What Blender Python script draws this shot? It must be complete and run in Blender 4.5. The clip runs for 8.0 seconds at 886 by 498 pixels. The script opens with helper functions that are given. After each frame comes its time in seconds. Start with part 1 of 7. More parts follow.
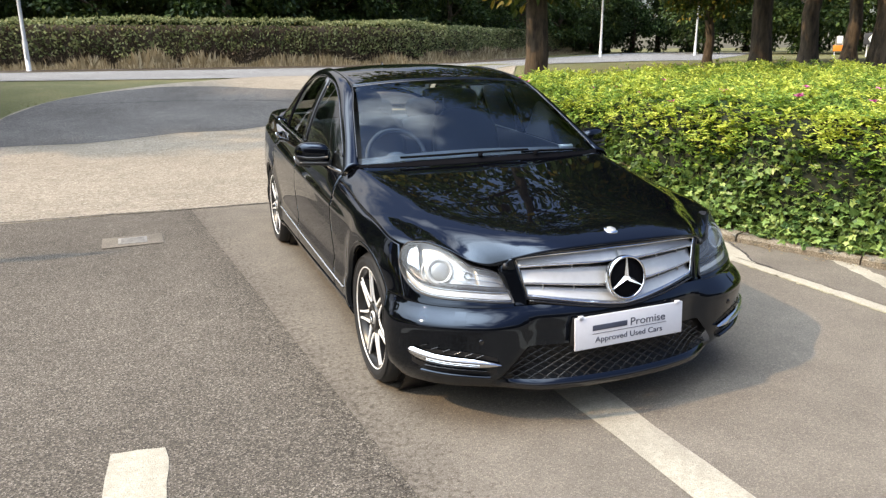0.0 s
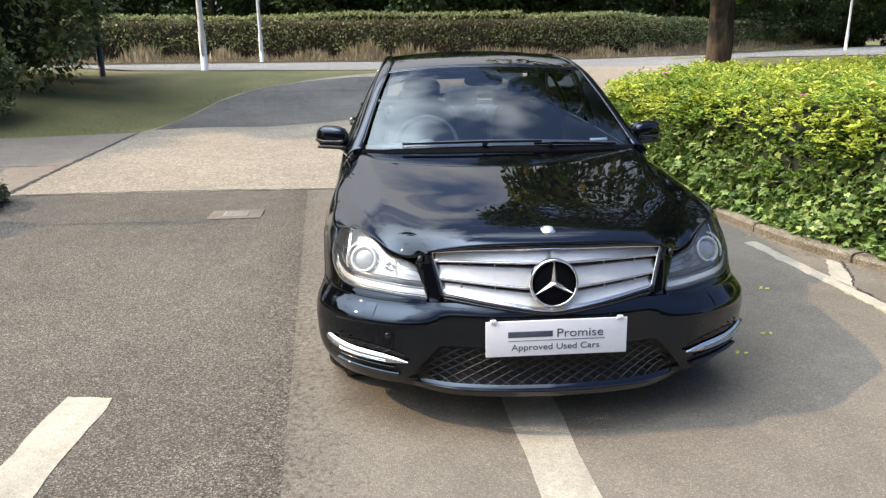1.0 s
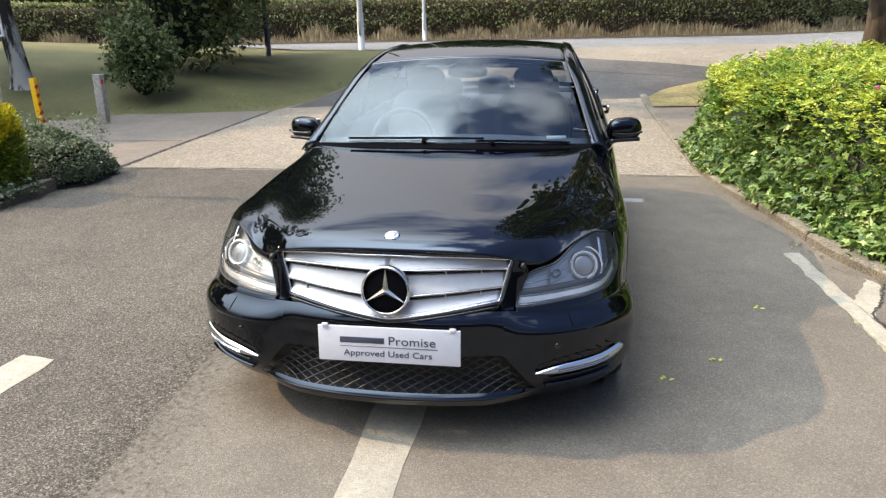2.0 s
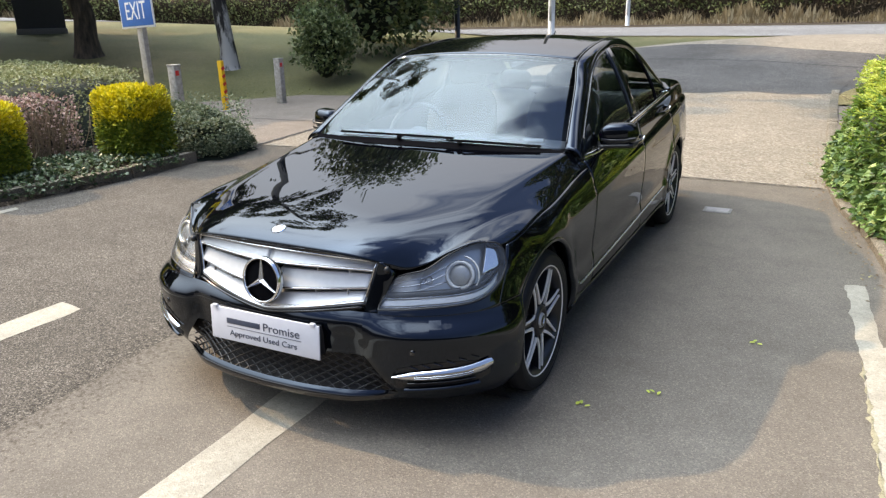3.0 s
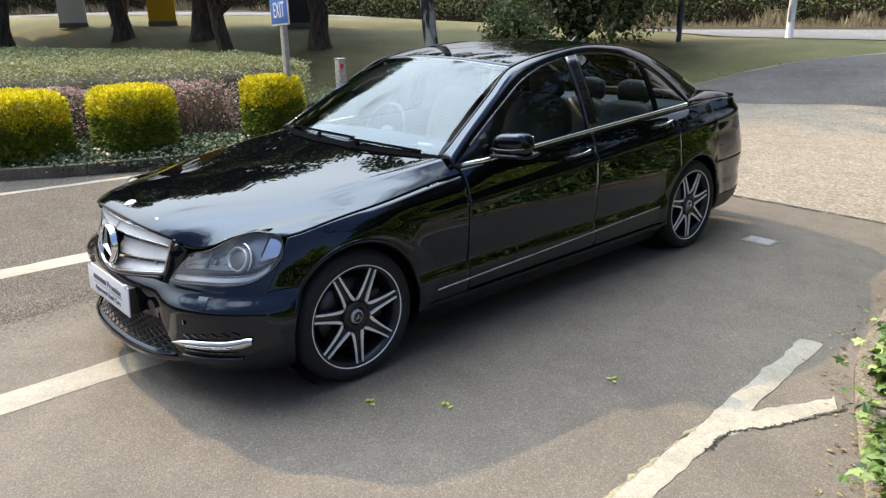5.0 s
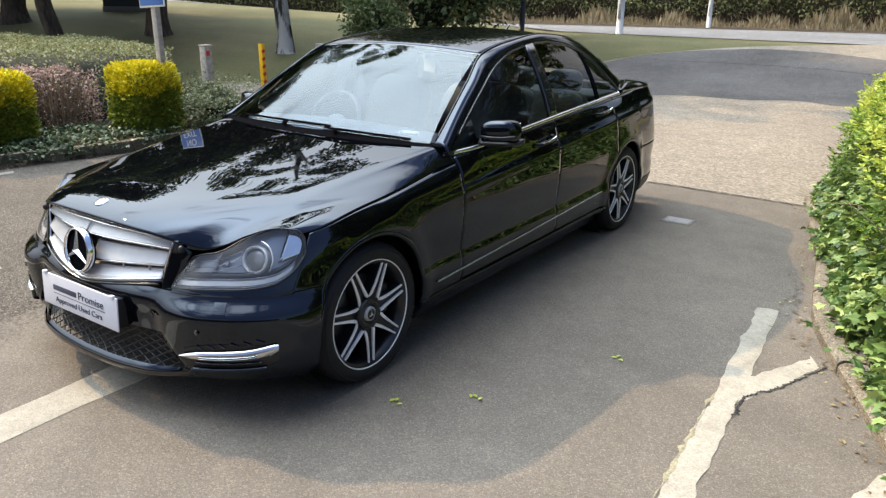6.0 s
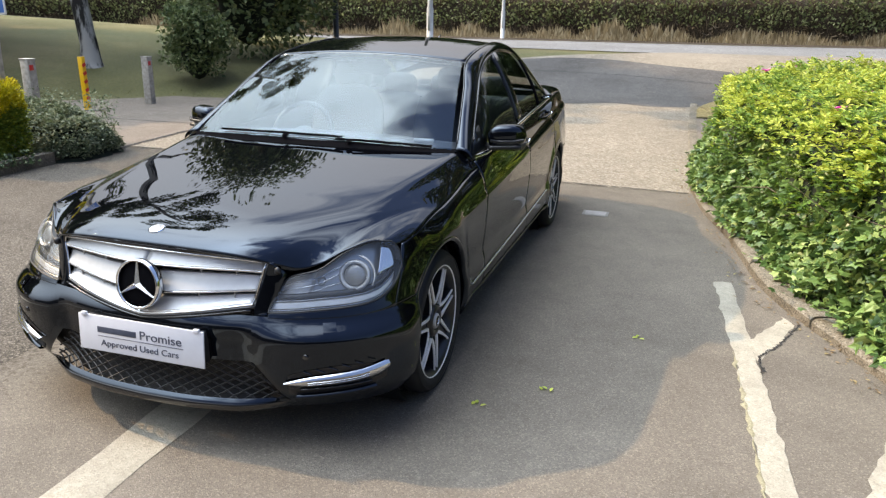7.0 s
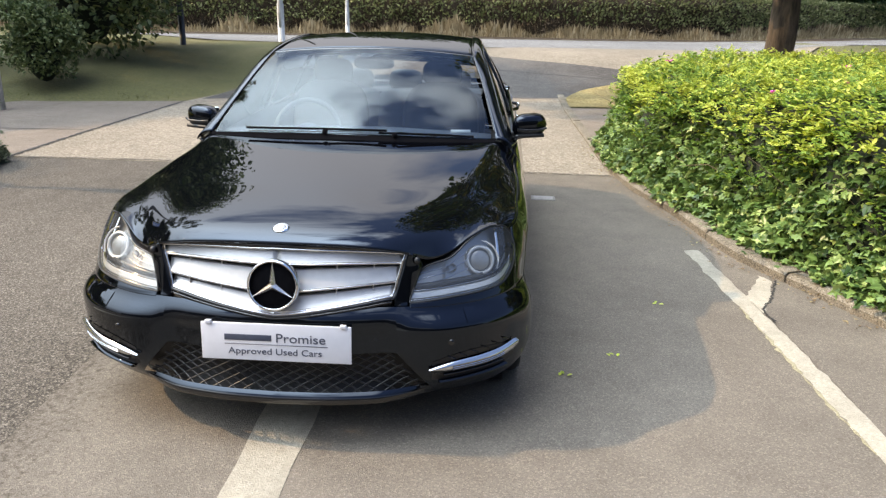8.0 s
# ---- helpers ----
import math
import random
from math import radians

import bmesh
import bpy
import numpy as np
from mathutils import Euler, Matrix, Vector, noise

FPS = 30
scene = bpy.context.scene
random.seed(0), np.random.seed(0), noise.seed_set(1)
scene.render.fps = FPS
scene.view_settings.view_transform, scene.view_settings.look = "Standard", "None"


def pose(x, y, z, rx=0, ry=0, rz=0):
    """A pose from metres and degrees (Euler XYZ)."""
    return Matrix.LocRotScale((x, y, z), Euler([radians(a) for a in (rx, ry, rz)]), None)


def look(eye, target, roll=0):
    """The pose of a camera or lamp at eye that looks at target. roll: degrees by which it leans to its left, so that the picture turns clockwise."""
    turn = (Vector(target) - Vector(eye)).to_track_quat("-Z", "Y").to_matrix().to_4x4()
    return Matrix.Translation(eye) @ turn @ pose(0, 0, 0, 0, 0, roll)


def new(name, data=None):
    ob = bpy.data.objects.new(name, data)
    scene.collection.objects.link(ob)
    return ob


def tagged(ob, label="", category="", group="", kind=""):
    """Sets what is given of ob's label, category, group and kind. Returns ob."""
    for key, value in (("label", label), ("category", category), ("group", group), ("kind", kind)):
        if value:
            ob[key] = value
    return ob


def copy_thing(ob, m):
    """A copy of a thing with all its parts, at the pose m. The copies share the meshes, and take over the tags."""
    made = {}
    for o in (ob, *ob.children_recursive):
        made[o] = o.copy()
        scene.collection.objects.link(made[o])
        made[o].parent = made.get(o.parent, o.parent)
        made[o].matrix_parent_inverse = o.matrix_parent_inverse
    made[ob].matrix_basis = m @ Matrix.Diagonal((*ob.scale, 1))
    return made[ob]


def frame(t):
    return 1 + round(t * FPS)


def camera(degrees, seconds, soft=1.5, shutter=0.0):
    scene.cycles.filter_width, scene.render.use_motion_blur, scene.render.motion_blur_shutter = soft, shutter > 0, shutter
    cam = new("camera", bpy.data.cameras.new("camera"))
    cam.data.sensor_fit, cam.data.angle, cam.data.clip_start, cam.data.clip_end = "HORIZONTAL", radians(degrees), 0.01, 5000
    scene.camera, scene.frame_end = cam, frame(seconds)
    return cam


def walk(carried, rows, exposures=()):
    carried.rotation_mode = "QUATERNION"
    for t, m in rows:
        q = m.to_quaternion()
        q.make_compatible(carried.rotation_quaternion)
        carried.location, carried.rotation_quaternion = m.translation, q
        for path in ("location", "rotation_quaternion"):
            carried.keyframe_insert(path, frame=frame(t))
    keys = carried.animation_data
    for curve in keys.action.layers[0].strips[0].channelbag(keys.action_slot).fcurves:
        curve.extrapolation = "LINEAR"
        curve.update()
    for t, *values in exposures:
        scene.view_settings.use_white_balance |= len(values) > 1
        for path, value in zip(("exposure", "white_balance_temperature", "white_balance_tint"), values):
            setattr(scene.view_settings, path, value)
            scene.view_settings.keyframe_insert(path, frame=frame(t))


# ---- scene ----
cam = camera(63.3, 8.0, soft=1.32)
PATH = [
    (0, (-1.699, -3.039, 1.499), (-0.991, -1.246, 0.964), -0.4),
    (0.5, (-1.157, -3.129, 1.456), (-0.775, -1.243, 0.909), -0.5),
    (1, (-0.575, -3.182, 1.444), (-0.439, -1.263, 0.898), -0.5),
    (1.2, (-0.327, -3.204, 1.453), (-0.292, -1.281, 0.905), -0.6),
    (2.3, (1.004, -2.982, 1.545), (0.502, -1.149, 0.924), -1.4),
    (2.5, (1.239, -2.924, 1.56), (0.629, -1.125, 0.933), -1.4),
    (3, (1.806, -2.674, 1.558), (0.914, -0.997, 0.931), -1.4),
    (3.5, (2.397, -2.405, 1.569), (1.283, -0.866, 0.947), -1.8),
    (4, (2.867, -2.044, 1.555), (1.566, -0.659, 0.929), -1.9),
    (4.5, (3.26, -1.696, 1.567), (1.832, -0.44, 0.949), -1.7),
    (4.7, (3.357, -1.593, 1.567), (1.911, -0.357, 0.952), -1.4),
    (5.8, (2.846, -2.03, 1.564), (1.658, -0.556, 0.918), 0.9),
    (6, (2.686, -2.108, 1.536), (1.605, -0.553, 0.893), 0.8),
    (6.5, (2.213, -2.34, 1.512), (1.39, -0.627, 0.889), 1.1),
    (7, (1.733, -2.65, 1.506), (1.146, -0.837, 0.9), 1.1),
    (7.5, (1.276, -2.827, 1.495), (0.92, -0.955, 0.887), 0.8),
    (8, (0.749, -2.984, 1.479), (0.604, -1.083, 0.873), 1.0),
]
EXPOSURE = 0.52
walk(cam, [(t, look(eye, target, roll)) for t, eye, target, roll in PATH], [(0, EXPOSURE, 9000, 15), (8, EXPOSURE, 9000, 15)])

# ---- world and sun ----
world = bpy.data.worlds.new("sky")
scene.world = world
world.use_nodes = True
wn, wl = world.node_tree.nodes, world.node_tree.links
wn.clear()
w_out = wn.new("ShaderNodeOutputWorld")
w_bg = wn.new("ShaderNodeBackground")
w_sky = wn.new("ShaderNodeTexSky")
w_sky.sky_type = "NISHITA"
w_sky.sun_disc = False
w_sky.sun_elevation = radians(39.9)
w_sky.sun_rotation = radians(269)
w_sky.dust_density = 0.7
w_tc = wn.new("ShaderNodeTexCoord")
w_map = wn.new("ShaderNodeMapping")
w_map.inputs["Scale"].default_value = (1, 1, 2.6)
w_noise = wn.new("ShaderNodeTexNoise")
w_noise.inputs["Scale"].default_value = 2.1
w_noise.inputs["Detail"].default_value = 5
w_noise.inputs["Roughness"].default_value = 0.55
w_ramp = wn.new("ShaderNodeValToRGB")
w_ramp.color_ramp.elements[0].position = 0.86
w_ramp.color_ramp.elements[1].position = 1.12
w_mix = wn.new("ShaderNodeMix")
w_mix.data_type = "RGBA"
w_mix.inputs["B"].default_value = (10, 10, 10, 1)
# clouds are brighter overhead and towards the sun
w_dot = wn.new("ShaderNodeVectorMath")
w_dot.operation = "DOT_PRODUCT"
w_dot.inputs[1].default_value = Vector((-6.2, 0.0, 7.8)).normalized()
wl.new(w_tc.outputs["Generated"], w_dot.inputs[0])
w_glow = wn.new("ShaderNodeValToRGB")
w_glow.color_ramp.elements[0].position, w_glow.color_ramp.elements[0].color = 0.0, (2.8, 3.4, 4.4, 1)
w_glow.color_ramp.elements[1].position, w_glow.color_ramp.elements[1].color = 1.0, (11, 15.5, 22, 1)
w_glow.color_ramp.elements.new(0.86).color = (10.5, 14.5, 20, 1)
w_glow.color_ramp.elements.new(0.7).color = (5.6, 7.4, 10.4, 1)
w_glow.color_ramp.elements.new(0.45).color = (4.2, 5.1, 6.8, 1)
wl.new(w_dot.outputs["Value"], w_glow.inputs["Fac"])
wl.new(w_tc.outputs["Generated"], w_map.inputs["Vector"])
wl.new(w_map.outputs["Vector"], w_noise.inputs["Vector"])
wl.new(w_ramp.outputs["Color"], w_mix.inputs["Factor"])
w_tint = wn.new("ShaderNodeMix")
w_tint.data_type, w_tint.blend_type = "RGBA", "MULTIPLY"
w_tint.inputs["Factor"].default_value = 1.0
w_tint.inputs["B"].default_value = (0.62, 0.74, 0.98, 1)
wl.new(w_sky.outputs["Color"], w_tint.inputs["A"])
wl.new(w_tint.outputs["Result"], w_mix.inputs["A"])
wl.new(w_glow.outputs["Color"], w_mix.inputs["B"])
# the air is brighter overhead than low down behind the trees
w_sep = wn.new("ShaderNodeSeparateXYZ")
wl.new(w_tc.outputs["Generated"], w_sep.inputs["Vector"])
w_high = wn.new("ShaderNodeValToRGB")
w_high.color_ramp.elements[0].position, w_high.color_ramp.elements[0].color = 0.05, (0.36, 0.36, 0.36, 1)
w_high.color_ramp.elements[1].position, w_high.color_ramp.elements[1].color = 0.62, (1.15, 1.15, 1.15, 1)
w_high.color_ramp.elements.new(0.88).color = (2.0, 2.0, 2.0, 1)
w_high.color_ramp.elements.new(1.0).color = (3.0, 3.0, 3.0, 1)
w_high.color_ramp.elements.new(0.38).color = (0.80, 0.80, 0.80, 1)
wl.new(w_sep.outputs["Z"], w_high.inputs["Fac"])
w_lit = wn.new("ShaderNodeMix")
w_lit.data_type, w_lit.blend_type = "RGBA", "MULTIPLY"
w_lit.inputs["Factor"].default_value = 1.0
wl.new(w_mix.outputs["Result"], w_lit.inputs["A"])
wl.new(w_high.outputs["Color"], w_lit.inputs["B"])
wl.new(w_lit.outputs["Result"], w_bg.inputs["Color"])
w_bg.inputs["Strength"].default_value = 0.195
wl.new(w_bg.outputs["Background"], w_out.inputs["Surface"])

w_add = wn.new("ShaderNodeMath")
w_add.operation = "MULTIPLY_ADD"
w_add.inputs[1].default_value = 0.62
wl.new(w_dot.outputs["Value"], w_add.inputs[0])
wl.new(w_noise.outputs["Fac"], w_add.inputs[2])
# more cloud lies in the line of sight low down than overhead
w_low = wn.new("ShaderNodeMapRange")
w_low.interpolation_type = "SMOOTHSTEP"
w_low.inputs["From Min"].default_value, w_low.inputs["From Max"].default_value = 0.30, 0.60
w_low.inputs["To Min"].default_value, w_low.inputs["To Max"].default_value = 0.44, 0.0
wl.new(w_sep.outputs["Z"], w_low.inputs["Value"])
w_cover = wn.new("ShaderNodeMath")
wl.new(w_add.outputs["Value"], w_cover.inputs[0])
wl.new(w_low.outputs["Result"], w_cover.inputs[1])
wl.new(w_cover.outputs["Value"], w_ramp.inputs["Fac"])

sun = new("sun", bpy.data.lights.new("sun", "SUN"))
sun.data.energy = 2.85
sun.data.angle = radians(0.6)
sun.data.color = (1.0, 0.86, 0.665)
sun.matrix_world = look((-11.95, -0.35, 10.0), (0, 0, 0))

# ---- materials ----
def shader(name):
    m = bpy.data.materials.new(name)
    m.use_nodes = True
    return m, m.node_tree.nodes, m.node_tree.links, m.node_tree.nodes["Principled BSDF"]


def ramp(nodes, links, source, stops):
    r = nodes.new("ShaderNodeValToRGB")
    while len(r.color_ramp.elements) < len(stops):
        r.color_ramp.elements.new(0.5)
    for el, (p, c) in zip(r.color_ramp.elements, stops):
        el.position, el.color = p, (*c, 1)
    links.new(source, r.inputs["Fac"])
    return r.outputs["Color"]


def noise_tex(nodes, links, scale, detail=4, rough=0.55, where="Object", stretch=None):
    tc = nodes.new("ShaderNodeTexCoord")
    n = nodes.new("ShaderNodeTexNoise")
    n.inputs["Scale"].default_value, n.inputs["Detail"].default_value, n.inputs["Roughness"].default_value = scale, detail, rough
    if stretch:
        mp = nodes.new("ShaderNodeMapping")
        mp.inputs["Scale"].default_value = stretch
        links.new(tc.outputs[where], mp.inputs["Vector"])
        links.new(mp.outputs["Vector"], n.inputs["Vector"])
    else:
        links.new(tc.outputs[where], n.inputs["Vector"])
    return n.outputs["Fac"]


def mixed(nodes, links, a, b, fac, mode="MIX"):
    m = nodes.new("ShaderNodeMix")
    m.data_type, m.blend_type = "RGBA", mode
    for key, v in (("A", a), ("B", b), ("Factor", fac)):
        if isinstance(v, (int, float)):
            m.inputs[key].default_value = v
        elif isinstance(v, tuple):
            m.inputs[key].default_value = (*v, 1)
        else:
            links.new(v, m.inputs[key])
    return m.outputs["Result"]


def bump(nodes, links, height, strength, distance, bsdf):
    b = nodes.new("ShaderNodeBump")
    b.inputs["Strength"].default_value, b.inputs["Distance"].default_value = strength, distance
    links.new(height, b.inputs["Height"])
    links.new(b.outputs["Normal"], bsdf.inputs["Normal"])


def plain(name, color, rough=0.5, metal=0.0, coat=0.0, vary=0.12, scale=30.0):
    """A material of one paint, with slight unevenness of tone and gloss."""
    m, n, l, b = shader(name)
    dark = tuple(c * (1 - vary) for c in color)
    light = tuple(min(1, c * (1 + vary)) for c in color)
    f = noise_tex(n, l, scale, 5)
    l.new(ramp(n, l, f, [(0.3, dark), (0.7, light)]), b.inputs["Base Color"])
    b.inputs["Roughness"].default_value, b.inputs["Metallic"].default_value = rough, metal
    b.inputs["Coat Weight"].default_value = coat
    b.inputs["Coat Roughness"].default_value = 0.02
    return m


def speckled(name, base, chip, dark, grain=260.0, patch=0.6, amount=0.5, depth=0.006, stain=0.25, rough=0.9, worn=None):
    """Road surface: stones in binder, with broad stains and worn bands."""
    m, n, l, b = shader(name)
    tc = n.new("ShaderNodeTexCoord")
    v = n.new("ShaderNodeTexVoronoi")
    v.inputs["Scale"].default_value = grain
    l.new(tc.outputs["Object"], v.inputs["Vector"])
    sep = n.new("ShaderNodeSeparateColor")
    l.new(v.outputs["Color"], sep.inputs["Color"])
    stones = ramp(n, l, sep.outputs["Red"], [(0.0, dark), (0.45, base), (1 - amount * 0.5, base), (1.0, chip)])
    broad = noise_tex(n, l, patch, 6, 0.6)
    mid = noise_tex(n, l, patch * 9, 5, 0.65)
    tone = ramp(n, l, broad, [(0.3, (1 - stain,) * 3), (0.7, (1 + stain * 0.3,) * 3)])
    tone2 = ramp(n, l, mid, [(0.3, (0.86,) * 3), (0.72, (1.08,) * 3)])
    c = mixed(n, l, stones, tone, 1.0, "MULTIPLY")
    c = mixed(n, l, c, tone2, 1.0, "MULTIPLY")
    if worn is not None:
        # a crumbling band along the court, its binder lost
        sx = n.new("ShaderNodeSeparateXYZ")
        l.new(tc.outputs["Object"], sx.inputs["Vector"])
        skew = n.new("ShaderNodeMath")
        skew.operation = "MULTIPLY_ADD"
        skew.inputs[1].default_value, skew.inputs[2].default_value = worn[1], -worn[0]
        l.new(sx.outputs["Y"], skew.inputs[0])
        across = n.new("ShaderNodeMath")
        l.new(sx.outputs["X"], across.inputs[0])
        l.new(skew.outputs["Value"], across.inputs[1])
        wide = n.new("ShaderNodeMath")
        wide.operation = "ABSOLUTE"
        l.new(across.outputs["Value"], wide.inputs[0])
        gap = n.new("ShaderNodeMath")
        gap.operation = "MULTIPLY_ADD"
        gap.inputs[1].default_value = -0.36
        l.new(wide.outputs["Value"], gap.inputs[0])
        l.new(noise_tex(n, l, 34, 5, 0.75), gap.inputs[2])
        pits = ramp(n, l, gap.outputs["Value"], [(0.44, (1, 1, 1)), (0.58, (0.55, 0.54, 0.53))])
        c = mixed(n, l, c, pits, 1.0, "MULTIPLY")
    l.new(c, b.inputs["Base Color"])
    b.inputs["Roughness"].default_value = rough
    b.inputs["Specular IOR Level"].default_value = 0.12
    bump(n, l, v.outputs["Distance"], 0.6, depth, b)
    return m


def leafy(name, dark, light, tip=None, rough=0.45, through_light=0.25):
    """Leaf: its tone varies leaf by leaf, light shines partly through."""
    m, n, l, b = shader(name)
    g = n.new("ShaderNodeNewGeometry")
    stops = [(0.0, dark), (0.75, light), (1.0, tip or light)]
    c = ramp(n, l, g.outputs["Random Per Island"], stops)
    l.new(c, b.inputs["Base Color"])
    b.inputs["Roughness"].default_value = rough
    b.inputs["Specular IOR Level"].default_value = 0.3
    t = n.new("ShaderNodeBsdfTranslucent")
    l.new(c, t.inputs["Color"])
    mix = n.new("ShaderNodeMixShader")
    mix.inputs[0].default_value = through_light
    l.new(b.outputs["BSDF"], mix.inputs[1])
    l.new(t.outputs["BSDF"], mix.inputs[2])
    l.new(mix.outputs["Shader"], n["Material Output"].inputs["Surface"])
    return m


def glass_like(name, tint, gloss_rough=0.0, ior=1.5, pale_film=0.0, gloss_tint=(1, 1, 1)):
    """Thin pane: clear tinted body, mirror gloss by Fresnel."""
    m, n, l, b = shader(name)
    tr = n.new("ShaderNodeBsdfTransparent")
    tr.inputs["Color"].default_value = (*tint, 1)
    gl = n.new("ShaderNodeBsdfGlossy")
    gl.inputs["Roughness"].default_value = gloss_rough
    gl.inputs["Color"].default_value = (*gloss_tint, 1)
    fr = n.new("ShaderNodeFresnel")
    fr.inputs["IOR"].default_value = ior
    mix = n.new("ShaderNodeMixShader")
    l.new(fr.outputs["Fac"], mix.inputs[0])
    l.new(tr.outputs["BSDF"], mix.inputs[1])
    l.new(gl.outputs["BSDF"], mix.inputs[2])
    last = mix.outputs["Shader"]
    # pale diffuse film mixed over the pane to brighten it
    if pale_film:
        df = n.new("ShaderNodeBsdfDiffuse")
        df.inputs["Color"].default_value = (0.7, 0.72, 0.75, 1)
        film = n.new("ShaderNodeMixShader")
        l.new(ramp(n, l, noise_tex(n, l, 1.5, 1), [(0.3, (pale_film * 0.8,) * 3), (0.7, (pale_film * 1.2,) * 3)]), film.inputs[0])
        l.new(last, film.inputs[1])
        l.new(df.outputs["BSDF"], film.inputs[2])
        last = film.outputs["Shader"]
    l.new(last, n["Material Output"].inputs["Surface"])
    return m


def car_paint():
    m, n, l, b = shader("black_car_paint")
    b.inputs["Base Color"].default_value = (0.0014, 0.0016, 0.0024, 1)
    b.inputs["IOR"].default_value = 1.56
    # blue of the reflected sky put into the paint's gloss
    b.inputs["Specular Tint"].default_value = (0.68, 0.82, 1.0, 1)
    f = noise_tex(n, l, 3.0, 4)
    l.new(ramp(n, l, f, [(0.35, (0.008, 0.008, 0.008)), (0.75, (0.035, 0.035, 0.035))]), b.inputs["Roughness"])
    return m


M_PAINT = car_paint()
M_BLACK = plain("black_plastic", (0.012, 0.012, 0.013), 0.45)
M_GLOSSBLACK = plain("gloss_black", (0.006, 0.006, 0.007), 0.12, coat=0.6)
M_RUBBER = plain("tyre_rubber", (0.009, 0.009, 0.010), 0.75, vary=0.25, scale=60)
M_CHROME = plain("chrome", (0.78, 0.79, 0.80), 0.08, 1.0, vary=0.03)
M_SATIN = plain("satin_silver", (0.47, 0.475, 0.48), 0.36, 0.35, vary=0.05)
M_DISC = plain("brake_iron", (0.10, 0.10, 0.10), 0.45, 0.8)
M_BARCHROME = plain("satin_chrome", (0.62, 0.63, 0.64), 0.16, 0.95, vary=0.04)
M_LAMPDARK = plain("smoked_lamp", (0.055, 0.057, 0.060), 0.25, 0.3)
M_MESH = plain("grille_mesh", (0.014, 0.014, 0.015), 0.35)
M_MATT = plain("matt_black_trim", (0.006, 0.006, 0.007), 0.8)
M_MATT.node_tree.nodes["Principled BSDF"].inputs["Specular IOR Level"].default_value = 0.0
M_LAMPGREY = plain("lamp_shade_grey", (0.36, 0.355, 0.34), 0.3, 0.7)
M_LAMPRING = plain("lamp_ring", (0.60, 0.60, 0.59), 0.25, 0.5, vary=0.05)
M_BRIGHT = plain("bright_metal", (0.66, 0.66, 0.66), 0.25, 0.85, vary=0.04)
M_ALLOY = plain("machined_alloy", (0.86, 0.85, 0.84), 0.3, 0.15, vary=0.05)
M_DARKALLOY = plain("black_alloy", (0.012, 0.012, 0.013), 0.3)


def faceted_chrome():
    """Lamp reflector, pressed in small uneven facets."""
    m, n, l, b = shader("lamp_reflector")
    b.inputs["Base Color"].default_value = (0.40, 0.395, 0.38, 1)
    b.inputs["Metallic"].default_value = 0.9
    b.inputs["Roughness"].default_value = 0.3
    bump(n, l, noise_tex(n, l, 60, 1), 0.15, 0.004, b)
    return m


M_LAMPIN = faceted_chrome()
M_LENS = glass_like("clear_lens", (0.93, 0.95, 0.96), 0.0, 1.5, 0.03)
# the windscreen's gloss colour carries the sky's blue
M_GLASS = glass_like("windscreen_glass", (0.76, 0.84, 0.87), 0.0, 1.54, gloss_tint=(0.86, 0.96, 1.0))
M_DARKGLASS = glass_like("tinted_side_glass", (0.56, 0.62, 0.61), 0.0, 1.55)
M_CABIN = plain("cabin_trim", (0.12, 0.13, 0.145), 0.7)
M_SEAT = plain("seat_leather", (0.055, 0.058, 0.065), 0.5)
M_RED = plain("red_lens", (0.25, 0.01, 0.01), 0.15, coat=0.8)
M_PLATE = plain("white_plate", (0.63, 0.63, 0.67), 0.35, vary=0.03)
M_INK = plain("grey_ink", (0.05, 0.06, 0.09), 0.6)
M_TARMAC = speckled("coarse_tarmac", (0.113, 0.096, 0.078), (0.27, 0.232, 0.192), (0.044, 0.039, 0.034), 175, 0.45, 0.62, worn=(-1.07, 0.09))
M_TARMAC2 = speckled("smooth_tarmac", (0.168, 0.143, 0.117), (0.245, 0.209, 0.172), (0.128, 0.108, 0.088), 210, 0.45, 0.45, 0.004, 0.25, worn=(-1.07, 0.09))
M_CHIP = speckled("chipped_concrete", (0.265, 0.221, 0.172), (0.37, 0.315, 0.25), (0.17, 0.14, 0.108), 52, 0.4, 0.7, 0.012, 0.2)
M_SLAB = speckled("pinkish_concrete", (0.235, 0.192, 0.155), (0.33, 0.28, 0.235), (0.14, 0.115, 0.095), 160, 0.5, 0.4)
M_ROAD = speckled("road_tarmac", (0.21, 0.205, 0.20), (0.36, 0.35, 0.34), (0.09, 0.088, 0.085), 90, 0.25, 0.5)
M_OLDTAR = speckled("old_drive_tarmac", (0.120, 0.110, 0.102), (0.25, 0.225, 0.20), (0.055, 0.05, 0.047), 90, 0.5, 0.4, 0.005, 0.35)
M_KERB = speckled("kerb_concrete", (0.225, 0.19, 0.145), (0.35, 0.30, 0.235), (0.10, 0.085, 0.068), 140, 1.2, 0.5, 0.005, 0.4)
M_SOIL = speckled("soil", (0.075, 0.055, 0.038), (0.16, 0.125, 0.09), (0.03, 0.022, 0.015), 60, 1.0, 0.5, 0.02, 0.3)
M_LINE = speckled("road_paint", (0.375, 0.335, 0.27), (0.43, 0.39, 0.32), (0.30, 0.265, 0.21), 160, 2.5, 0.3, 0.003, 0.25, 0.7)
M_LINEEDGE = speckled("yellowed_paint", (0.30, 0.265, 0.175), (0.37, 0.33, 0.22), (0.19, 0.165, 0.11), 160, 2.5, 0.3, 0.003, 0.25, 0.7)
M_CRACK = plain("crack_tar", (0.03, 0.028, 0.026), 0.9)
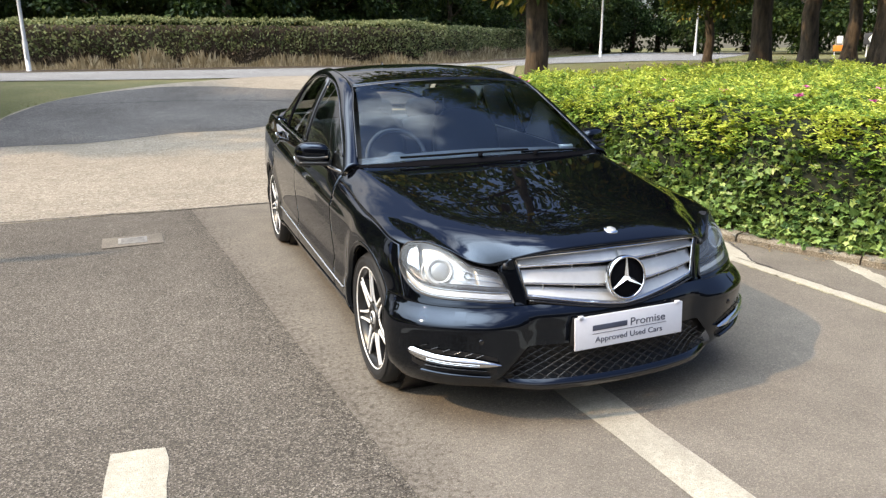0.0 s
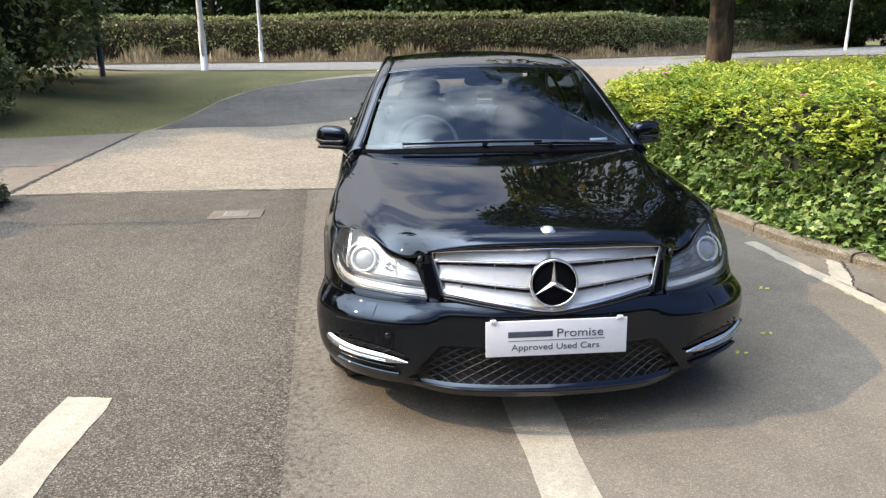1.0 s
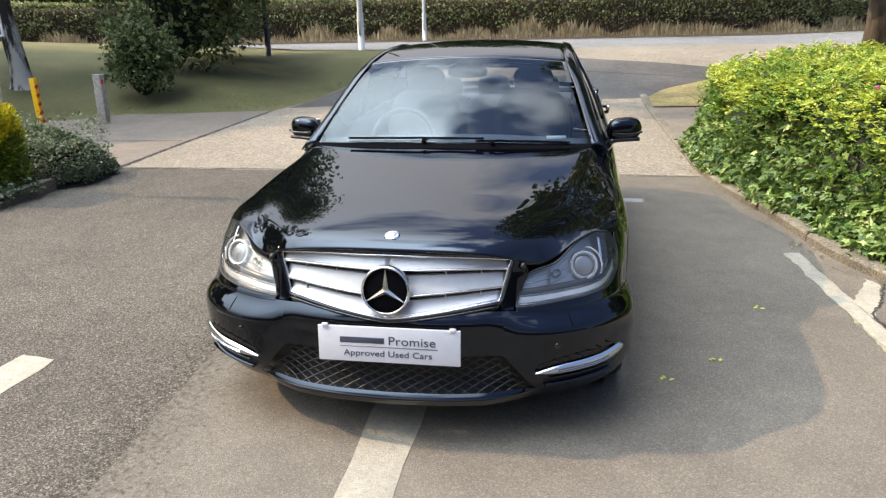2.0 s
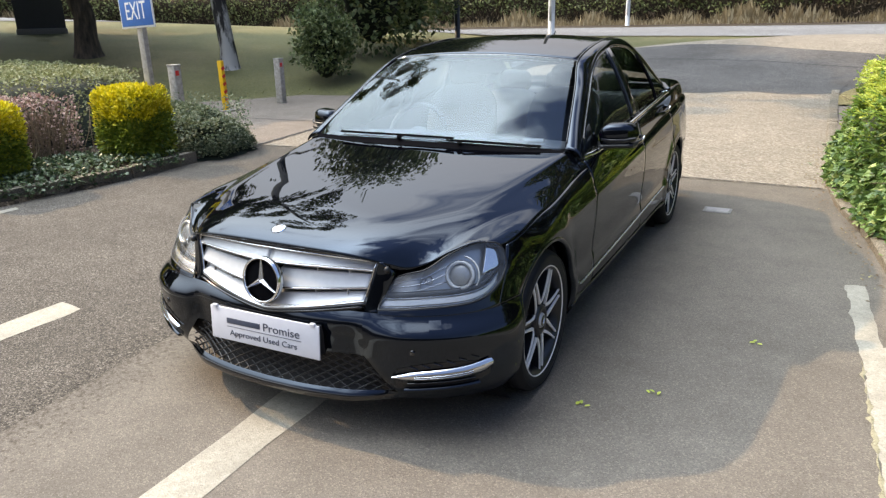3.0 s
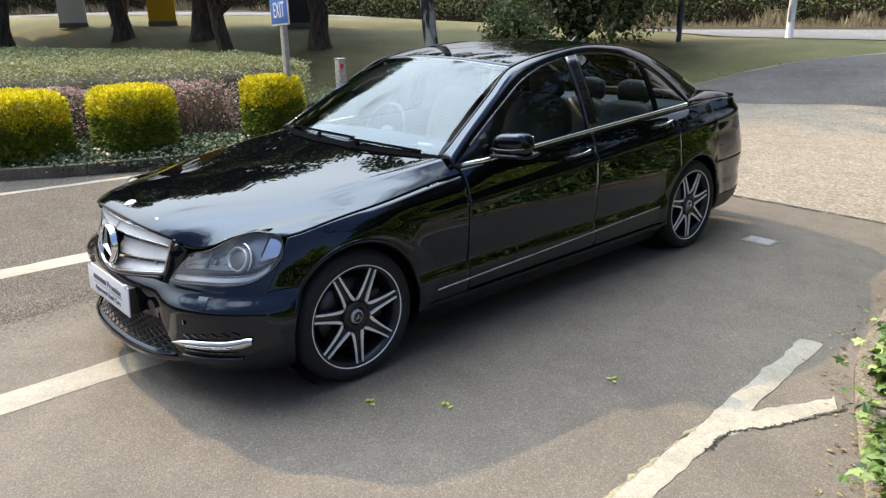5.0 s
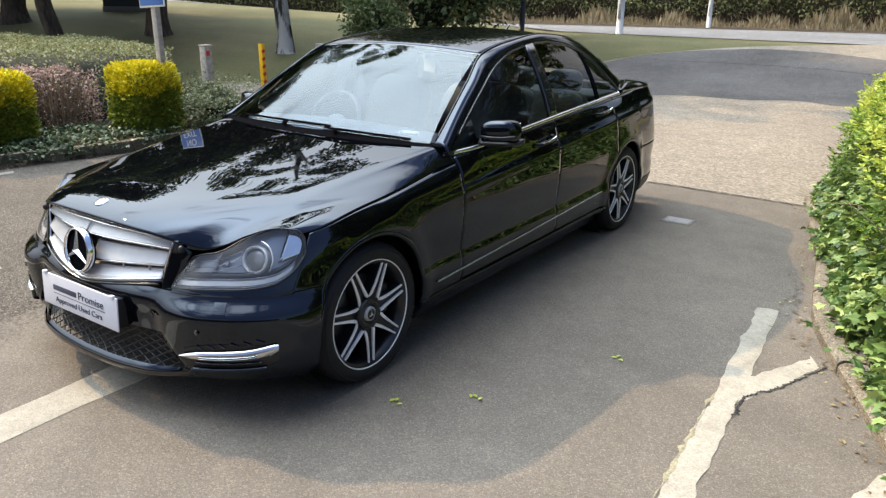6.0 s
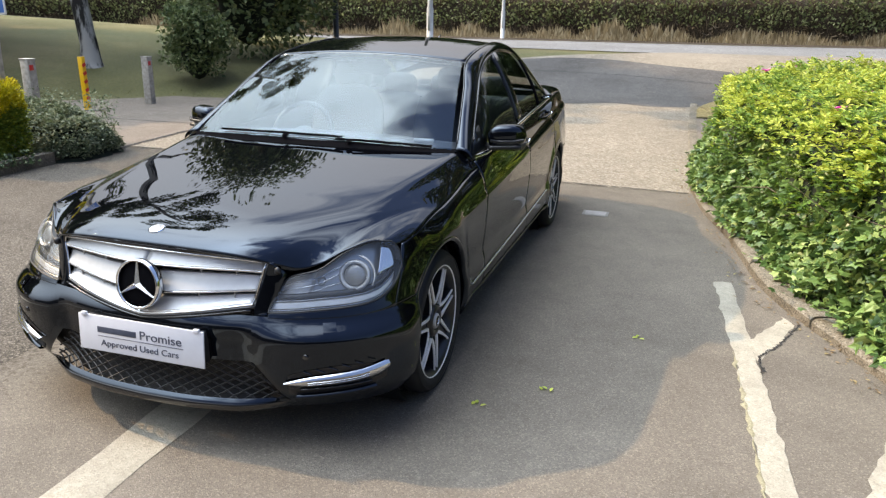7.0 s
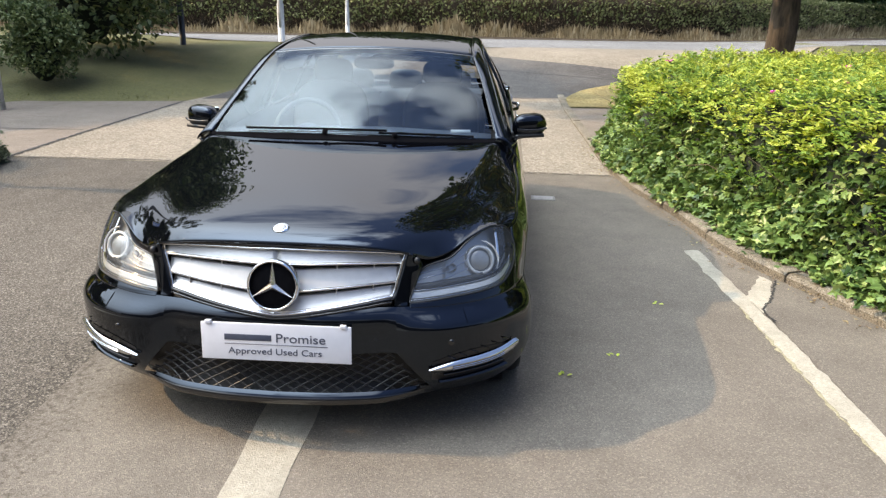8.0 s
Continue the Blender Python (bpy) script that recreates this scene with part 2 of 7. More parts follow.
M_WOODPOST = plain("weathered_wood", (0.36, 0.33, 0.29), 0.85, vary=0.3, scale=18)
M_BLUE = plain("sign_blue", (0.03, 0.15, 0.46), 0.35, vary=0.06)
M_WHITE = plain("white_paint", (0.78, 0.78, 0.77), 0.45, vary=0.06)
M_YELLOW = plain("yellow_paint", (0.78, 0.42, 0.01), 0.4, vary=0.1)
M_REDP = plain("red_reflector", (0.6, 0.02, 0.02), 0.3)
M_GREYPOLE = plain("galvanised_pole", (0.50, 0.51, 0.51), 0.5, 0.2, vary=0.12, scale=8)
# near-black core colour that stands in for the shade inside foliage
M_INNERSHADE = plain("painted_inner_shade", (0.012, 0.017, 0.008), 0.95, vary=0.5, scale=14)
M_DARKBOARD = plain("dark_grey_board", (0.035, 0.037, 0.042), 0.5)
M_ORANGE = plain("orange_board", (0.75, 0.22, 0.03), 0.5)
# dark tone of the added wall, which shows only in reflections
M_WALL = plain("unseen_dark_wall", (0.06, 0.062, 0.066), 0.6, vary=0.25, scale=1.5)
M_PLATEIRON = plain("pale_iron", (0.27, 0.25, 0.235), 0.7, vary=0.2, scale=40)
M_STEELLID = plain("cast_iron", (0.19, 0.175, 0.155), 0.7, 0.2, vary=0.3, scale=40)


def bark_material(name, dark, light, scale=9.0, span=(0.35, 0.68)):
    m, n, l, b = shader(name)
    f = noise_tex(n, l, scale, 8, 0.65, stretch=(1, 1, 0.22))
    l.new(ramp(n, l, f, [(span[0], dark), (span[1], light)]), b.inputs["Base Color"])
    b.inputs["Roughness"].default_value = 0.95
    bump(n, l, f, 0.9, 0.05, b)
    return m


M_BARK = bark_material("bark", (0.022, 0.016, 0.011), (0.13, 0.095, 0.065))
M_BIRCH = bark_material("birch_bark", (0.03, 0.026, 0.022), (0.46, 0.435, 0.40), 4.0, (0.43, 0.52))
M_TWIG = plain("dry_twig", (0.20, 0.14, 0.09), 0.9, vary=0.3)


def grass_material():
    m, n, l, b = shader("grass")
    broad = noise_tex(n, l, 0.35, 6, 0.6)
    fine = noise_tex(n, l, 22.0, 6, 0.7)
    c1 = ramp(n, l, broad, [(0.3, (0.080, 0.085, 0.026)), (0.55, (0.125, 0.115, 0.042)), (0.75, (0.20, 0.158, 0.072))])
    c2 = ramp(n, l, fine, [(0.3, (0.55, 0.55, 0.5)), (0.7, (1.25, 1.25, 1.2))])
    l.new(mixed(n, l, c1, c2, 1.0, "MULTIPLY"), b.inputs["Base Color"])
    b.inputs["Roughness"].default_value = 0.95
    bump(n, l, fine, 0.8, 0.04, b)
    return m


M_GRASS = grass_material()
M_ROSE = leafy("rose_leaf", (0.075, 0.16, 0.03), (0.24, 0.36, 0.065), (0.42, 0.49, 0.10), 0.5, 0.35)
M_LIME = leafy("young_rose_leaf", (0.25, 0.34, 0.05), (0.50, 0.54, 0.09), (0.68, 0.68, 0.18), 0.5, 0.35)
M_LIMELEAF = leafy("turning_tree_leaf", (0.025, 0.055, 0.012), (0.085, 0.125, 0.024), (0.26, 0.20, 0.035), 0.5, 0.3)
M_IVY = leafy("ivy_leaf", (0.032, 0.074, 0.022), (0.165, 0.26, 0.07), (0.38, 0.46, 0.16), 0.32, 0.2)
M_GROUNDIVY = leafy("ground_ivy_leaf", (0.022, 0.045, 0.018), (0.085, 0.13, 0.05), (0.30, 0.34, 0.22), 0.35, 0.15)
M_PRIVET = leafy("golden_leaf", (0.40, 0.37, 0.025), (0.76, 0.63, 0.04), (0.90, 0.80, 0.14), 0.5, 0.3)
M_PRIVETLOW = leafy("green_leaf", (0.085, 0.14, 0.02), (0.23, 0.29, 0.04), (0.42, 0.42, 0.05), 0.5, 0.25)
M_HEDGETOP = leafy("hedge_leaf", (0.13, 0.15, 0.06), (0.31, 0.32, 0.145), (0.45, 0.44, 0.27), 0.55, 0.25)
M_RUST = leafy("purple_brown_leaf", (0.20, 0.12, 0.105), (0.48, 0.31, 0.27), (0.62, 0.48, 0.40), 0.6, 0.2)
M_TREELEAF = leafy("tree_leaf", (0.018, 0.045, 0.010), (0.065, 0.105, 0.022), (0.16, 0.17, 0.03), 0.5, 0.3)
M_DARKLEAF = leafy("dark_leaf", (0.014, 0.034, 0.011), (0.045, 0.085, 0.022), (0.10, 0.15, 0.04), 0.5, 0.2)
M_FIELDHEDGE = leafy("field_hedge_leaf", (0.10, 0.13, 0.055), (0.29, 0.32, 0.15), (0.46, 0.46, 0.26), 0.7, 0.5)
M_DRYGRASS = leafy("dry_grass", (0.19, 0.145, 0.085), (0.40, 0.32, 0.20), (0.55, 0.47, 0.33), 0.9, 0.3)
M_GRASSBLADE = leafy("grass_blade", (0.085, 0.09, 0.028), (0.15, 0.14, 0.048), (0.25, 0.20, 0.09), 0.8, 0.3)
M_PINK = leafy("rose_petal", (0.55, 0.05, 0.28), (0.75, 0.12, 0.42), (0.8, 0.3, 0.5), 0.6, 0.3)
M_DEADLEAF = leafy("fallen_leaf", (0.11, 0.07, 0.04), (0.24, 0.165, 0.09), (0.36, 0.31, 0.13), 0.8, 0.15)
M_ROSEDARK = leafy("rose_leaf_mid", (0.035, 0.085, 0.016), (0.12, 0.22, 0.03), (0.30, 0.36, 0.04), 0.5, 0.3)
M_BUSHLEAF = leafy("evergreen_leaf", (0.045, 0.075, 0.028), (0.15, 0.195, 0.075), (0.32, 0.36, 0.19), 0.45, 0.25)
M_CREEPER = leafy("creeper_leaf", (0.06, 0.085, 0.045), (0.17, 0.205, 0.115), (0.36, 0.39, 0.27), 0.5, 0.25)
M_TWIGLEAF = leafy("hedge_twig", (0.055, 0.04, 0.03), (0.22, 0.165, 0.115), (0.36, 0.27, 0.18), 0.9, 0.1)
M_DRYPATCH = speckled("dry_turf", (0.34, 0.26, 0.12), (0.46, 0.38, 0.2), (0.2, 0.16, 0.07), 50, 0.9, 0.5, 0.02, 0.4)

# ---- geometry helpers ----
def spline(xs, ys):
    """Monotone cubic through the knots; takes numbers or arrays."""
    xs, ys = np.array(xs, float), np.array(ys, float)
    h = np.diff(xs)
    d = np.diff(ys) / h
    m = np.zeros(len(xs))
    m[0], m[-1] = d[0], d[-1]
    for i in range(1, len(xs) - 1):
        if d[i - 1] * d[i] > 0:
            w1, w2 = 2 * h[i] + h[i - 1], h[i] + 2 * h[i - 1]
            m[i] = (w1 + w2) / (w1 / d[i - 1] + w2 / d[i])

    def f(x):
        x = np.clip(np.asarray(x, float), xs[0], xs[-1])
        i = np.clip(np.searchsorted(xs, x) - 1, 0, len(h) - 1)
        t = (x - xs[i]) / h[i]
        return ((2 * t**3 - 3 * t**2 + 1) * ys[i] + (t**3 - 2 * t**2 + t) * h[i] * m[i]
                + (-2 * t**3 + 3 * t**2) * ys[i + 1] + (t**3 - t**2) * h[i] * m[i + 1])
    return f


def smooth(x, a, b):
    t = np.clip((np.asarray(x, float) - a) / (b - a), 0, 1)
    return t * t * (3 - 2 * t)


def curve3(points, n):
    """n points along a smooth curve through the given ones."""
    p = np.array(points, float)
    s = np.concatenate([[0], np.cumsum(np.linalg.norm(np.diff(p, axis=0), axis=1))])
    t = np.linspace(0, s[-1], n)
    return np.stack([spline(s, p[:, k])(t) for k in range(p.shape[1])], axis=1)


class Build:
    """Collects faces for one mesh."""

    def __init__(self):
        self.v, self.f = [], []

    def add(self, verts, faces):
        k = len(self.v)
        self.v += [tuple(map(float, p)) for p in verts]
        self.f += [tuple(int(i) + k for i in f) for f in faces]
        return self

    def grid(self, p, closed_u=False, closed_v=False):
        p = np.asarray(p, float)
        nu, nv = p.shape[:2]
        faces = []
        for i in range(nu if closed_u else nu - 1):
            for j in range(nv if closed_v else nv - 1):
                i2, j2 = (i + 1) % nu, (j + 1) % nv
                faces.append((i * nv + j, i2 * nv + j, i2 * nv + j2, i * nv + j2))
        return self.add(p.reshape(-1, 3), faces)

    def tube(self, path, radii, sides=8, caps=True):
        """A round bar along a path."""
        path = np.array(path, float)
        radii = np.full(len(path), radii) if np.isscalar(radii) else np.array(radii, float)
        rings = []
        up = Vector((0.31, 0.17, 0.93)).normalized()
        for i in range(len(path)):
            d = Vector(path[min(i + 1, len(path) - 1)] - path[max(i - 1, 0)]).normalized()
            a = d.cross(up)
            a = (d.cross(Vector((1, 0, 0))) if a.length < 0.05 else a).normalized()
            b = d.cross(a)
            c = Vector(path[i])
            rings.append([c + (a * math.cos(q) + b * math.sin(q)) * float(radii[i]) for q in np.linspace(0, 2 * math.pi, sides, endpoint=False)])
        self.grid(np.array([[list(q) for q in r] for r in rings]), closed_v=True)
        if caps:
            k = len(self.v)
            n = len(path)
            self.f += [tuple(range(k - sides, k)), tuple(range(k - n * sides, k - n * sides + sides))[::-1]]
        return self

    def sweep(self, path, section, ups=None):
        """A flat section (list of (side, up)) along a path."""
        path = np.array(path, float)
        rings = []
        for i in range(len(path)):
            d = Vector(path[min(i + 1, len(path) - 1)] - path[max(i - 1, 0)]).normalized()
            u = Vector(ups[i]) if ups is not None else Vector((0, 0, 1))
            s = d.cross(u).normalized()
            w = s.cross(d)
            rings.append([list(Vector(path[i]) + s * float(a) + w * float(b)) for a, b in section])
        self.grid(np.array(rings), closed_v=True)
        k, n, m = len(self.v), len(path), len(section)
        self.f += [tuple(range(k - m, k)), tuple(range(k - n * m, k - n * m + m))[::-1]]
        return self

    def box(self, centre, size, bevel=0.0, turn=None):
        bm = bmesh.new()
        bmesh.ops.create_cube(bm, size=1.0)
        bmesh.ops.scale(bm, vec=size, verts=bm.verts)
        if bevel:
            bmesh.ops.bevel(bm, geom=bm.edges[:] + bm.verts[:], offset=bevel, segments=2, profile=0.6, affect="EDGES")
        m = Matrix.Translation(centre) @ (turn.to_4x4() if turn else Matrix())
        bm.verts.index_update()
        self.add([m @ v.co for v in bm.verts], [[v.index for v in f.verts] for f in bm.faces])
        bm.free()
        return self

    def lathe(self, profile, centre, axis="x", sides=32, start=0.0, end=2 * math.pi):
        """Turns a profile of (along, radius) round an axis through centre."""
        full = abs(end - start - 2 * math.pi) < 1e-6
        rings = []
        for q in np.linspace(start, end, sides, endpoint=not full):
            ring = []
            for a, r in profile:
                c, s = r * math.cos(q), r * math.sin(q)
                ring.append({"x": (a, c, s), "y": (c, a, s), "z": (c, s, a)}[axis])
            rings.append(ring)
        p = np.array(rings) + np.array(centre)
        return self.grid(p, closed_u=full)

    def ellipsoid(self, centre, radii, rows=12, cols=18, power=1.0):
        a = np.linspace(-math.pi / 2, math.pi / 2, rows)
        b = np.linspace(0, 2 * math.pi, cols, endpoint=False)
        sg = lambda x: np.sign(x) * np.abs(x) ** power
        p = np.stack(np.broadcast_arrays(sg(np.cos(a))[:, None] * sg(np.cos(b)), sg(np.cos(a))[:, None] * sg(np.sin(b)), sg(np.sin(a))[:, None] + 0 * b), axis=2)
        return self.grid(p * np.array(radii) + np.array(centre), closed_v=True)

    def mesh(self, name, flat=False):
        me = bpy.data.meshes.new(name)
        me.from_pydata(self.v, [], self.f)
        me.validate()
        if not flat:
            me.shade_smooth()
        return me


def facing(b, way):
    """The shape with its faces turned to look along way."""
    v = np.asarray(b.v, float).reshape(-1, 3)
    total = sum(np.cross(v[f[1]] - v[f[0]], v[f[2]] - v[f[0]]) @ np.array(way, float) for f in b.f)
    if total < 0:
        b.f = [tuple(f)[::-1] for f in b.f]
    return b


def part(name, shape, material, parent=None, label="", flat=False, solid=0.0, split=0.0):
    """Links a shape as one mesh object, under a thing if one is given."""
    me = shape.mesh(name, flat) if isinstance(shape, Build) else shape
    if not me.materials:
        me.materials.append(material)
    ob = new(name, me)
    if parent is not None:
        ob.parent = parent
    if split:
        me.set_sharp_from_angle(angle=radians(split))
    if solid:
        md = ob.modifiers.new("thickness", "SOLIDIFY")
        md.thickness, md.offset = solid, 0
    if label:
        ob["label"] = label
    return ob


def thing(name, at=(0, 0, 0), label="", category="", group="", kind=""):
    ob = new(name)
    ob.location = at
    ob.empty_display_size = 0.2
    return tagged(ob, label, category, group, kind)


DIAMOND = (np.array([(0, 0, 0), (0.5, 0.30, 0.10), (1, 0, 0), (0.5, -0.30, 0.10)]), [(0, 1, 2), (0, 2, 3)])
OVAL = (np.array([(0, 0, 0), (0.3, 0.27, 0.07), (0.7, 0.24, 0.06), (1, 0, -0.05), (0.7, -0.24, 0.06), (0.3, -0.27, 0.07)]), [(0, 1, 2, 3), (0, 3, 4, 5)])
LOBED = (np.array([(0, 0, 0.02), (-0.1, 0.38, 0), (0.28, 0.3, 0.04), (0.45, 0.52, -0.04), (0.62, 0.2, 0.04), (1, 0, -0.05),
                   (0.62, -0.2, 0.04), (0.45, -0.52, -0.04), (0.28, -0.3, 0.04), (-0.1, -0.38, 0)]),
         [(0, 1, 2), (0, 2, 3, 4), (0, 4, 5, 6), (0, 6, 7, 8), (0, 8, 9)])
BLADE = (np.array([(0, 0.035, 0), (0.55, 0.02, 0.02), (1, 0, 0.12), (0.55, -0.02, 0.02), (0, -0.035, 0)]), [(0, 1, 3, 4), (1, 2, 3)])


def leaves(centres, along, size, shape=DIAMOND, rng=None, up=(0, 0, 1), tilt=0.6):
    """One mesh of many small leaves: at centres, pointing roughly along."""
    rng = rng or np.random.default_rng(1)
    c = np.asarray(centres, float)
    n = len(c)
    a = np.asarray(along, float) + rng.normal(0, tilt, (n, 3))
    a /= np.linalg.norm(a, axis=1)[:, None] + 1e-9
    w = np.array(up, float) + rng.normal(0, tilt, (n, 3))
    s = np.cross(w, a)
    s /= np.linalg.norm(s, axis=1)[:, None] + 1e-9
    w = np.cross(a, s)
    size = np.asarray(size, float) * np.ones(n)
    base, faces = shape
    v = (c[:, None, :] + size[:, None, None] * (base[None, :, 0:1] * a[:, None, :] + base[None, :, 1:2] * s[:, None, :] + base[None, :, 2:3] * w[:, None, :]))
    k = len(base)
    all_faces = [tuple(i + j * k for i in f) for j in range(n) for f in faces]
    me = bpy.data.meshes.new("leaves")
    me.from_pydata(v.reshape(-1, 3).tolist(), [], all_faces)
    return me


def text_mesh(words, size, align="CENTER"):
    """Flat lettering of the built-in font, as a mesh in the xy plane."""
    cu = bpy.data.curves.new("lettering", "FONT")
    cu.body, cu.size, cu.align_x, cu.align_y, cu.extrude = words, size, align, "CENTER", 0.0008
    ob = bpy.data.objects.new("lettering", cu)
    scene.collection.objects.link(ob)
    me = bpy.data.meshes.new_from_object(ob.evaluated_get(bpy.context.evaluated_depsgraph_get()))
    bpy.data.objects.remove(ob)
    return me

# ---- ground ----
rng = np.random.default_rng(7)
PROFILE = spline([-100, 10, 12, 14, 16, 18, 20, 28, 40, 90, 400], [0, 0, 0.06, 0.20, 0.45, 0.70, 0.77, 0.82, 0.90, 1.0, 1.0])
LAWN_EDGE = np.array([(-60, -2.0), (-30, 1.5), (-14, 4.2), (-10.5, 7.2), (-8.2, 8.9), (-6.2, 9.7), (-5.2, 10.1), (-4.85, 10.9), (-4.75, 12.5),
                      (-4.6, 14.2), (-4.0, 15.6), (-2.6, 16.9), (-0.8, 17.8), (2.0, 18.3)])


def edge_distance(x, y, line):
    """Distance of points to an open line."""
    best = np.full(np.shape(x), 1e9)
    for (x0, y0), (x1, y1) in zip(line[:-1], line[1:]):
        dx, dy = x1 - x0, y1 - y0
        t = np.clip(((x - x0) * dx + (y - y0) * dy) / (dx * dx + dy * dy), 0, 1)
        best = np.minimum(best, np.hypot(x - x0 - t * dx, y - y0 - t * dy))
    return best


def in_lawn(x, y):
    return y > np.interp(x, LAWN_EDGE[:, 0], LAWN_EDGE[:, 1])


def ground_height(x, y):
    """Height of the land: level court, a bank of lawn, the road above."""
    x, y = np.asarray(x, float), np.asarray(y, float)
    base = PROFILE(y)
    d = edge_distance(x, y, LAWN_EDGE) * in_lawn(x, y) * smooth(x, 4, -2)
    bank = 0.95 * (1 - np.exp(-d / 4.2)) + 0.036 * np.clip(-x - 9, 0, 30) * smooth(d, 0, 6)
    fade = smooth(y, 26, 19)
    left = np.maximum(base, base * (1 - fade) + fade * bank) * (d > 0) + base * (d <= 0)
    right = 1.0 * smooth(x, 3.5, 11) * smooth(y, 5.5, 9.5) * smooth(y, 60, 20)
    return np.maximum(left, right)


def ground_point(x, y, lift=0.0):
    return (x, y, float(ground_height(x, y)) + lift)


def sheet(name, xs, ys, material, lift, label, kind="structure", category="ground"):
    gx, gy = np.meshgrid(xs, ys, indexing="ij")
    b = Build().grid(np.stack([gx, gy, ground_height(gx, gy) + lift], axis=2))
    return tagged(part(name, b, material), label, category, "", kind)


def strip(name, left, right, n, m, material, lift, label, category="ground", kind="structure"):
    """A sheet between two lines given in plan, draped over the land."""
    a, b = curve3(left, n), curve3(right, n)
    t = np.linspace(0, 1, m)[None, :, None]
    p = a[:, None, :] * (1 - t) + b[:, None, :] * t
    z = ground_height(p[..., 0], p[..., 1]) + lift
    return tagged(part(name, Build().grid(np.concatenate([p, z[..., None]], axis=2)), material), label, category, "", kind)


far_x = np.concatenate([[-900, -300, -120], np.arange(-70, -24, 2.0), np.arange(-24, 24, 0.6), np.arange(24, 70, 2.0), [120, 300, 900]])
far_y = np.concatenate([[-900, -200, -60], np.arange(-30, -4, 3.0), np.arange(-4, 32, 0.6), np.arange(32, 70, 3.0), [120, 300, 900]])
sheet("ground", far_x, far_y, M_GRASS, -0.035, "mown lawn with dry patches under trees", category="lawn")

# the court: grey tarmac up to the seam, chipped concrete beyond it
BAND = [(-1.07 - 0.09 * max(y, -4), y) for y in (-60, -30, -12, -6, -4, -3, -2, -1, 0, 1, 2, 3, 4.32)]
strip("forecourt", [(-60, y) for _, y in BAND], BAND, 60, 24, M_TARMAC, 0.0, "grey coarse worn tarmac court", "tarmac")
strip("forecourt", BAND, [(60, y) for _, y in BAND], 60, 24, M_TARMAC2, 0.001, "smoother beige-grey tarmac under the car", "tarmac")
strip("driveway", [(-4.55, 4.32), (-4.75, 7), (-5.0, 9.9), (-4.8, 11.2), (-4.7, 12.8), (-4.55, 14.3), (-3.9, 15.7), (-2.6, 16.9), (-0.8, 18.0), (1.4, 19.4)],
      [(1.95, 4.32), (1.92, 6), (1.9, 8), (1.92, 9.5), (1.95, 11), (2.3, 12.6), (3.4, 13.9), (5.0, 14.4), (7.4, 15.6), (10.0, 19.6)], 60, 20,
      M_CHIP, 0.002, "pale driveway of exposed stone concrete", "driveway")
strip("driveway", [(-4.85, 10.3), (-3.9, 10.55), (-3.0, 10.5), (-2.1, 10.85), (-1.2, 11.3), (-0.3, 11.35), (0.5, 11.7), (1.2, 11.45), (1.93, 11.7)],
      [(-4.55, 14.2), (-3.9, 15.65), (-3.0, 16.5), (-2.2, 16.9), (-1.2, 17.2), (-0.2, 17.1), (1.2, 16.6), (2.4, 16.2), (4.4, 15.1)], 60, 24,
      M_OLDTAR, 0.006, "dark worn tarmac where the drive meets the road", "driveway")
strip("pavement", [(-4.55, 4.32), (-4.75, 7), (-5.0, 9.9)], [(-16, 3.2), (-12, 4.6), (-7.6, 9.2)], 14, 14, M_SLAB, 0.004, "smooth pinkish concrete slabs beside the drive", "pavement")
strip("footpath", [(1.98, 4.4), (1.96, 7.0), (1.96, 10.2)], [(7, 6.4), (7.0, 8.4), (6.0, 10.6)], 12, 10, M_SLAB, 0.02, "pinkish concrete footpath beside the hedge", "pavement")
strip("road", [(-56, -40), (-48.5, -18), (-41, 0.5), (-34.5, 11.5), (-25.3, 18.6), (-15.2, 22.2), (-6, 19.9), (2, 19.2), (8, 19.3), (15, 21.8), (28, 31), (60, 60)],
      [(-64, -40), (-55, -18), (-46, 0), (-38, 14), (-28, 22), (-16, 26), (-6, 27.2), (2, 27.2), (8, 28), (14, 32), (24, 42), (52, 72)], 70, 10, M_ROAD, -0.012, "pale grey main road beyond the lawn", "road")
strip("verge", [(-55, -18), (-46, 0), (-38, 14), (-28, 22), (-16, 26), (-6, 27.2), (2, 27.2), (8, 28), (14, 32), (24, 42)],
      [(-58, -18), (-49, 1), (-40.5, 16.5), (-29.5, 25), (-16.6, 29), (-6, 30.2), (2, 30.2), (8, 31), (12, 34), (20, 45)], 60, 4, M_SOIL, 0.0, "bare earth verge with straw-coloured grass", "verge")
strip("patch", [(1.98, 10.3), (2.0, 11.3), (2.35, 12.5), (3.4, 13.8)], [(6.0, 10.7), (6.4, 11.6), (6.6, 12.6), (6.8, 14.2)], 14, 12, M_DRYPATCH, 0.03, "small worn straw-coloured grass patch by the drive", "lawn")
strip("pavement", [(2.25, -3.2), (2.25, -1.2), (2.25, -0.2), (2.225, 0.5), (2.22, 1.0), (2.36, 1.2), (2.5, 1.45)], [(4.2, -1.65), (3.7, -1.1), (3.3, -0.5), (2.95, 0.3), (2.65, 1.0), (2.55, 1.25), (2.45, 1.5)], 24, 8,
      M_TARMAC2, 0.005, "smooth brownish paving between line and kerb", "pavement")


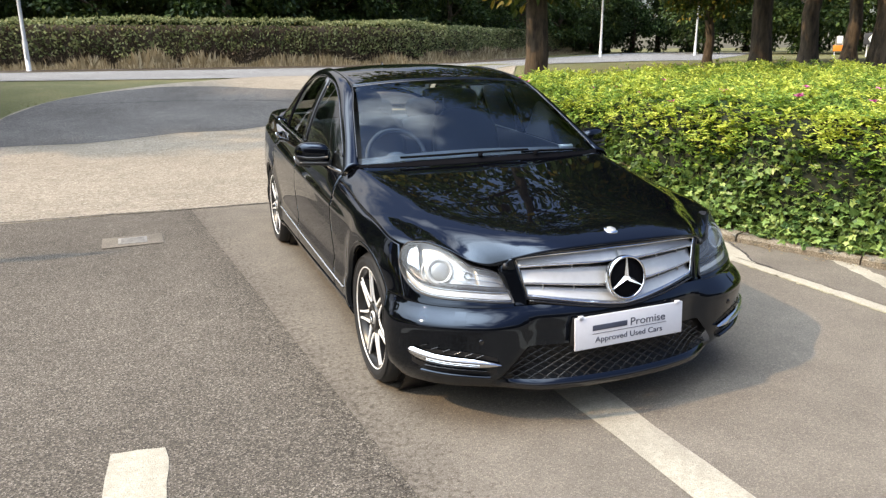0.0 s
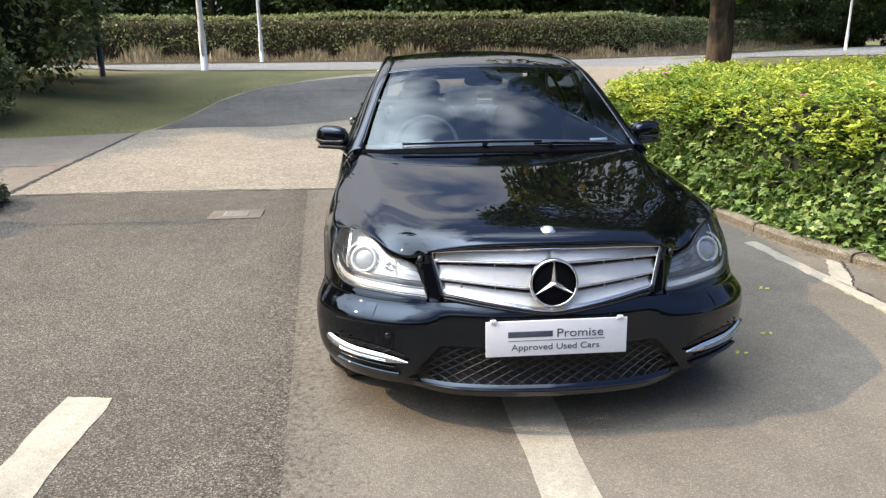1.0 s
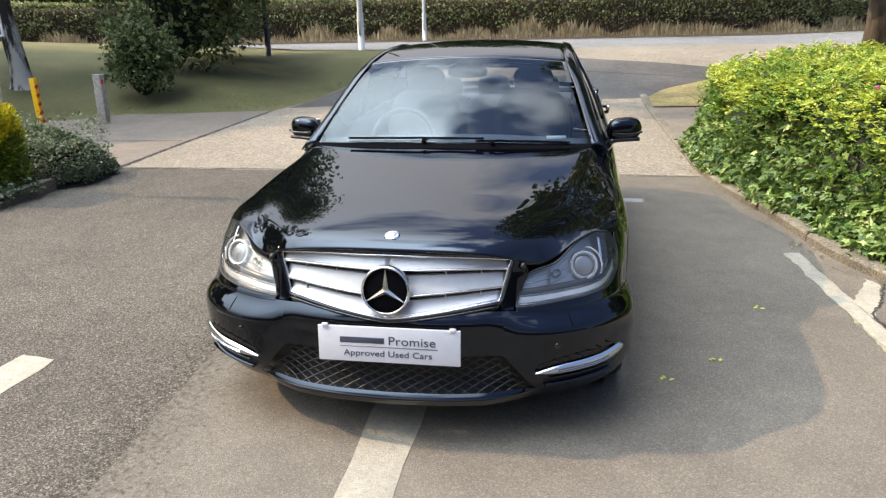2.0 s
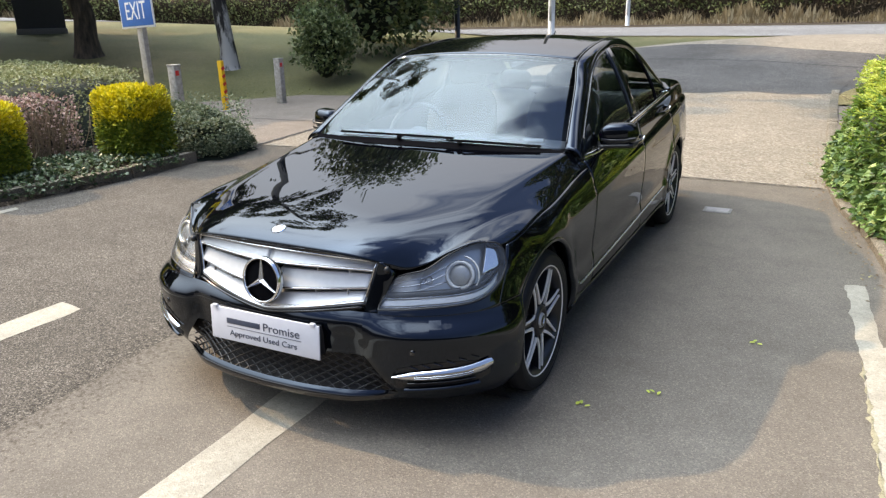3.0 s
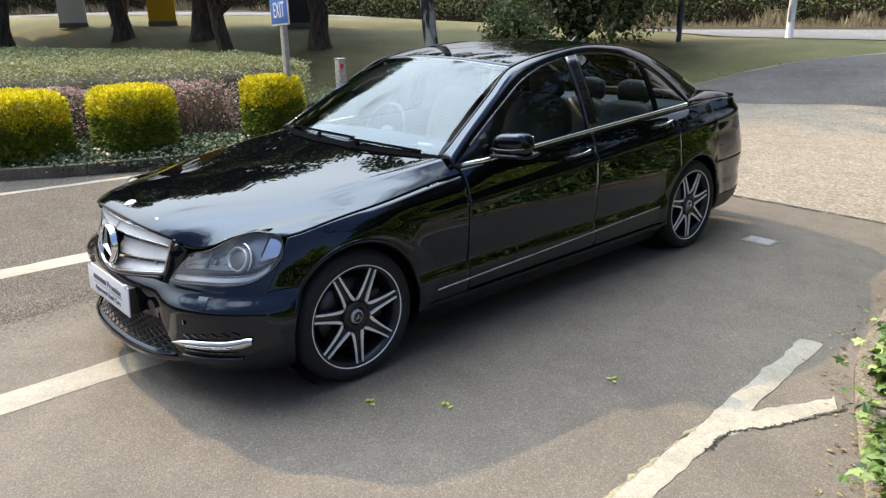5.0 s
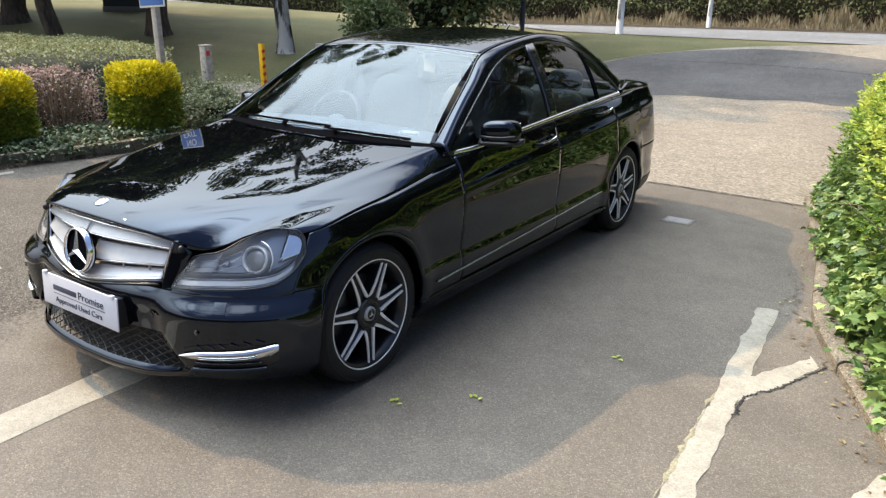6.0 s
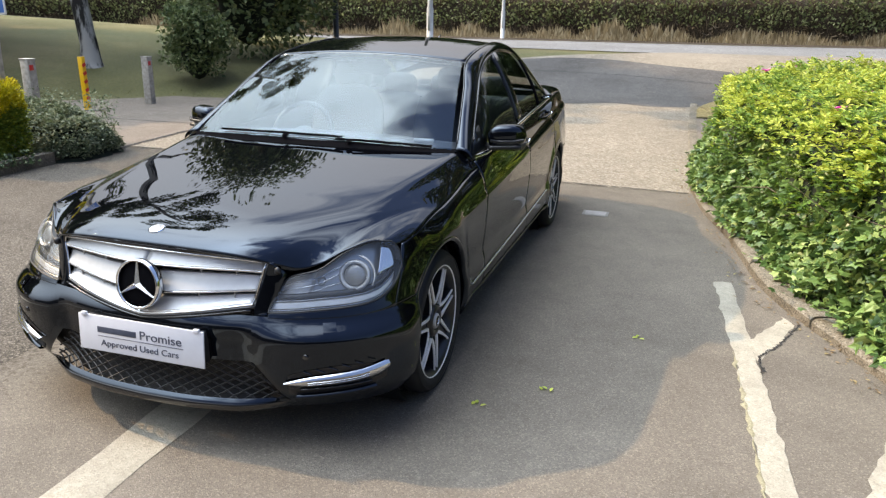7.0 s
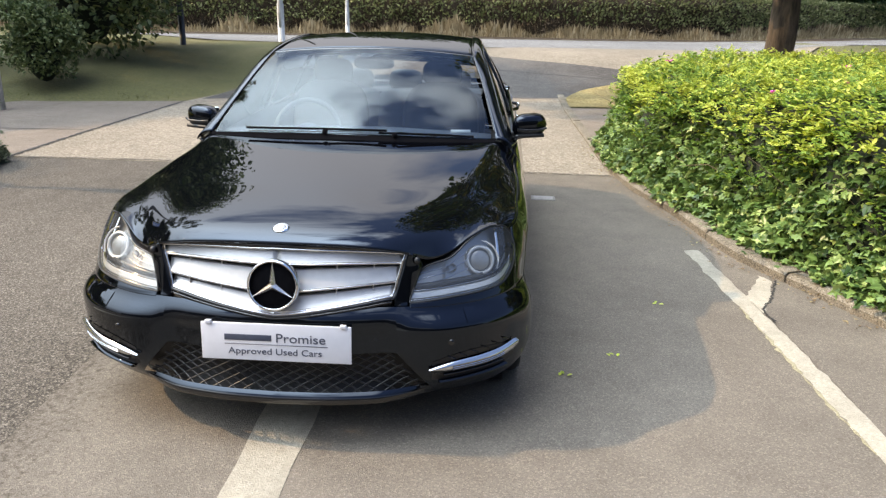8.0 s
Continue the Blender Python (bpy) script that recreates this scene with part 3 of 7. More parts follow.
def kerb_row(name, line, lift, height, width, label, group, step=0.9):
    """Kerb stones laid end to end along a line, slightly out of true."""
    holder = thing(name, (0, 0, 0), label, "kerb", group, "structure")
    p = curve3(line, 400)
    s = np.concatenate([[0], np.cumsum(np.linalg.norm(np.diff(p, axis=0), axis=1))])
    n = int(s[-1] / step)
    r = np.random.default_rng(3)
    for i in range(n):
        a, b = i * step + 0.006, (i + 1) * step - 0.006
        t = np.linspace(a, b, 5)
        q = np.stack([np.interp(t, s, p[:, 0]), np.interp(t, s, p[:, 1])], axis=1)
        z = ground_height(q[:, 0], q[:, 1]) + lift + r.uniform(-0.006, 0.006)
        path = np.column_stack([q, z])
        w, h = width / 2, height
        sec = [(-w, -0.06), (w, -0.06), (w, h * 0.7), (w * 0.72, h * 0.96), (w * 0.5, h), (-w, h)]
        part("kerb_stone", Build().sweep(path, sec), M_KERB, holder, split=35)
    return holder


RIGHT_KERB = [(1.88, 12.0), (1.86, 9.5), (1.87, 7.0), (1.88, 4.8), (1.99, 3.7), (2.17, 2.85), (2.24, 2.3), (2.31, 1.82), (2.43, 1.44), (2.555, 1.12), (2.68, 0.82), (2.78, 0.58), (3.02, 0.0), (3.27, -0.5), (4.0, -1.4), (5.4, -2.2), (8.0, -3.2)]
kerb_row("kerb", [(x + 0.06, y) for x, y in RIGHT_KERB][3:], 0.0, 0.07, 0.13, "weathered buff concrete kerb edging the hedge bed", "kerb edgings")
kerb_row("kerb", [(x + 0.06, y) for x, y in RIGHT_KERB][:4], 0.0, 0.035, 0.12, "low flush concrete kerb beside the footpath", "kerb edgings")
LEFT_KERB = [(-7.6, -3.6), (-6.4, -2.0), (-5.45, -0.6), (-5.05, -0.02), (-4.75, 0.7), (-4.55, 1.5), (-4.42, 2.3), (-4.42, 3.0), (-4.7, 3.7), (-5.4, 4.2), (-6.6, 4.5)]
kerb_row("kerb", [(x - 0.07, y) for x, y in LEFT_KERB][::-1], 0.0, 0.12, 0.14, "raised grey concrete kerb round the planted island", "kerb edgings")

# soil of the two beds
strip("bed", [(x + 0.11, y) for x, y in RIGHT_KERB[3:]], [(4, 6.2), (6, 6.5), (8, 6.6), (9, 6), (9.5, 5), (10, 4), (10.5, 3), (10.5, 2), (10.5, 0), (10.5, -2)], 40, 14,
      M_SOIL, 0.07, "dark soil of the hedge bed", "flower bed")
strip("bed", [(x - 0.13, y) for x, y in LEFT_KERB], [(-12, -4), (-12, -3), (-12, -2), (-12, -1), (-12, 0), (-12, 1), (-11, 2), (-10.5, 3), (-10, 4), (-9.5, 4.6), (-9, 4.8)], 40, 14,
      M_SOIL, 0.10, "dark soil of the planted island", "flower bed")


def marking(name, outline, lift=0.007, ragged=0.006, label="", n=26, material=None):
    """A painted band: two edges of a line, with uneven rims."""
    a, b = curve3(outline[0], n), curve3(outline[1], n)
    r = np.random.default_rng(int(abs(outline[0][0][0] * 1000)) + 5)
    a, b = a + r.normal(0, ragged, a.shape), b + r.normal(0, ragged, b.shape)
    t = np.linspace(0, 1, 3)[None, :, None]
    p = a[:, None, :] * (1 - t) + b[:, None, :] * t
    z = np.full(p.shape[:2] + (1,), lift)
    z[:, [0, -1]] -= 0.004
    return tagged(part(name, Build().grid(np.concatenate([p, z], axis=2)), material or M_LINE), label, "road marking", "road markings", "structure")


marking("road_marking", [[(-0.125, 1.5), (-0.13, -0.5), (-0.11, -1.5), (-0.1, -6)], [(0.08, 1.5), (0.075, -0.5), (0.095, -1.5), (0.1, -6)]], label="worn white painted line running under the car")
marking("road_marking", [[(-2.0, -0.28), (-2.02, -1.2), (-2.0, -2.4)], [(-1.79, -0.3), (-1.8, -1.2), (-1.8, -2.4)]], label="short white painted dash on the tarmac")
marking("road_marking", [[(-4.42, 1.0), (-4.5, 0.1), (-4.6, -0.7)], [(-4.33, 0.98), (-4.4, 0.1), (-4.5, -0.7)]], label="thin white edge line beside the kerb")
marking("road_marking", [[(-4.9, -1.1), (-5.4, -2.0), (-6.2, -3.2)], [(-4.78, -1.15), (-5.28, -2.05), (-6.1, -3.3)]], label="thin white edge line beside the kerb")
BAY_LEFT = [(2.04, 1.83), (2.06, 1.45), (2.08, 1.08), (2.10, 0.8), (2.12, 0.34), (2.135, -0.1), (2.16, -0.6), (2.2, -2.5)]
BAY_RIGHT = [(2.145, 1.84), (2.165, 1.4), (2.185, 1.06), (2.20, 0.73), (2.22, 0.4), (2.235, 0.0), (2.265, -0.57), (2.32, -2.5)]
marking("road_marking", [BAY_LEFT, BAY_RIGHT], 0.008, 0.006, "cracked white bay line with yellowed edge", 70)
marking("road_marking", [[(2.175, 0.98), (2.30, 1.18), (2.38, 1.37)], [(2.20, 0.73), (2.31, 0.96), (2.43, 1.25)]], 0.0095, 0.006, "short white spur joining the bay line", 14)
marking("road_marking", [[(2.76, 0.62), (2.65, 0.3), (2.48, -0.2), (2.30, -0.75)], [(2.90, 0.58), (2.79, 0.25), (2.62, -0.25), (2.44, -0.8)]], 0.0085, 0.008, "slanting white hatch line by the kerb")
marking("road_marking", [[(x - 0.008, y) for x, y in BAY_LEFT[3:7]], [(x + 0.006, y) for x, y in BAY_LEFT[3:7]]], 0.0075, 0.007, "faint yellow edge of an older bay line", 40, M_LINEEDGE)

# unseen wall added behind the walk so the car's front reflects something dark
wall = Build().box((0, -14.0, 2.6), (60, 0.3, 5.2), 0.02)
tagged(part("unseen_wall_south", wall, M_WALL), "added unseen dark wall for the car's reflections", "wall", "", "structure")

# cracks and seams, and one painted pole shadow, as narrow tarry ridges
def crack(line, width, seed, label):
    r = np.random.default_rng(seed)
    p = curve3(line, int(30 * len(line)))
    p += r.normal(0, 0.006, p.shape)
    w = np.abs(r.normal(width, width * 0.5, len(p))) + 0.002
    d = np.gradient(p, axis=0)
    d /= np.linalg.norm(d, axis=1)[:, None]
    side = np.stack([-d[:, 1], d[:, 0]], axis=1)
    rows = [p + side * w[:, None], p, p - side * w[:, None]]
    q = np.stack(rows, axis=1)
    z = ground_height(q[..., 0], q[..., 1]) + 0.0085
    z[:, 1] += 0.003
    return tagged(part("crack", Build().grid(np.concatenate([q, z[..., None]], axis=2)), M_CRACK), label, "crack", "cracks", "structure")


crack([(2.45, 1.27), (2.318, 0.955), (2.208, 0.72), (2.222, 0.6)], 0.0018, 2, "dark crack along the line spur")
crack([(-4.5, 4.3), (-3, 4.36), (-1, 4.3), (0.5, 4.34), (1.9, 4.3)], 0.008, 3, "tarry seam between tarmac and concrete")
crack([(-4.5, 4.2), (-4.65, 5.6), (-4.8, 7.4), (-5.0, 9.9)], 0.022, 4, "open joint beside the concrete slabs")
crack([(-12, 6.0), (-8, 6.1), (-4.8, 6.25)], 0.01, 5, "straight joint across the concrete slabs")
# a pole's cast shadow, laid on the drive as a dark line
crack([(-3.4, 15.3), (-1.1, 15.35), (0.2, 15.25), (1.5, 14.9), (3.6, 14.2)], 0.03, 7, "pole shadow painted as a dark line across the worn drive")
crack([(1.98, 8.1), (3, 8.2), (5, 8.3)], 0.02, 6, "dark joint across the footpath")

# drain cover and a metal plate in the tarmac
def drain_cover(x, y, w, d, turn, label):
    ob = thing("drain_cover", (x, y, 0.004), label, "drain cover")
    ob.rotation_euler = (0, 0, radians(turn))
    part("surround", Build().box((0, 0, 0.001), (w * 2.1, d * 1.7, 0.006), 0.002), M_TARMAC2, ob, "patched concrete surround")
    part("lid", Build().box((0, 0, 0.005), (w, d, 0.006), 0.002), M_STEELLID, ob)
    for i in range(4):
        part("bar", Build().box((0, (i - 1.5) * d * 0.2, 0.009), (w * 0.8, d * 0.06, 0.004), 0.001), M_STEELLID, ob)
    return ob


drain_cover(-1.97, 3.2, 0.22, 0.2, 2, "square iron drain cover in a concrete patch")
lid = thing("access_plate", (1.15, 3.24, 0.0), "small pale metal access plate in the tarmac", "access plate")
part("plate", Build().box((0, 0, 0.004), (0.17, 0.12, 0.01), 0.003), M_PLATEIRON, lid)
part("rim", Build().box((0, 0, 0.002), (0.21, 0.16, 0.008), 0.003), M_STEELLID, lid)

# ---- the car ----
# plan outline at lamp-sill height, from the nose round the side to the tail
PLAN = curve3([(0, -0.715), (0.15, -0.708), (0.30, -0.685), (0.45, -0.637), (0.58, -0.588), (0.68, -0.53), (0.76, -0.452), (0.815, -0.36), (0.85, -0.24), (0.868, -0.08),
               (0.876, 0.2), (0.882, 0.7), (0.885, 1.6), (0.884, 2.3), (0.876, 2.8), (0.855, 3.15), (0.825, 3.40), (0.755, 3.60), (0.60, 3.72), (0.35, 3.79), (0, 3.81)], 900)
PLAN_S = np.linspace(0, 1, 900)
SIDE_MASK = (PLAN[:, 0] > 0.5) & (PLAN_S > 0.1) & (PLAN_S < 0.93)
OFF_FRONT = spline([0.14, 0.165, 0.19, 0.215, 0.245, 0.30, 0.36, 0.41, 0.445, 0.47, 0.495, 0.515, 0.535, 1.2], [0.02, 0.045, 0.068, 0.070, 0.060, 0.053, 0.051, 0.052, 0.051, 0.045, 0.032, 0.016, 0, 0])
OFF_CORNER = spline([0.14, 0.165, 0.19, 0.215, 0.245, 0.30, 0.36, 0.41, 0.44, 0.455, 0.468, 0.485, 0.505, 0.52, 0.535, 0.60, 0.66, 0.72, 0.76, 1.2], [0.0, 0.012, 0.032, 0.050, 0.066, 0.080, 0.084, 0.089, 0.092, 0.090, 0.082, 0.066, 0.046, 0.036, 0.031, 0.030, 0.021, 0.006, 0, 0])
OFF_SIDE = spline([0.14, 0.19, 0.235, 0.29, 0.36, 0.42, 0.55, 0.64, 0.74, 0.80, 0.86, 0.93, 1.0], [-0.07, -0.045, -0.018, -0.006, -0.004, -0.014, -0.004, 0, -0.004, -0.014, -0.03, -0.055, -0.085])
BELT = spline([-0.6, -0.27, 0.0, 0.3, 0.6, 1.0, 1.5, 2.2, 2.65, 3.2, 3.6, 3.8], [0.665, 0.745, 0.793, 0.832, 0.862, 0.885, 0.913, 0.948, 0.968, 0.982, 0.958, 0.945])


SHUT = spline([-0.5, -0.28, -0.12, 0.13, 0.37, 0.53, 0.70], [0.70, 0.722, 0.749, 0.777, 0.806, 0.825, 0.842])


def belt_at(ny, line=None):
    """Height of the waist (or of the bonnet's shut line) by place along the outline."""
    ny, line = np.asarray(ny, float), line or BELT
    z = line(ny)
    for _ in range(5):
        z = line(ny + 0.60 * np.clip(z - 0.53, 0, 1) * smooth(ny, 0.5, 0.0))
    return z


def s_at(y):
    """Where along the outline its side lies at y."""
    return np.interp(y, PLAN[SIDE_MASK, 1], PLAN_S[SIDE_MASK])


def s_at_x(x):
    """Where along the outline its front lies at x."""
    k = PLAN_S < 0.2
    return np.interp(x, PLAN[k, 0], PLAN_S[k])


def shell(s, z, proud=0.0):
    """The body's outer skin (its left half), by place along the outline and height."""
    s, z = np.broadcast_arrays(np.asarray(s, float), np.asarray(z, float))
    nx, ny = np.interp(s, PLAN_S, PLAN[:, 0]), np.interp(s, PLAN_S, PLAN[:, 1])
    e = 0.004
    dx = np.interp(s + e, PLAN_S, PLAN[:, 0]) - np.interp(s - e, PLAN_S, PLAN[:, 0])
    dy = np.interp(s + e, PLAN_S, PLAN[:, 1]) - np.interp(s - e, PLAN_S, PLAN[:, 1])
    ln = np.hypot(dx, dy) + 1e-9
    ox, oy = dy / ln * np.clip(s / 0.012, 0, 1), -dx / ln
    b = smooth(ny, -0.40, -0.08)
    k = smooth(nx, 0.33, 0.56)
    off = (1 - b) * (OFF_FRONT(z) * (1 - k) + OFF_CORNER(z) * k) * (1 - 0.2 * smooth(ny, -0.55, -0.28) * smooth(z, 0.38, 0.47)) + b * OFF_SIDE(z)
    crease = 0.66 + 0.062 * ny
    off = off - 0.010 * b * smooth(z - crease, -0.004, 0.045) * smooth(ny, 0.0, 0.6)
    off = off + 0.004 * b * np.exp(-((z - crease) / 0.02) ** 2) * smooth(ny, 0.1, 0.8)
    top = belt_at(ny)
    roll = np.clip((z - (top - 0.13)) / 0.13, 0, 1.2) ** 2.6
    off = off - 0.075 * roll * smooth(ny, 0.85, 0.5) * b
    for yc in (0.0, 2.76):
        r = np.hypot(ny - yc, z - 0.305)
        off = off + 0.013 * b * np.exp(-((r - 0.36) / 0.055) ** 2) * (z > 0.2)
    fold = 0.425 + 0.10 * np.clip((0.36 - z) / 0.15, 0, 1)
    mid = smooth(nx, fold + 0.020, fold - 0.065) * smooth(ny, 0.0, -0.3)
    off = off - 0.020 * mid * smooth(z, 0.50, 0.42) * smooth(z, 0.20, 0.225)
    off = off + proud
    back = 0.60 * np.clip(z - 0.53, 0, 1) * smooth(ny, 0.5, 0.0)
    rear = smooth(ny, 3.0, 3.5)
    back = back - 0.10 * smooth(ny, 3.1, 3.6) * smooth(z, 0.48, 1.0)
    off = off + rear * (0.012 * np.exp(-((z - 0.5) / 0.2) ** 2) + 0.6 * np.clip(-OFF_SIDE(z), 0, 0.05) * smooth(z, 0.6, 0.75))
    return np.stack([nx + ox * off, ny + oy * off + back, z], axis=-1)


def both(name, make, material, parent, label="", **kw):
    """A part and its mirror on the other side; make(sign) gives the shape."""
    return [part(name, make(sg), material, parent, label, **kw) for sg in (1, -1)]


def flip(p, sg):
    p = np.array(p, float)
    p[..., 0] *= sg
    return p


def skin(s0, s1, low, high, n, m, sg=1, proud=0.0, arches=()):
    """A panel of the skin. low and high: heights, as numbers or by place along the outline."""
    s = np.linspace(s0, s1, n)[:, None]
    lo = low(s) if callable(low) else low
    hi = high(s) if callable(high) else high
    z = lo + (hi - lo) * np.linspace(0, 1, m)[None, :]
    p = shell(s + 0 * z, z, proud)
    return cut(p, sg, arches)


def cut(p, sg, arches):
    """Grid with round wheel openings cut out."""
    b = Build()
    n, m = p.shape[:2]
    flat = p.reshape(-1, 3).copy()
    inside = np.zeros(len(flat), bool)
    for yc, zc, r in arches:
        inside |= np.hypot(flat[:, 1] - yc, flat[:, 2] - zc) < r
    faces = []
    for i in range(n - 1):
        for j in range(m - 1):
            f = (i * m + j, (i + 1) * m + j, (i + 1) * m + j + 1, i * m + j + 1)
            if not all(inside[k] for k in f):
                faces.append(f)
    used = {k for f in faces for k in f}
    for k in used:
        if inside[k]:
            for yc, zc, r in arches:
                d = math.hypot(flat[k, 1] - yc, flat[k, 2] - zc)
                if 1e-6 < d < r:
                    flat[k, 1], flat[k, 2] = yc + (flat[k, 1] - yc) * r / d, zc + (flat[k, 2] - zc) * r / d
    flat[:, 0] *= sg
    return b.add(flat, faces)


ARCH_F, ARCH_R = (0.0, 0.305, 0.342), (2.76, 0.305, 0.345)
car = thing("car", (0, 0, 0), "black four-door saloon car, glossy, parked on worn tarmac", "car")
SILL = 0.185

# bumper, in patches round the lower intake
S_IN, S_END = s_at_x(0.50), s_at(-0.03)


GRILLE_FOOT = spline([0, 0.05, 0.2, 0.33, 0.40, 0.6], [0.492, 0.496, 0.514, 0.530, 0.529, 0.529])


def intake_edge(z):
    """Half-width of the lower intake by height, along the outline."""
    return s_at_x(0.40 + 0.115 * np.clip((0.36 - z) / 0.14, 0, 1))


def bumper_shape():
    """Outer corners from the intake's side to the wheel, and the two bands above and below the intake."""
    b = Build()
    z = np.concatenate([np.linspace(0.178, 0.22, 6), np.linspace(0.22, 0.36, 14)[1:], np.linspace(0.36, 0.522, 18)[1:]])[None, :]
    t = np.linspace(0, 1, 60)[:, None]
    s = intake_edge(z) * (1 - t) + S_END * t
    for sg in (1, -1):
        p = cut(shell(s, z + 0 * s, 0.003), sg, [ARCH_F])
        b.add(p.v, p.f)
    for zz, edge in ((z[:, 18:], 0.40), (z[:, :6], 0.515)):
        e = float(s_at_x(edge))
        u = np.linspace(-e, e, 61)[:, None]
        x = np.interp(np.abs(u), PLAN_S, PLAN[:, 0])
        high = np.maximum(zz - 0.36, 0) / 0.162 * (0.522 - GRILLE_FOOT(x) + 0.007)
        q = shell(np.abs(u) + 0 * zz, zz - high, 0.003)
        q[..., 0] *= np.where(u < 0, -1, 1)
        b.grid(q)
    return b


bumper = part("front_bumper", bumper_shape(), M_PAINT, car)


def splitter():
    reach = s_at_x(0.52)
    s = np.linspace(-reach, reach, 101)[:, None]
    z = np.array([[0.182, 0.186, 0.204, 0.209]])
    p = shell(np.abs(s) + 0 * z, z + 0 * s, 0.010 * np.clip((reach - np.abs(s)) / 0.012, 0, 1))
    p[..., 0] *= np.where(s < 0, -1, 1)
    return Build().grid(p)


part("splitter", splitter(), M_GLOSSBLACK, bumper, "gloss black lower lip")


def intake_back():
    s = np.linspace(-S_IN * 1.15, S_IN * 1.15, 40)[:, None]
    z = np.linspace(0.19, 0.39, 5)[None, :]
    p = shell(np.abs(s) + 0 * z, z + 0 * s, -0.06)
    p[..., 0] *= np.sign(s + 1e-9)
    return Build().grid(p)


part("intake_backing", intake_back(), M_BLACK, bumper)


def mesh_grille():
    """Crossed diagonal bars across the lower intake."""
    b = Build()
    for k in range(-40, 41):
        for d in (1, -1):
            x0 = k * 0.056
            pts = []
            for t in np.linspace(0, 1, 13):
                z = 0.206 + 0.154 * t
                x = x0 + d * 0.14 * (t - 0.5) * 2
                if abs(x) < 0.40 + 0.115 * (0.36 - z) / 0.14:
                    q = shell(s_at_x(abs(x)), z, -0.012)
                    pts.append((x, float(q[1]), z))
            if len(pts) > 1:
                b.tube(pts, 0.0038, 4, caps=False)
    return b


part("mesh_grille", mesh_grille(), M_MESH, bumper, "black diamond mesh")


def bar_on_skin(xs, zs, half, thick, sg, proud):
    """A raised bar on the bumper's corner between places given by s and z."""
    rows = []
    for s, z, h in zip(xs, zs, half):
        lo, mid, hi = shell(s, z - h, proud), shell(s, z, proud + thick), shell(s, z + h, proud)
        rows.append([lo, shell(s, z - h * 0.5, proud + thick * 0.9), mid, shell(s, z + h * 0.6, proud + thick), hi])
    return Build().grid(flip(np.array(rows), sg))


fs = np.linspace(0.0902, 0.1462, 26)
ft = np.linspace(0, 1, 26)
BAR_Z = spline([0, 0.3, 0.7, 0.88, 1], [0.301, 0.306, 0.314, 0.325, 0.338])
BAR_H = spline([0, 0.10, 0.30, 0.8, 0.94, 1], [0.001, 0.010, 0.0190, 0.022, 0.021, 0.013])
both("fog_recess", lambda sg: bar_on_skin(fs[1:], 0.290 + 0.020 * ft[1:], (0.058 * np.sin(np.pi * np.clip(ft * 0.80 + 0.12, 0, 1)) ** 0.6)[1:], -0.002, sg, 0.005), M_BLACK, bumper, "matt black vent")
both("daytime_lamp", lambda sg: bar_on_skin(fs, BAR_Z(ft), BAR_H(ft), 0.012, sg, 0.010), M_BARCHROME, bumper, "chrome daytime running lamp")
both("lamp_strip", lambda sg: bar_on_skin(fs[6:21], BAR_Z(ft)[6:21] - 0.002, np.full(15, 0.0095), 0.0015, sg, 0.0215), M_BLACK, bumper, "dark lamp insert")
for lift in (-0.0055, 0.0015):
    both("lamp_rib", lambda sg: bar_on_skin(fs[6:21], BAR_Z(ft)[6:21] + lift, np.full(15, 0.0014), 0.002, sg, 0.0225), M_CHROME, bumper)
both("fin", lambda sg: bar_on_skin(fs[3:-3], (0.240 + 0.020 * ft)[3:-3], np.full(20, 0.008), 0.020, sg, 0.004), M_PAINT, bumper)
for k in range(6):
    both("vent_rib", lambda sg: bar_on_skin(np.linspace(fs[5 + 3 * k], fs[7 + 3 * k], 3), [0.345 + 0.006 * k, 0.338 + 0.006 * k, 0.331 + 0.006 * k], [0.0025] * 3, 0.006, sg, 0.005), M_GLOSSBLACK, bumper)
both("vent_slat", lambda sg: bar_on_skin(fs[4:-4], (0.268 + 0.016 * ft)[4:-4], np.full(18, 0.003), 0.006, sg, 0.005), M_GLOSSBLACK, bumper)
both("parking_sensor", lambda sg: Build().lathe([(-0.001, 0.0), (-0.002, 0.009), (0.001, 0.011)], tuple(flip(shell(s_at_x(0.57), 0.40, 0.006), sg)), "y", 16), M_GLOSSBLACK, bumper)
both("washer_jet", lambda sg: bar_on_skin(np.linspace(s_at_x(0.62), s_at_x(0.655), 3), [0.485, 0.485, 0.485], [0.022] * 3, 0.002, sg, 0.0045), M_PAINT, bumper)


# bonnet
BON_Z = spline([-0.69, -0.665, -0.62, -0.5, -0.3, -0.1, 0.1, 0.3, 0.46], [0.742, 0.758, 0.776, 0.803, 0.833, 0.858, 0.881, 0.904, 0.924])
CREASE_X = spline([-0.61, -0.5, -0.35, -0.19, 0.0, 0.2, 0.42, 0.64], [0.466, 0.520, 0.568, 0.612, 0.648, 0.680, 0.712, 0.742])
CREASE_Z = spline([-0.61, -0.56, -0.48, -0.35, -0.19, 0.0, 0.2, 0.42, 0.64], [0.690, 0.713, 0.737, 0.766, 0.795, 0.824, 0.851, 0.879, 0.906])
FRONT_X = [0.466, 0.492, 0.53, 0.583, 0.649, 0.726]
FRONT_Y = [-0.606, -0.586, -0.557, -0.515, -0.452, -0.374]
FRONT_Z = [0.694, 0.673, 0.667, 0.680, 0.720, 0.745]
BON_EDGE_NY = np.linspace(-0.425, 0.655, 111)


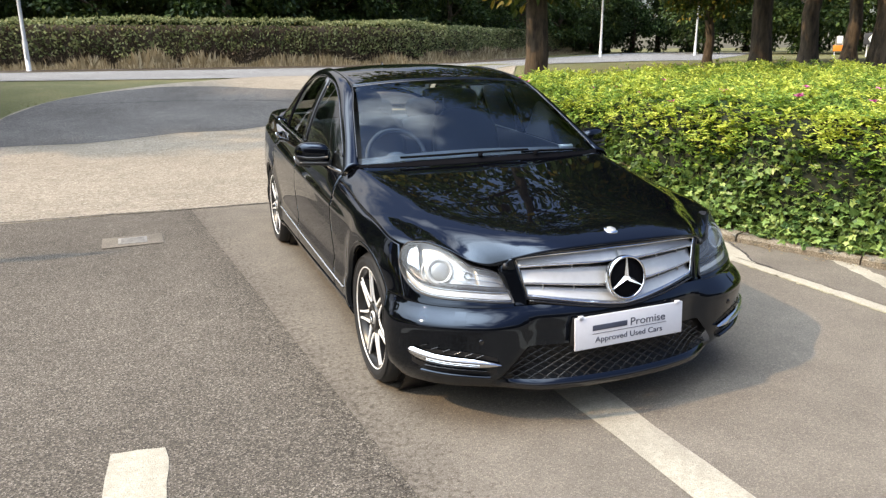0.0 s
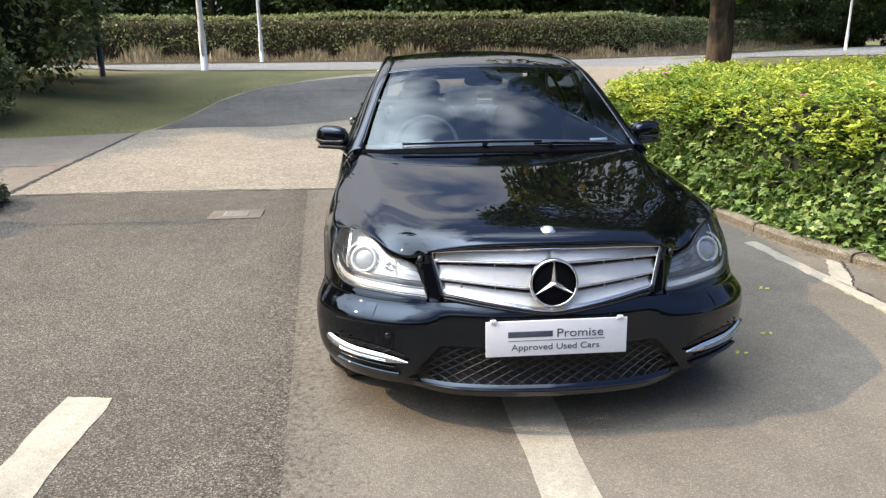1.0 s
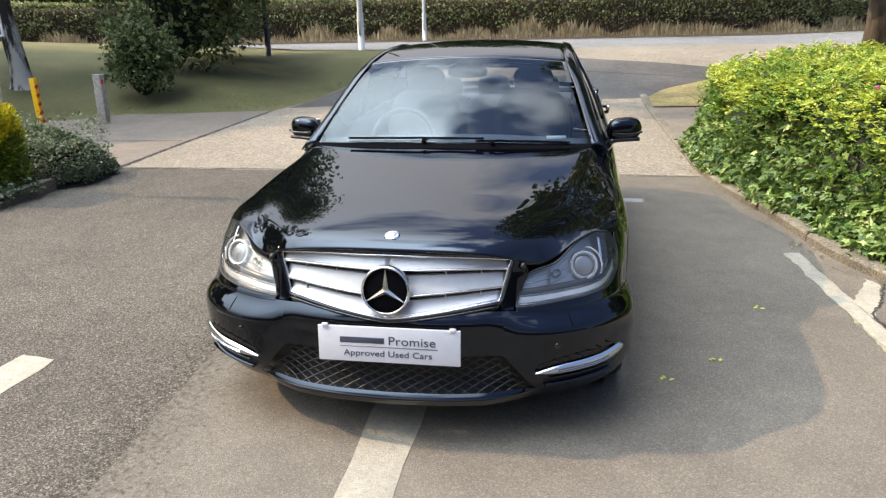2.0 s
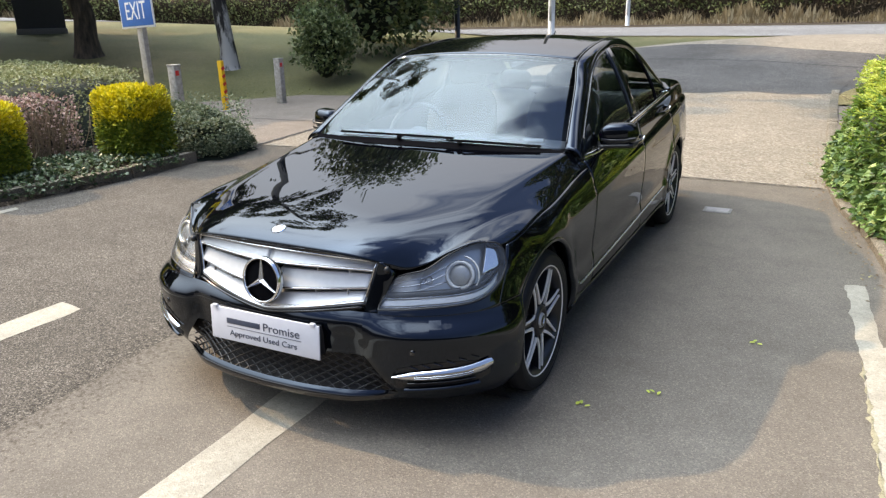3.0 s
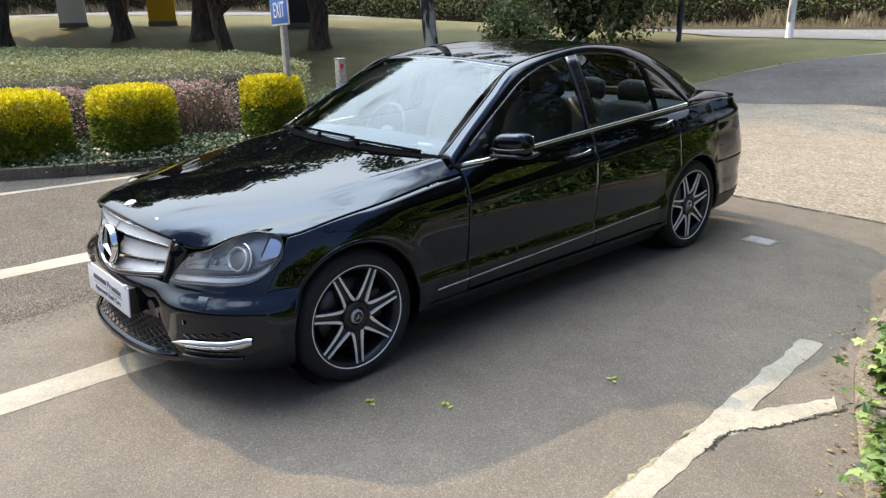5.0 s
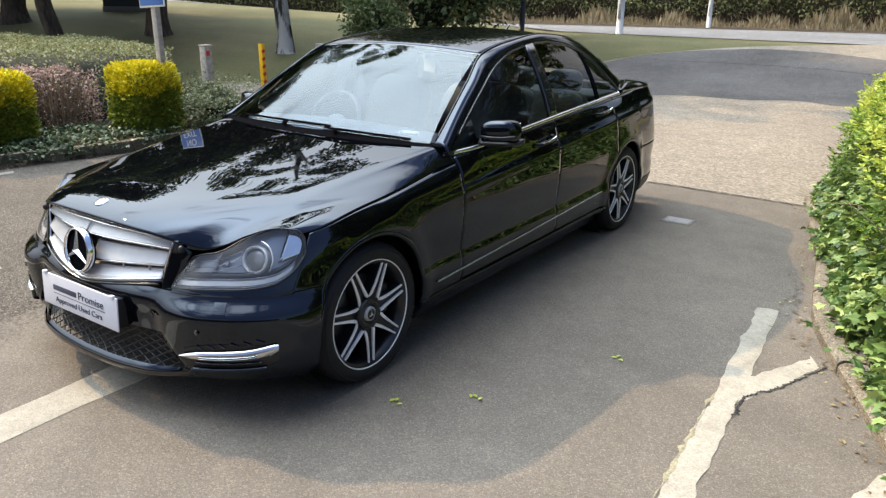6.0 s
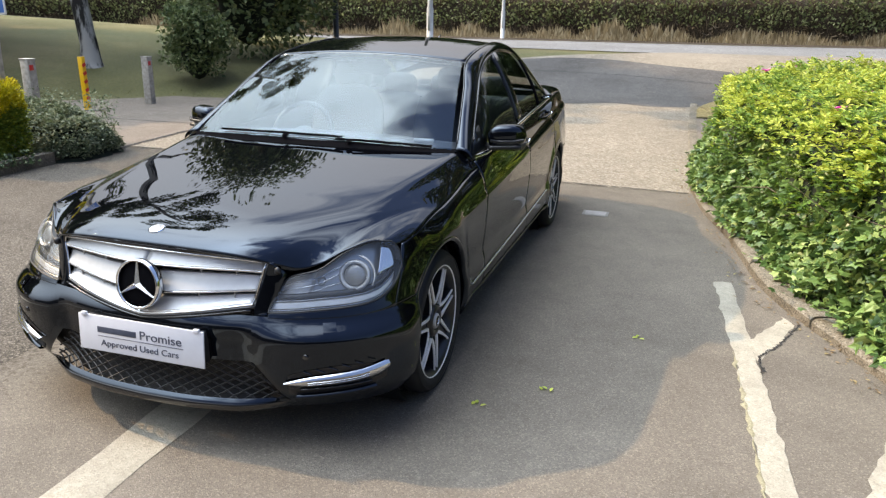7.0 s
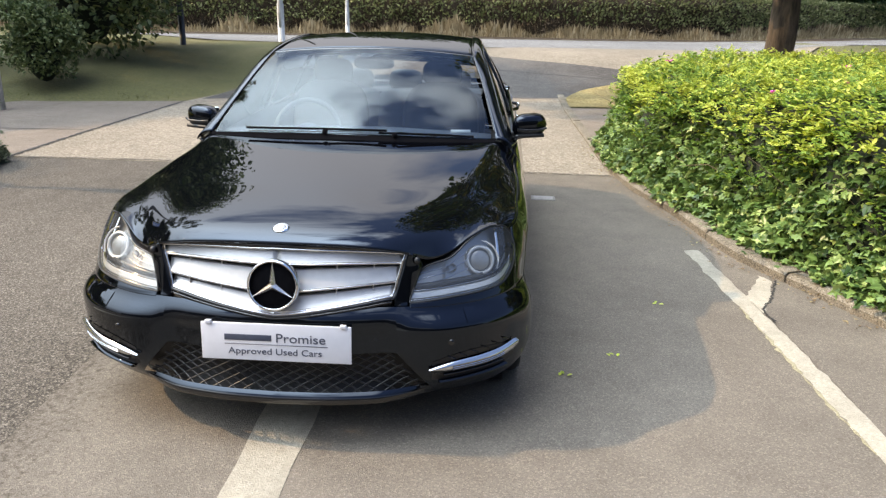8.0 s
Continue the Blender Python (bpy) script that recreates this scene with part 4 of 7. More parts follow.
def bonnet_half():
    """From the middle over the crease, rolling down the flank to the shut line."""
    v = np.linspace(0, 1, 111)
    y0, y2 = -0.69 + 1.148 * v, -0.606 + 1.244 * v
    c0 = np.stack([0 * v, y0, BON_Z(y0)], axis=1)
    c2 = np.stack([CREASE_X(y2), y2, CREASE_Z(y2)], axis=1)
    shut = belt_at(BON_EDGE_NY, SHUT)
    s = s_at(BON_EDGE_NY)
    c4 = shell(s, shut)
    fade = 1 - smooth(v, 0, 0.42)
    a = np.linspace(0, 1, 49)
    pw = (1.7 + 2.6 * fade)[None, :]
    w = a[:, None] ** pw
    inner = np.stack([a[:, None] * c2[None, :, 0], c0[None, :, 1] * (1 - w) + c2[None, :, 1] * w, c0[None, :, 2] * (1 - w) + c2[None, :, 2] * w], axis=2)
    # outer panel: leaves the crease gently and turns down into the flank
    b = np.linspace(0, 1, 35)[:, None, None]
    span = np.linalg.norm(c4 - c2, axis=1)[:, None]
    t0 = np.array((0.87, 0.0, -0.50)) * span * 0.9
    down = shell(s, shut - 0.03) - shell(s, shut + 0.01)
    t1 = down / np.linalg.norm(down, axis=1)[:, None] * span * 0.9
    outer = ((2 * b**3 - 3 * b**2 + 1) * c2[None] + (b**3 - 2 * b**2 + b) * t0[None]
             + (-2 * b**3 + 3 * b**2) * c4[None] + (b**3 - b**2) * t1[None])
    lead = np.concatenate([np.column_stack([FRONT_X, FRONT_Y, FRONT_Z]), c4[:1]])
    run = np.concatenate([[0], np.cumsum(np.linalg.norm(np.diff(lead, axis=0), axis=1))])
    edge = np.stack([spline(run / run[-1], lead[:, k])(b[:, 0, 0]) for k in range(3)], axis=1)
    outer = outer + (edge - outer[:, 0])[:, None, :] * (1 - smooth(v, 0, 0.36))[None, :, None]
    # towards the lamp the panel is drawn taut between its edges
    taut = outer[..., 2].copy()
    for _ in range(1500):
        taut[1:-1, 1:-1] = 0.36 * (taut[2:, 1:-1] + taut[:-2, 1:-1]) + 0.14 * (taut[1:-1, 2:] + taut[1:-1, :-2])
    outer[..., 2] += (taut - outer[..., 2]) * (0.62 * (1 - smooth(v, 0.25, 0.75)))[None, :]
    p = np.concatenate([inner, outer[1:]])
    # the crease has a small radius
    for k in range(12):
        q = p.copy()
        m = slice(47, 52) if k > 5 else slice(46, 53)
        lo, hi = m.start - 1, m.stop - 1
        q[m] = 0.25 * p[lo:hi] + 0.5 * p[m] + 0.25 * p[m.start + 1:m.stop + 1]
        q[:, 0] = p[:, 0]
        p = q
    return p


def bonnet_shape():
    h = bonnet_half()
    return Build().grid(np.concatenate([flip(h[:0:-1], -1), h]))


bonnet = part("bonnet", bonnet_shape(), M_PAINT, car, solid=0.006)
bz = float(BON_Z(-0.62))
badge = part("bonnet_badge", Build().lathe([(0, 0.0), (0.004, 0.012), (0.005, 0.024), (0.002, 0.029), (-0.004, 0.03)], (0, 0, 0), "z", 24), M_CHROME, car, "small round silver bonnet badge")
badge.location, badge.rotation_euler = (0, -0.621, bz + 0.003), (radians(17), 0, 0)
part("badge_face", Build().lathe([(0, 0.0), (0.0, 0.019), (-0.003, 0.02)], (0, 0, 0.0055), "z", 20), M_SATIN, badge, "silver-grey enamel centre")

# wings, doors and rear quarters share the one skin
def top_of(s):
    return belt_at(np.interp(s, PLAN_S, PLAN[:, 1])) - 0.003


def wing_top(s):
    return belt_at(np.interp(s, PLAN_S, PLAN[:, 1]), SHUT) - 0.005


both("front_wing", lambda sg: skin(0.1568, s_at(0.655), lambda s: SILL + (0.5235 - SILL) * smooth(np.interp(s, PLAN_S, PLAN[:, 1]), -0.02, -0.10), wing_top, 84, 44, sg, 0, [ARCH_F]), M_PAINT, car, solid=0.005)
both("front_door", lambda sg: skin(s_at(0.662), s_at(1.6672), SILL + 0.07, top_of, 60, 40, sg, 0), M_PAINT, car, solid=0.005)
both("rear_door", lambda sg: skin(s_at(1.6715), s_at(2.545), SILL + 0.07, top_of, 60, 46, sg, 0, [ARCH_R]), M_PAINT, car, solid=0.005)
both("rear_quarter", lambda sg: skin(s_at(2.552), 0.9995, lambda s: SILL + (0.566 - SILL) * smooth(np.interp(s, PLAN_S, PLAN[:, 1]), 2.98, 3.06), top_of, 110, 46, sg, 0, [ARCH_R]), M_PAINT, car, solid=0.005)
both("side_skirt", lambda sg: skin(s_at(0.33), s_at(2.43), 0.15, SILL + 0.066, 40, 10, sg, 0.004), M_PAINT, car, solid=0.006)
rear_bumper = part("rear_bumper", (lambda b: [b.add(q.v, q.f) for q in (skin(s_at(3.0), 1.0, 0.2, 0.563, 50, 18, 1, 0.0, [ARCH_R]), skin(s_at(3.0), 1.0, 0.2, 0.563, 50, 18, -1, 0.0, [ARCH_R]))] and b)(Build()), M_PAINT, car, solid=0.005)
both("tail_lamp", lambda sg: skin(s_at(3.50), s_at(3.50) + 0.06, 0.70, 0.88, 22, 10, sg, 0.003), M_RED, car, "red tail lamp")
part("rear_diffuser", (lambda b: [b.add(q.v, q.f) for q in (skin(s_at(3.1), 1.0, 0.19, 0.30, 40, 6, 1, 0.006), skin(s_at(3.1), 1.0, 0.19, 0.30, 40, 6, -1, 0.006))] and b)(Build()), M_BLACK, rear_bumper, "matt black lower edge")


def under_shell():
    """Dark inner hull behind the panel gaps, with wheel wells left open."""
    b = Build()
    for sg in (1, -1):
        p = skin(s_at(-0.3), s_at(3.3), 0.2, lambda s: top_of(s) - 0.02, 120, 30, sg, -0.025, [(0, 0.305, 0.37), (2.76, 0.305, 0.37)])
        b.add(p.v, p.f)
    b.box((0, 1.45, 0.215), (1.15, 3.7, 0.05), 0.02)
    return b


part("inner_hull", under_shell(), M_BLACK, car)


def arch_lip(yc, sg, r):
    q = np.linspace(radians(-14), radians(194), 60)
    rows = []
    for a in q:
        ring = []
        for dr, dx in ((0.016, 0.0005), (0.010, 0.003), (0.002, 0.004), (-0.005, 0.0), (-0.006, -0.02), (-0.004, -0.06)):
            y, z = yc + (r + dr) * math.cos(a), 0.305 + (r + dr) * math.sin(a)
            x = float(shell(s_at(y - 0.6 * max(0, z - 0.53) * float(smooth(y, 0.5, 0.0))), max(z, 0.2))[0])
            ring.append((x + dx, y, z))
        rows.append(ring)
    return Build().grid(flip(np.array(rows), sg))


for yc, r in ((0.0, 0.342), (2.76, 0.345)):
    both("wheel_arch", lambda sg: arch_lip(yc, sg, r), M_PAINT, car, solid=0.003)
    both("wheel_well", lambda sg: Build().lathe([(0.80 * sg, 0.352), (0.55 * sg, 0.36), (0.5 * sg, 0.2), (0.5 * sg, 0.0)], (0, yc, 0.305), "x", 40), M_BLACK, car)


def strip_on_side(y0, y1, z0, z1, half, thick, sg, n=40):
    y = np.linspace(y0, y1, n)
    z = np.linspace(z0, z1, n)
    rows = [[shell(s_at(a), c - half, 0.003), shell(s_at(a), c - half * 0.6, 0.003 + thick), shell(s_at(a), c + half * 0.6, 0.003 + thick), shell(s_at(a), c + half, 0.003)] for a, c in zip(y, z)]
    return Build().grid(flip(np.array(rows), sg))


both("side_strip", lambda sg: strip_on_side(0.45, 2.33, 0.312, 0.372, 0.0034, 0.007, sg), M_BRIGHT, car, "thin chrome side strip")


# glasshouse
WS_BASE = lambda u: np.stack([0.728 * u, 0.46 + 0.16 * u**2, 0.943 - 0.027 * u**2], axis=-1)
WS_TOP = lambda u: np.stack([0.575 * u, 1.195 + 0.065 * u**2, 1.324 - 0.034 * u**2], axis=-1)
ROOF_REAR = lambda u: np.stack([0.52 * u, 2.55 + 0.03 * (1 - u**2), 1.338 - 0.03 * u**2], axis=-1)
RW_BASE = lambda u: np.stack([0.60 * u, 3.16 + 0.07 * (1 - u**2), 1.020 + 0.015 * (1 - u**2)], axis=-1)


def ruled(a, b, nu, nv, bulge, u0=-1.0, u1=1.0):
    u = np.linspace(u0, u1, nu)
    v = np.linspace(0, 1, nv)[None, :, None]
    p = a(u)[:, None, :] * (1 - v) + b(u)[:, None, :] * v
    return p + 4 * v * (1 - v) * np.array(bulge)


windscreen = part("windscreen", Build().grid(ruled(WS_BASE, WS_TOP, 41, 21, (0, -0.015, 0.02), -0.975, 0.975)), M_GLASS, car)
part("windscreen_sill", Build().grid(ruled(lambda u: WS_BASE(u) + np.array((0, -0.05, -0.04)), lambda u: WS_BASE(u) + np.array((0, 0.008, 0.004)), 41, 4, (0, 0, 0.004))), M_MATT, car, "black plastic scuttle")
part("sun_band", Build().grid(ruled(lambda u: WS_TOP(u) * 0.985 + WS_BASE(u) * 0.015, WS_TOP, 31, 3, (0, 0, 0)) + np.array((0, 0, 0.002))), M_GLOSSBLACK, car, "black top edge band")
part("roof", Build().grid(ruled(WS_TOP, ROOF_REAR, 41, 41, (0, 0, 0.068))), M_PAINT, car, solid=0.008)
part("rear_window", Build().grid(ruled(ROOF_REAR, RW_BASE, 31, 15, (0, 0.01, 0.025), -0.94, 0.94)), M_DARKGLASS, car)
boot = part("boot_lid", Build().grid(ruled(RW_BASE, lambda u: np.stack([0.66 * u, 3.590 - 0.085 * u**2, 0.972 - 0.012 * u**2], axis=-1), 31, 15, (0, 0, 0.008))), M_PAINT, car, solid=0.006)
part("lip_spoiler", Build().sweep([(0.60 * u, 3.575 - 0.07 * u * u, 0.974 - 0.010 * u * u) for u in np.linspace(-1, 1, 25)], [(0.030, 0.001), (0.026, -0.004), (-0.004, -0.006), (-0.010, 0.006), (-0.003, 0.009), (0.014, 0.005)]), M_PAINT, boot)

E_T, DLO = 120, 120
edge_outer = curve3([(0.728, 0.62, 0.916), (0.698, 0.755, 0.999), (0.635, 1.03, 1.164), (0.577, 1.262, 1.290), (0.558, 1.60, 1.347), (0.545, 1.95, 1.374), (0.537, 2.25, 1.358), (0.525, 2.54, 1.307), (0.558, 2.85, 1.185), (0.603, 3.16, 1.030)], E_T)
edge_inner = curve3([(0.812, 0.622, 0.874), (0.756, 0.825, 0.988), (0.702, 1.07, 1.130), (0.656, 1.28, 1.237), (0.624, 1.52, 1.302), (0.608, 1.88, 1.334), (0.612, 2.15, 1.314), (0.638, 2.42, 1.236), (0.688, 2.62, 1.116), (0.775, 2.745, 0.975)], E_T)


def pillar_band(sg):
    t = np.linspace(0, 1, 9)[None, :, None]
    p = edge_outer[:, None, :] * (1 - t) + edge_inner[:, None, :] * t
    p = p + 4 * t * (1 - t) * np.array((0.012, 0, 0.014))
    return Build().grid(flip(p, sg))


both("roof_pillar", pillar_band, M_PAINT, car, solid=0.006)
both("window_trim", lambda sg: Build().tube(flip(edge_inner[8:] + np.array((0.004, 0, -0.002)), sg), 0.0055, 6), M_GLOSSBLACK, car)
both("gutter_line", lambda sg: Build().tube(flip(edge_outer[2:112] + np.array((0.003, 0, 0.005)), sg), 0.0035, 6), M_GLOSSBLACK, car)


def side_pane(sg, t0, t1):
    p = edge_inner[t0:t1]
    base = np.array([[float(shell(s_at(y), BELT(y))[0]) - 0.02, y, float(BELT(y)) - 0.01] for y in p[:, 1]])
    v = np.linspace(0, 1, 9)[None, :, None]
    q = base[:, None, :] * (1 - v) + p[:, None, :] * v + 4 * v * (1 - v) * np.array((0.018, 0, 0))
    return Build().grid(flip(q, sg))


ys = edge_inner[:, 1]
cut_b0, cut_b1, cut_q = int(np.searchsorted(ys, 1.655)), int(np.searchsorted(ys, 1.745)), int(np.searchsorted(ys, 2.36))
for nm, t0, t1 in (("front_window", 2, cut_b0 + 1), ("rear_window_pane", cut_b1, cut_q), ("quarter_window", cut_q + 1, E_T)):
    both(nm, lambda sg: facing(side_pane(sg, t0, t1), (sg, 0, 0.2)), M_DARKGLASS, car)
both("centre_pillar", lambda sg: side_pane(sg, cut_b0, cut_b1 + 1), M_GLOSSBLACK, car, solid=0.02)
both("pane_divider", lambda sg: side_pane(sg, cut_q - 1, cut_q + 2), M_MATT, car, solid=0.014)
both("belt_strip", lambda sg: Build().sweep(flip([[float(shell(s_at(y), BELT(y))[0]) - 0.004, y, float(BELT(y)) + 0.006] for y in np.linspace(0.62, 2.71, 50)], sg),
                                            [(-0.008, -0.009), (0.008, -0.009), (0.009, 0.006), (0.0, 0.012), (-0.008, 0.010)]), M_CHROME, car, "chrome waistline strip")


def shoulder(sg):
    """Top of the rear quarter between the waist and the boot lid."""
    y = np.linspace(2.72, 3.59, 24)
    out = shell(s_at(y), BELT(y) - 0.004)
    inn = np.stack([np.interp(y, [2.72, 3.16, 3.6], [0.775, 0.60, 0.655]), y - 0.085 * smooth(y, 3.1, 3.6), np.interp(y, [2.72, 2.95, 3.16, 3.6], [0.985, 1.008, 1.022, 0.960])], axis=1)
    v = np.linspace(0, 1, 8)[None, :, None]
    p = out[:, None, :] * (1 - v) + inn[:, None, :] * v + 4 * v * (1 - v) * np.array((0.02, 0, 0.024))
    return Build().grid(flip(p, sg))


both("rear_shoulder", shoulder, M_PAINT, car, solid=0.005)


# headlamps
LAMP_T = 0.5 - 0.5 * np.cos(np.linspace(0, math.pi, 36))
LAMP_S = np.interp(LAMP_T, [0, 1], [0.0806, 0.1578])
LAMP_LOW = spline([0, 0.38, 0.69, 0.83, 0.90, 0.96, 1.0], [0.533, 0.545, 0.550, 0.560, 0.577, 0.605, 0.645])
LAMP_HIGH = spline([0, 0.05, 0.10, 0.315, 0.48, 0.70, 0.86, 0.95, 1.0], [0.545, 0.612, 0.641, 0.666, 0.711, 0.740, 0.734, 0.708, 0.662])


def lamp_patch(sg, proud, lo=0.0, hi=1.0, t0=0, t1=36, rows=12):
    v = lo + (hi - lo) * np.linspace(0, 1, rows)[None, :]
    low, high = LAMP_LOW(LAMP_T)[:, None], LAMP_HIGH(LAMP_T)[:, None]
    z = (low + (high - low) * v)[t0:t1]
    return Build().grid(flip(shell(LAMP_S[t0:t1, None] + 0 * z, z, proud), sg))


def lamp_surround(sg):
    t = np.linspace(-0.02, 1.02, 40)
    s = np.interp(t, [0, 1], [LAMP_S[0], LAMP_S[-1]])
    z = 0.517 + (np.maximum(LAMP_LOW(t) - 0.002, 0.522) - 0.517)[:, None] * np.linspace(0, 1, 8)[None, :]
    return Build().grid(flip(shell(s[:, None] + 0 * z, z, 0.001), sg))


both("lamp_surround", lamp_surround, M_PAINT, car, solid=0.004)


def front_spot(s, z, deep):
    return shell(s, z, -deep)


for sg in (1, -1):
    lamp = part("headlamp", lamp_patch(sg, -0.055), M_LAMPIN, car, "clear headlamp with grey reflector", solid=0.004)
    part("lens", facing(lamp_patch(sg, 0.005), (0, -1, 0.3)), M_LENS, lamp, "clear plastic lens").visible_shadow = False
    rim = Build()
    edge = np.concatenate([shell(LAMP_S, LAMP_LOW(LAMP_T), 0.003), shell(LAMP_S, LAMP_HIGH(LAMP_T), 0.003)[::-1]])
    rim.tube(flip(np.concatenate([edge, edge[:1]]), sg), 0.0035, 6)
    part("lamp_rim", rim, M_BLACK, lamp)
    wall = Build()
    for z_of in (LAMP_LOW, LAMP_HIGH):
        wall.grid(flip(np.stack([shell(LAMP_S, z_of(LAMP_T), 0.003), shell(LAMP_S, z_of(LAMP_T), -0.056)], axis=1), sg))
    part("lamp_wall", wall, M_BLACK, lamp)
    c = flip(front_spot(0.1285, 0.634, 0.032), sg)
    axis = Vector((0.33 * sg, -1, 0.42)).normalized()
    q = axis.to_track_quat("Z", "Y").to_matrix()
    proj = part("projector", Build().lathe([(-0.02, 0.057), (0.008, 0.056), (0.013, 0.052), (0.013, 0.044), (0.004, 0.040)], (0, 0, 0), "z", 36), M_LAMPRING, lamp, "pale projector ring")
    proj.matrix_basis = Matrix.Translation(c) @ q.to_4x4()
    glass = part("projector_lens", Build().ellipsoid((0, 0, 0.0), (0.041, 0.041, 0.010), 10, 24), M_LAMPGREY, lamp, "domed grey projector lens")
    glass.matrix_basis = proj.matrix_basis
    ring = part("halo_ring", Build().lathe([(0, 0.068), (0.004, 0.070), (0.004, 0.073), (0, 0.075)], (0, 0, 0.004), "z", 24, radians(-30), radians(80)) if sg > 0 else Build().lathe([(0, 0.068), (0.004, 0.070), (0.004, 0.073), (0, 0.075)], (0, 0, 0.004), "z", 24, radians(100), radians(210)), M_LAMPRING, lamp, "pale arc round the projector")
    ring.matrix_basis = proj.matrix_basis
    rowz = LAMP_LOW(LAMP_T)[1:31, None]
    part("indicator_tube", Build().grid(flip(shell(LAMP_S[1:31, None] + np.zeros((1, 4)), rowz + np.array([[0.006, 0.008, 0.022, 0.025]]), -0.012), sg)), M_LAMPRING, lamp, "pale light strip along the foot", solid=0.004)
    for up, deep in ((0.031, -0.010), (0.004, -0.006)):
        part("strip_edge", Build().tube(flip(shell(LAMP_S[1:31], rowz[:, 0] + up, deep), sg), 0.0022, 5), M_CHROME, lamp)
    for share, deep in ((0.40, -0.034), (0.55, -0.036), (0.70, -0.036)):
        line = LAMP_LOW(LAMP_T)[3:19] * (1 - share) + LAMP_HIGH(LAMP_T)[3:19] * share
        part("reflector_line", Build().tube(flip(shell(LAMP_S[3:19], line, deep), sg), 0.0018, 5), M_CHROME, lamp)
    part("lamp_step", Build().grid(flip(shell(LAMP_S[1:31, None] + np.zeros((1, 3)), rowz + np.array([[0.027, 0.040, 0.048]]), -0.026), sg)), M_LAMPDARK, lamp, solid=0.003)
    wing = np.linspace(0.36, 0.93, 8)[None, :]
    part("corner_reflector", Build().grid(flip(shell(LAMP_S[25:33, None] + 0 * wing, LAMP_LOW(LAMP_T)[25:33, None] * (1 - wing) + LAMP_HIGH(LAMP_T)[25:33, None] * wing, -0.026), sg)), M_CHROME, lamp, "bright chrome corner reflector", solid=0.003)
    part("inner_shade", lamp_patch(sg, -0.040, 0.30, 0.96, 1, 14, 8), M_LAMPGREY, lamp, "smooth grey inner shade", solid=0.003)
    c2 = flip(front_spot(s_at_x(0.60), 0.622, 0.036), sg)
    main = part("main_beam_bowl", Build().lathe([(0.0, 0.016), (-0.010, 0.013), (-0.018, 0.007), (-0.02, 0.0)], (0, 0, 0), "z", 28), M_LAMPIN, lamp, "small grey reflector bowl")
    main.matrix_basis = Matrix.Translation(c2) @ q.to_4x4()

# grille
GR_TOP, GR_LOW = spline([0, 0.2, 0.36, 0.44], [0.726, 0.722, 0.713, 0.704]), spline([0, 0.05, 0.2, 0.33, 0.40, 0.44], [0.498, 0.502, 0.520, 0.537, 0.546, 0.550])
SIDE_IN = 0.042


def grille_y(x, z, deep=0.0):
    return -0.742 + 0.40 * x**2 + 0.27 * np.clip(z - 0.5, 0, 1) + deep


def grille_side(x, z):
    """Sideways place: the grille narrows towards its foot."""
    return x - SIDE_IN * np.abs(x) / 0.44 * np.sign(x) * np.clip((0.705 - z) / 0.16, 0, 1)


grille = part("grille", Build().grid(np.array([[(float(grille_side(x, z)), float(grille_y(abs(x), z, 0.05)), z) for z in np.linspace(float(GR_LOW(abs(x))), float(GR_TOP(abs(x))), 8)] for x in np.linspace(-0.44, 0.44, 41)])), M_BLACK, car, "silver slatted grille in a dark frame")


def grille_loop(grow, deep):
    """Outline of the grille, grown by so much."""
    xs = np.linspace(-0.44, 0.44, 45)
    pts = [(x * (1 + grow / 0.44), float(grille_y(abs(x), float(GR_TOP(abs(x))), deep)), float(GR_TOP(abs(x))) + grow) for x in xs]
    for t in (0.2, 0.4, 0.6, 0.8):
        z = 0.704 + (0.550 - 0.704) * t
        pts.append((float(grille_side(0.44, z)) + grow, float(grille_y(0.44, z, deep)), z))
    pts += [(float(grille_side(x, GR_LOW(abs(x)))) * (1 + grow / 0.5), float(grille_y(abs(x), float(GR_LOW(abs(x))), deep)), float(GR_LOW(abs(x))) - grow) for x in xs[::-1]]
    for t in (0.8, 0.6, 0.4, 0.2):
        z = 0.704 + (0.550 - 0.704) * t
        pts.append((-float(grille_side(0.44, z)) - grow, float(grille_y(0.44, z, deep)), z))
    return pts


def grille_ring(grow, deep, radius):
    loop = grille_loop(grow, deep)
    return Build().tube(loop + loop[:2], radius, 8, caps=False)


def grille_cheek(sg):
    """Body-coloured column between the grille and the lamp, up to the bonnet's notch."""
    rows = []
    for z in np.linspace(0.515, 0.704, 22):
        xi = float(grille_side(0.44, z)) + 0.006
        xo = float(np.interp(z, [0.50, 0.53, 0.645, 0.660, 0.69, 0.712], [0.449, 0.455, 0.492, 0.494, 0.468, 0.452]))
        yi = float(grille_y(0.44, z, -0.004))
        yo = float(np.interp(z, [0.50, 0.53, 0.645, 0.660, 0.69, 0.712], [-0.668, -0.644, -0.596, -0.588, -0.608, -0.616]))
        rows.append([(xi, yi + 0.03, z), (xi + 0.001, yi, z)] + [(xi + (xo - xi) * t, yi + (yo - yi) * t - 0.004 * math.sin(math.pi * t), z) for t in np.linspace(0.1, 1, 6)] + [(xo + 0.001, yo + 0.03, z)])
    return Build().grid(flip(np.array(rows), sg))


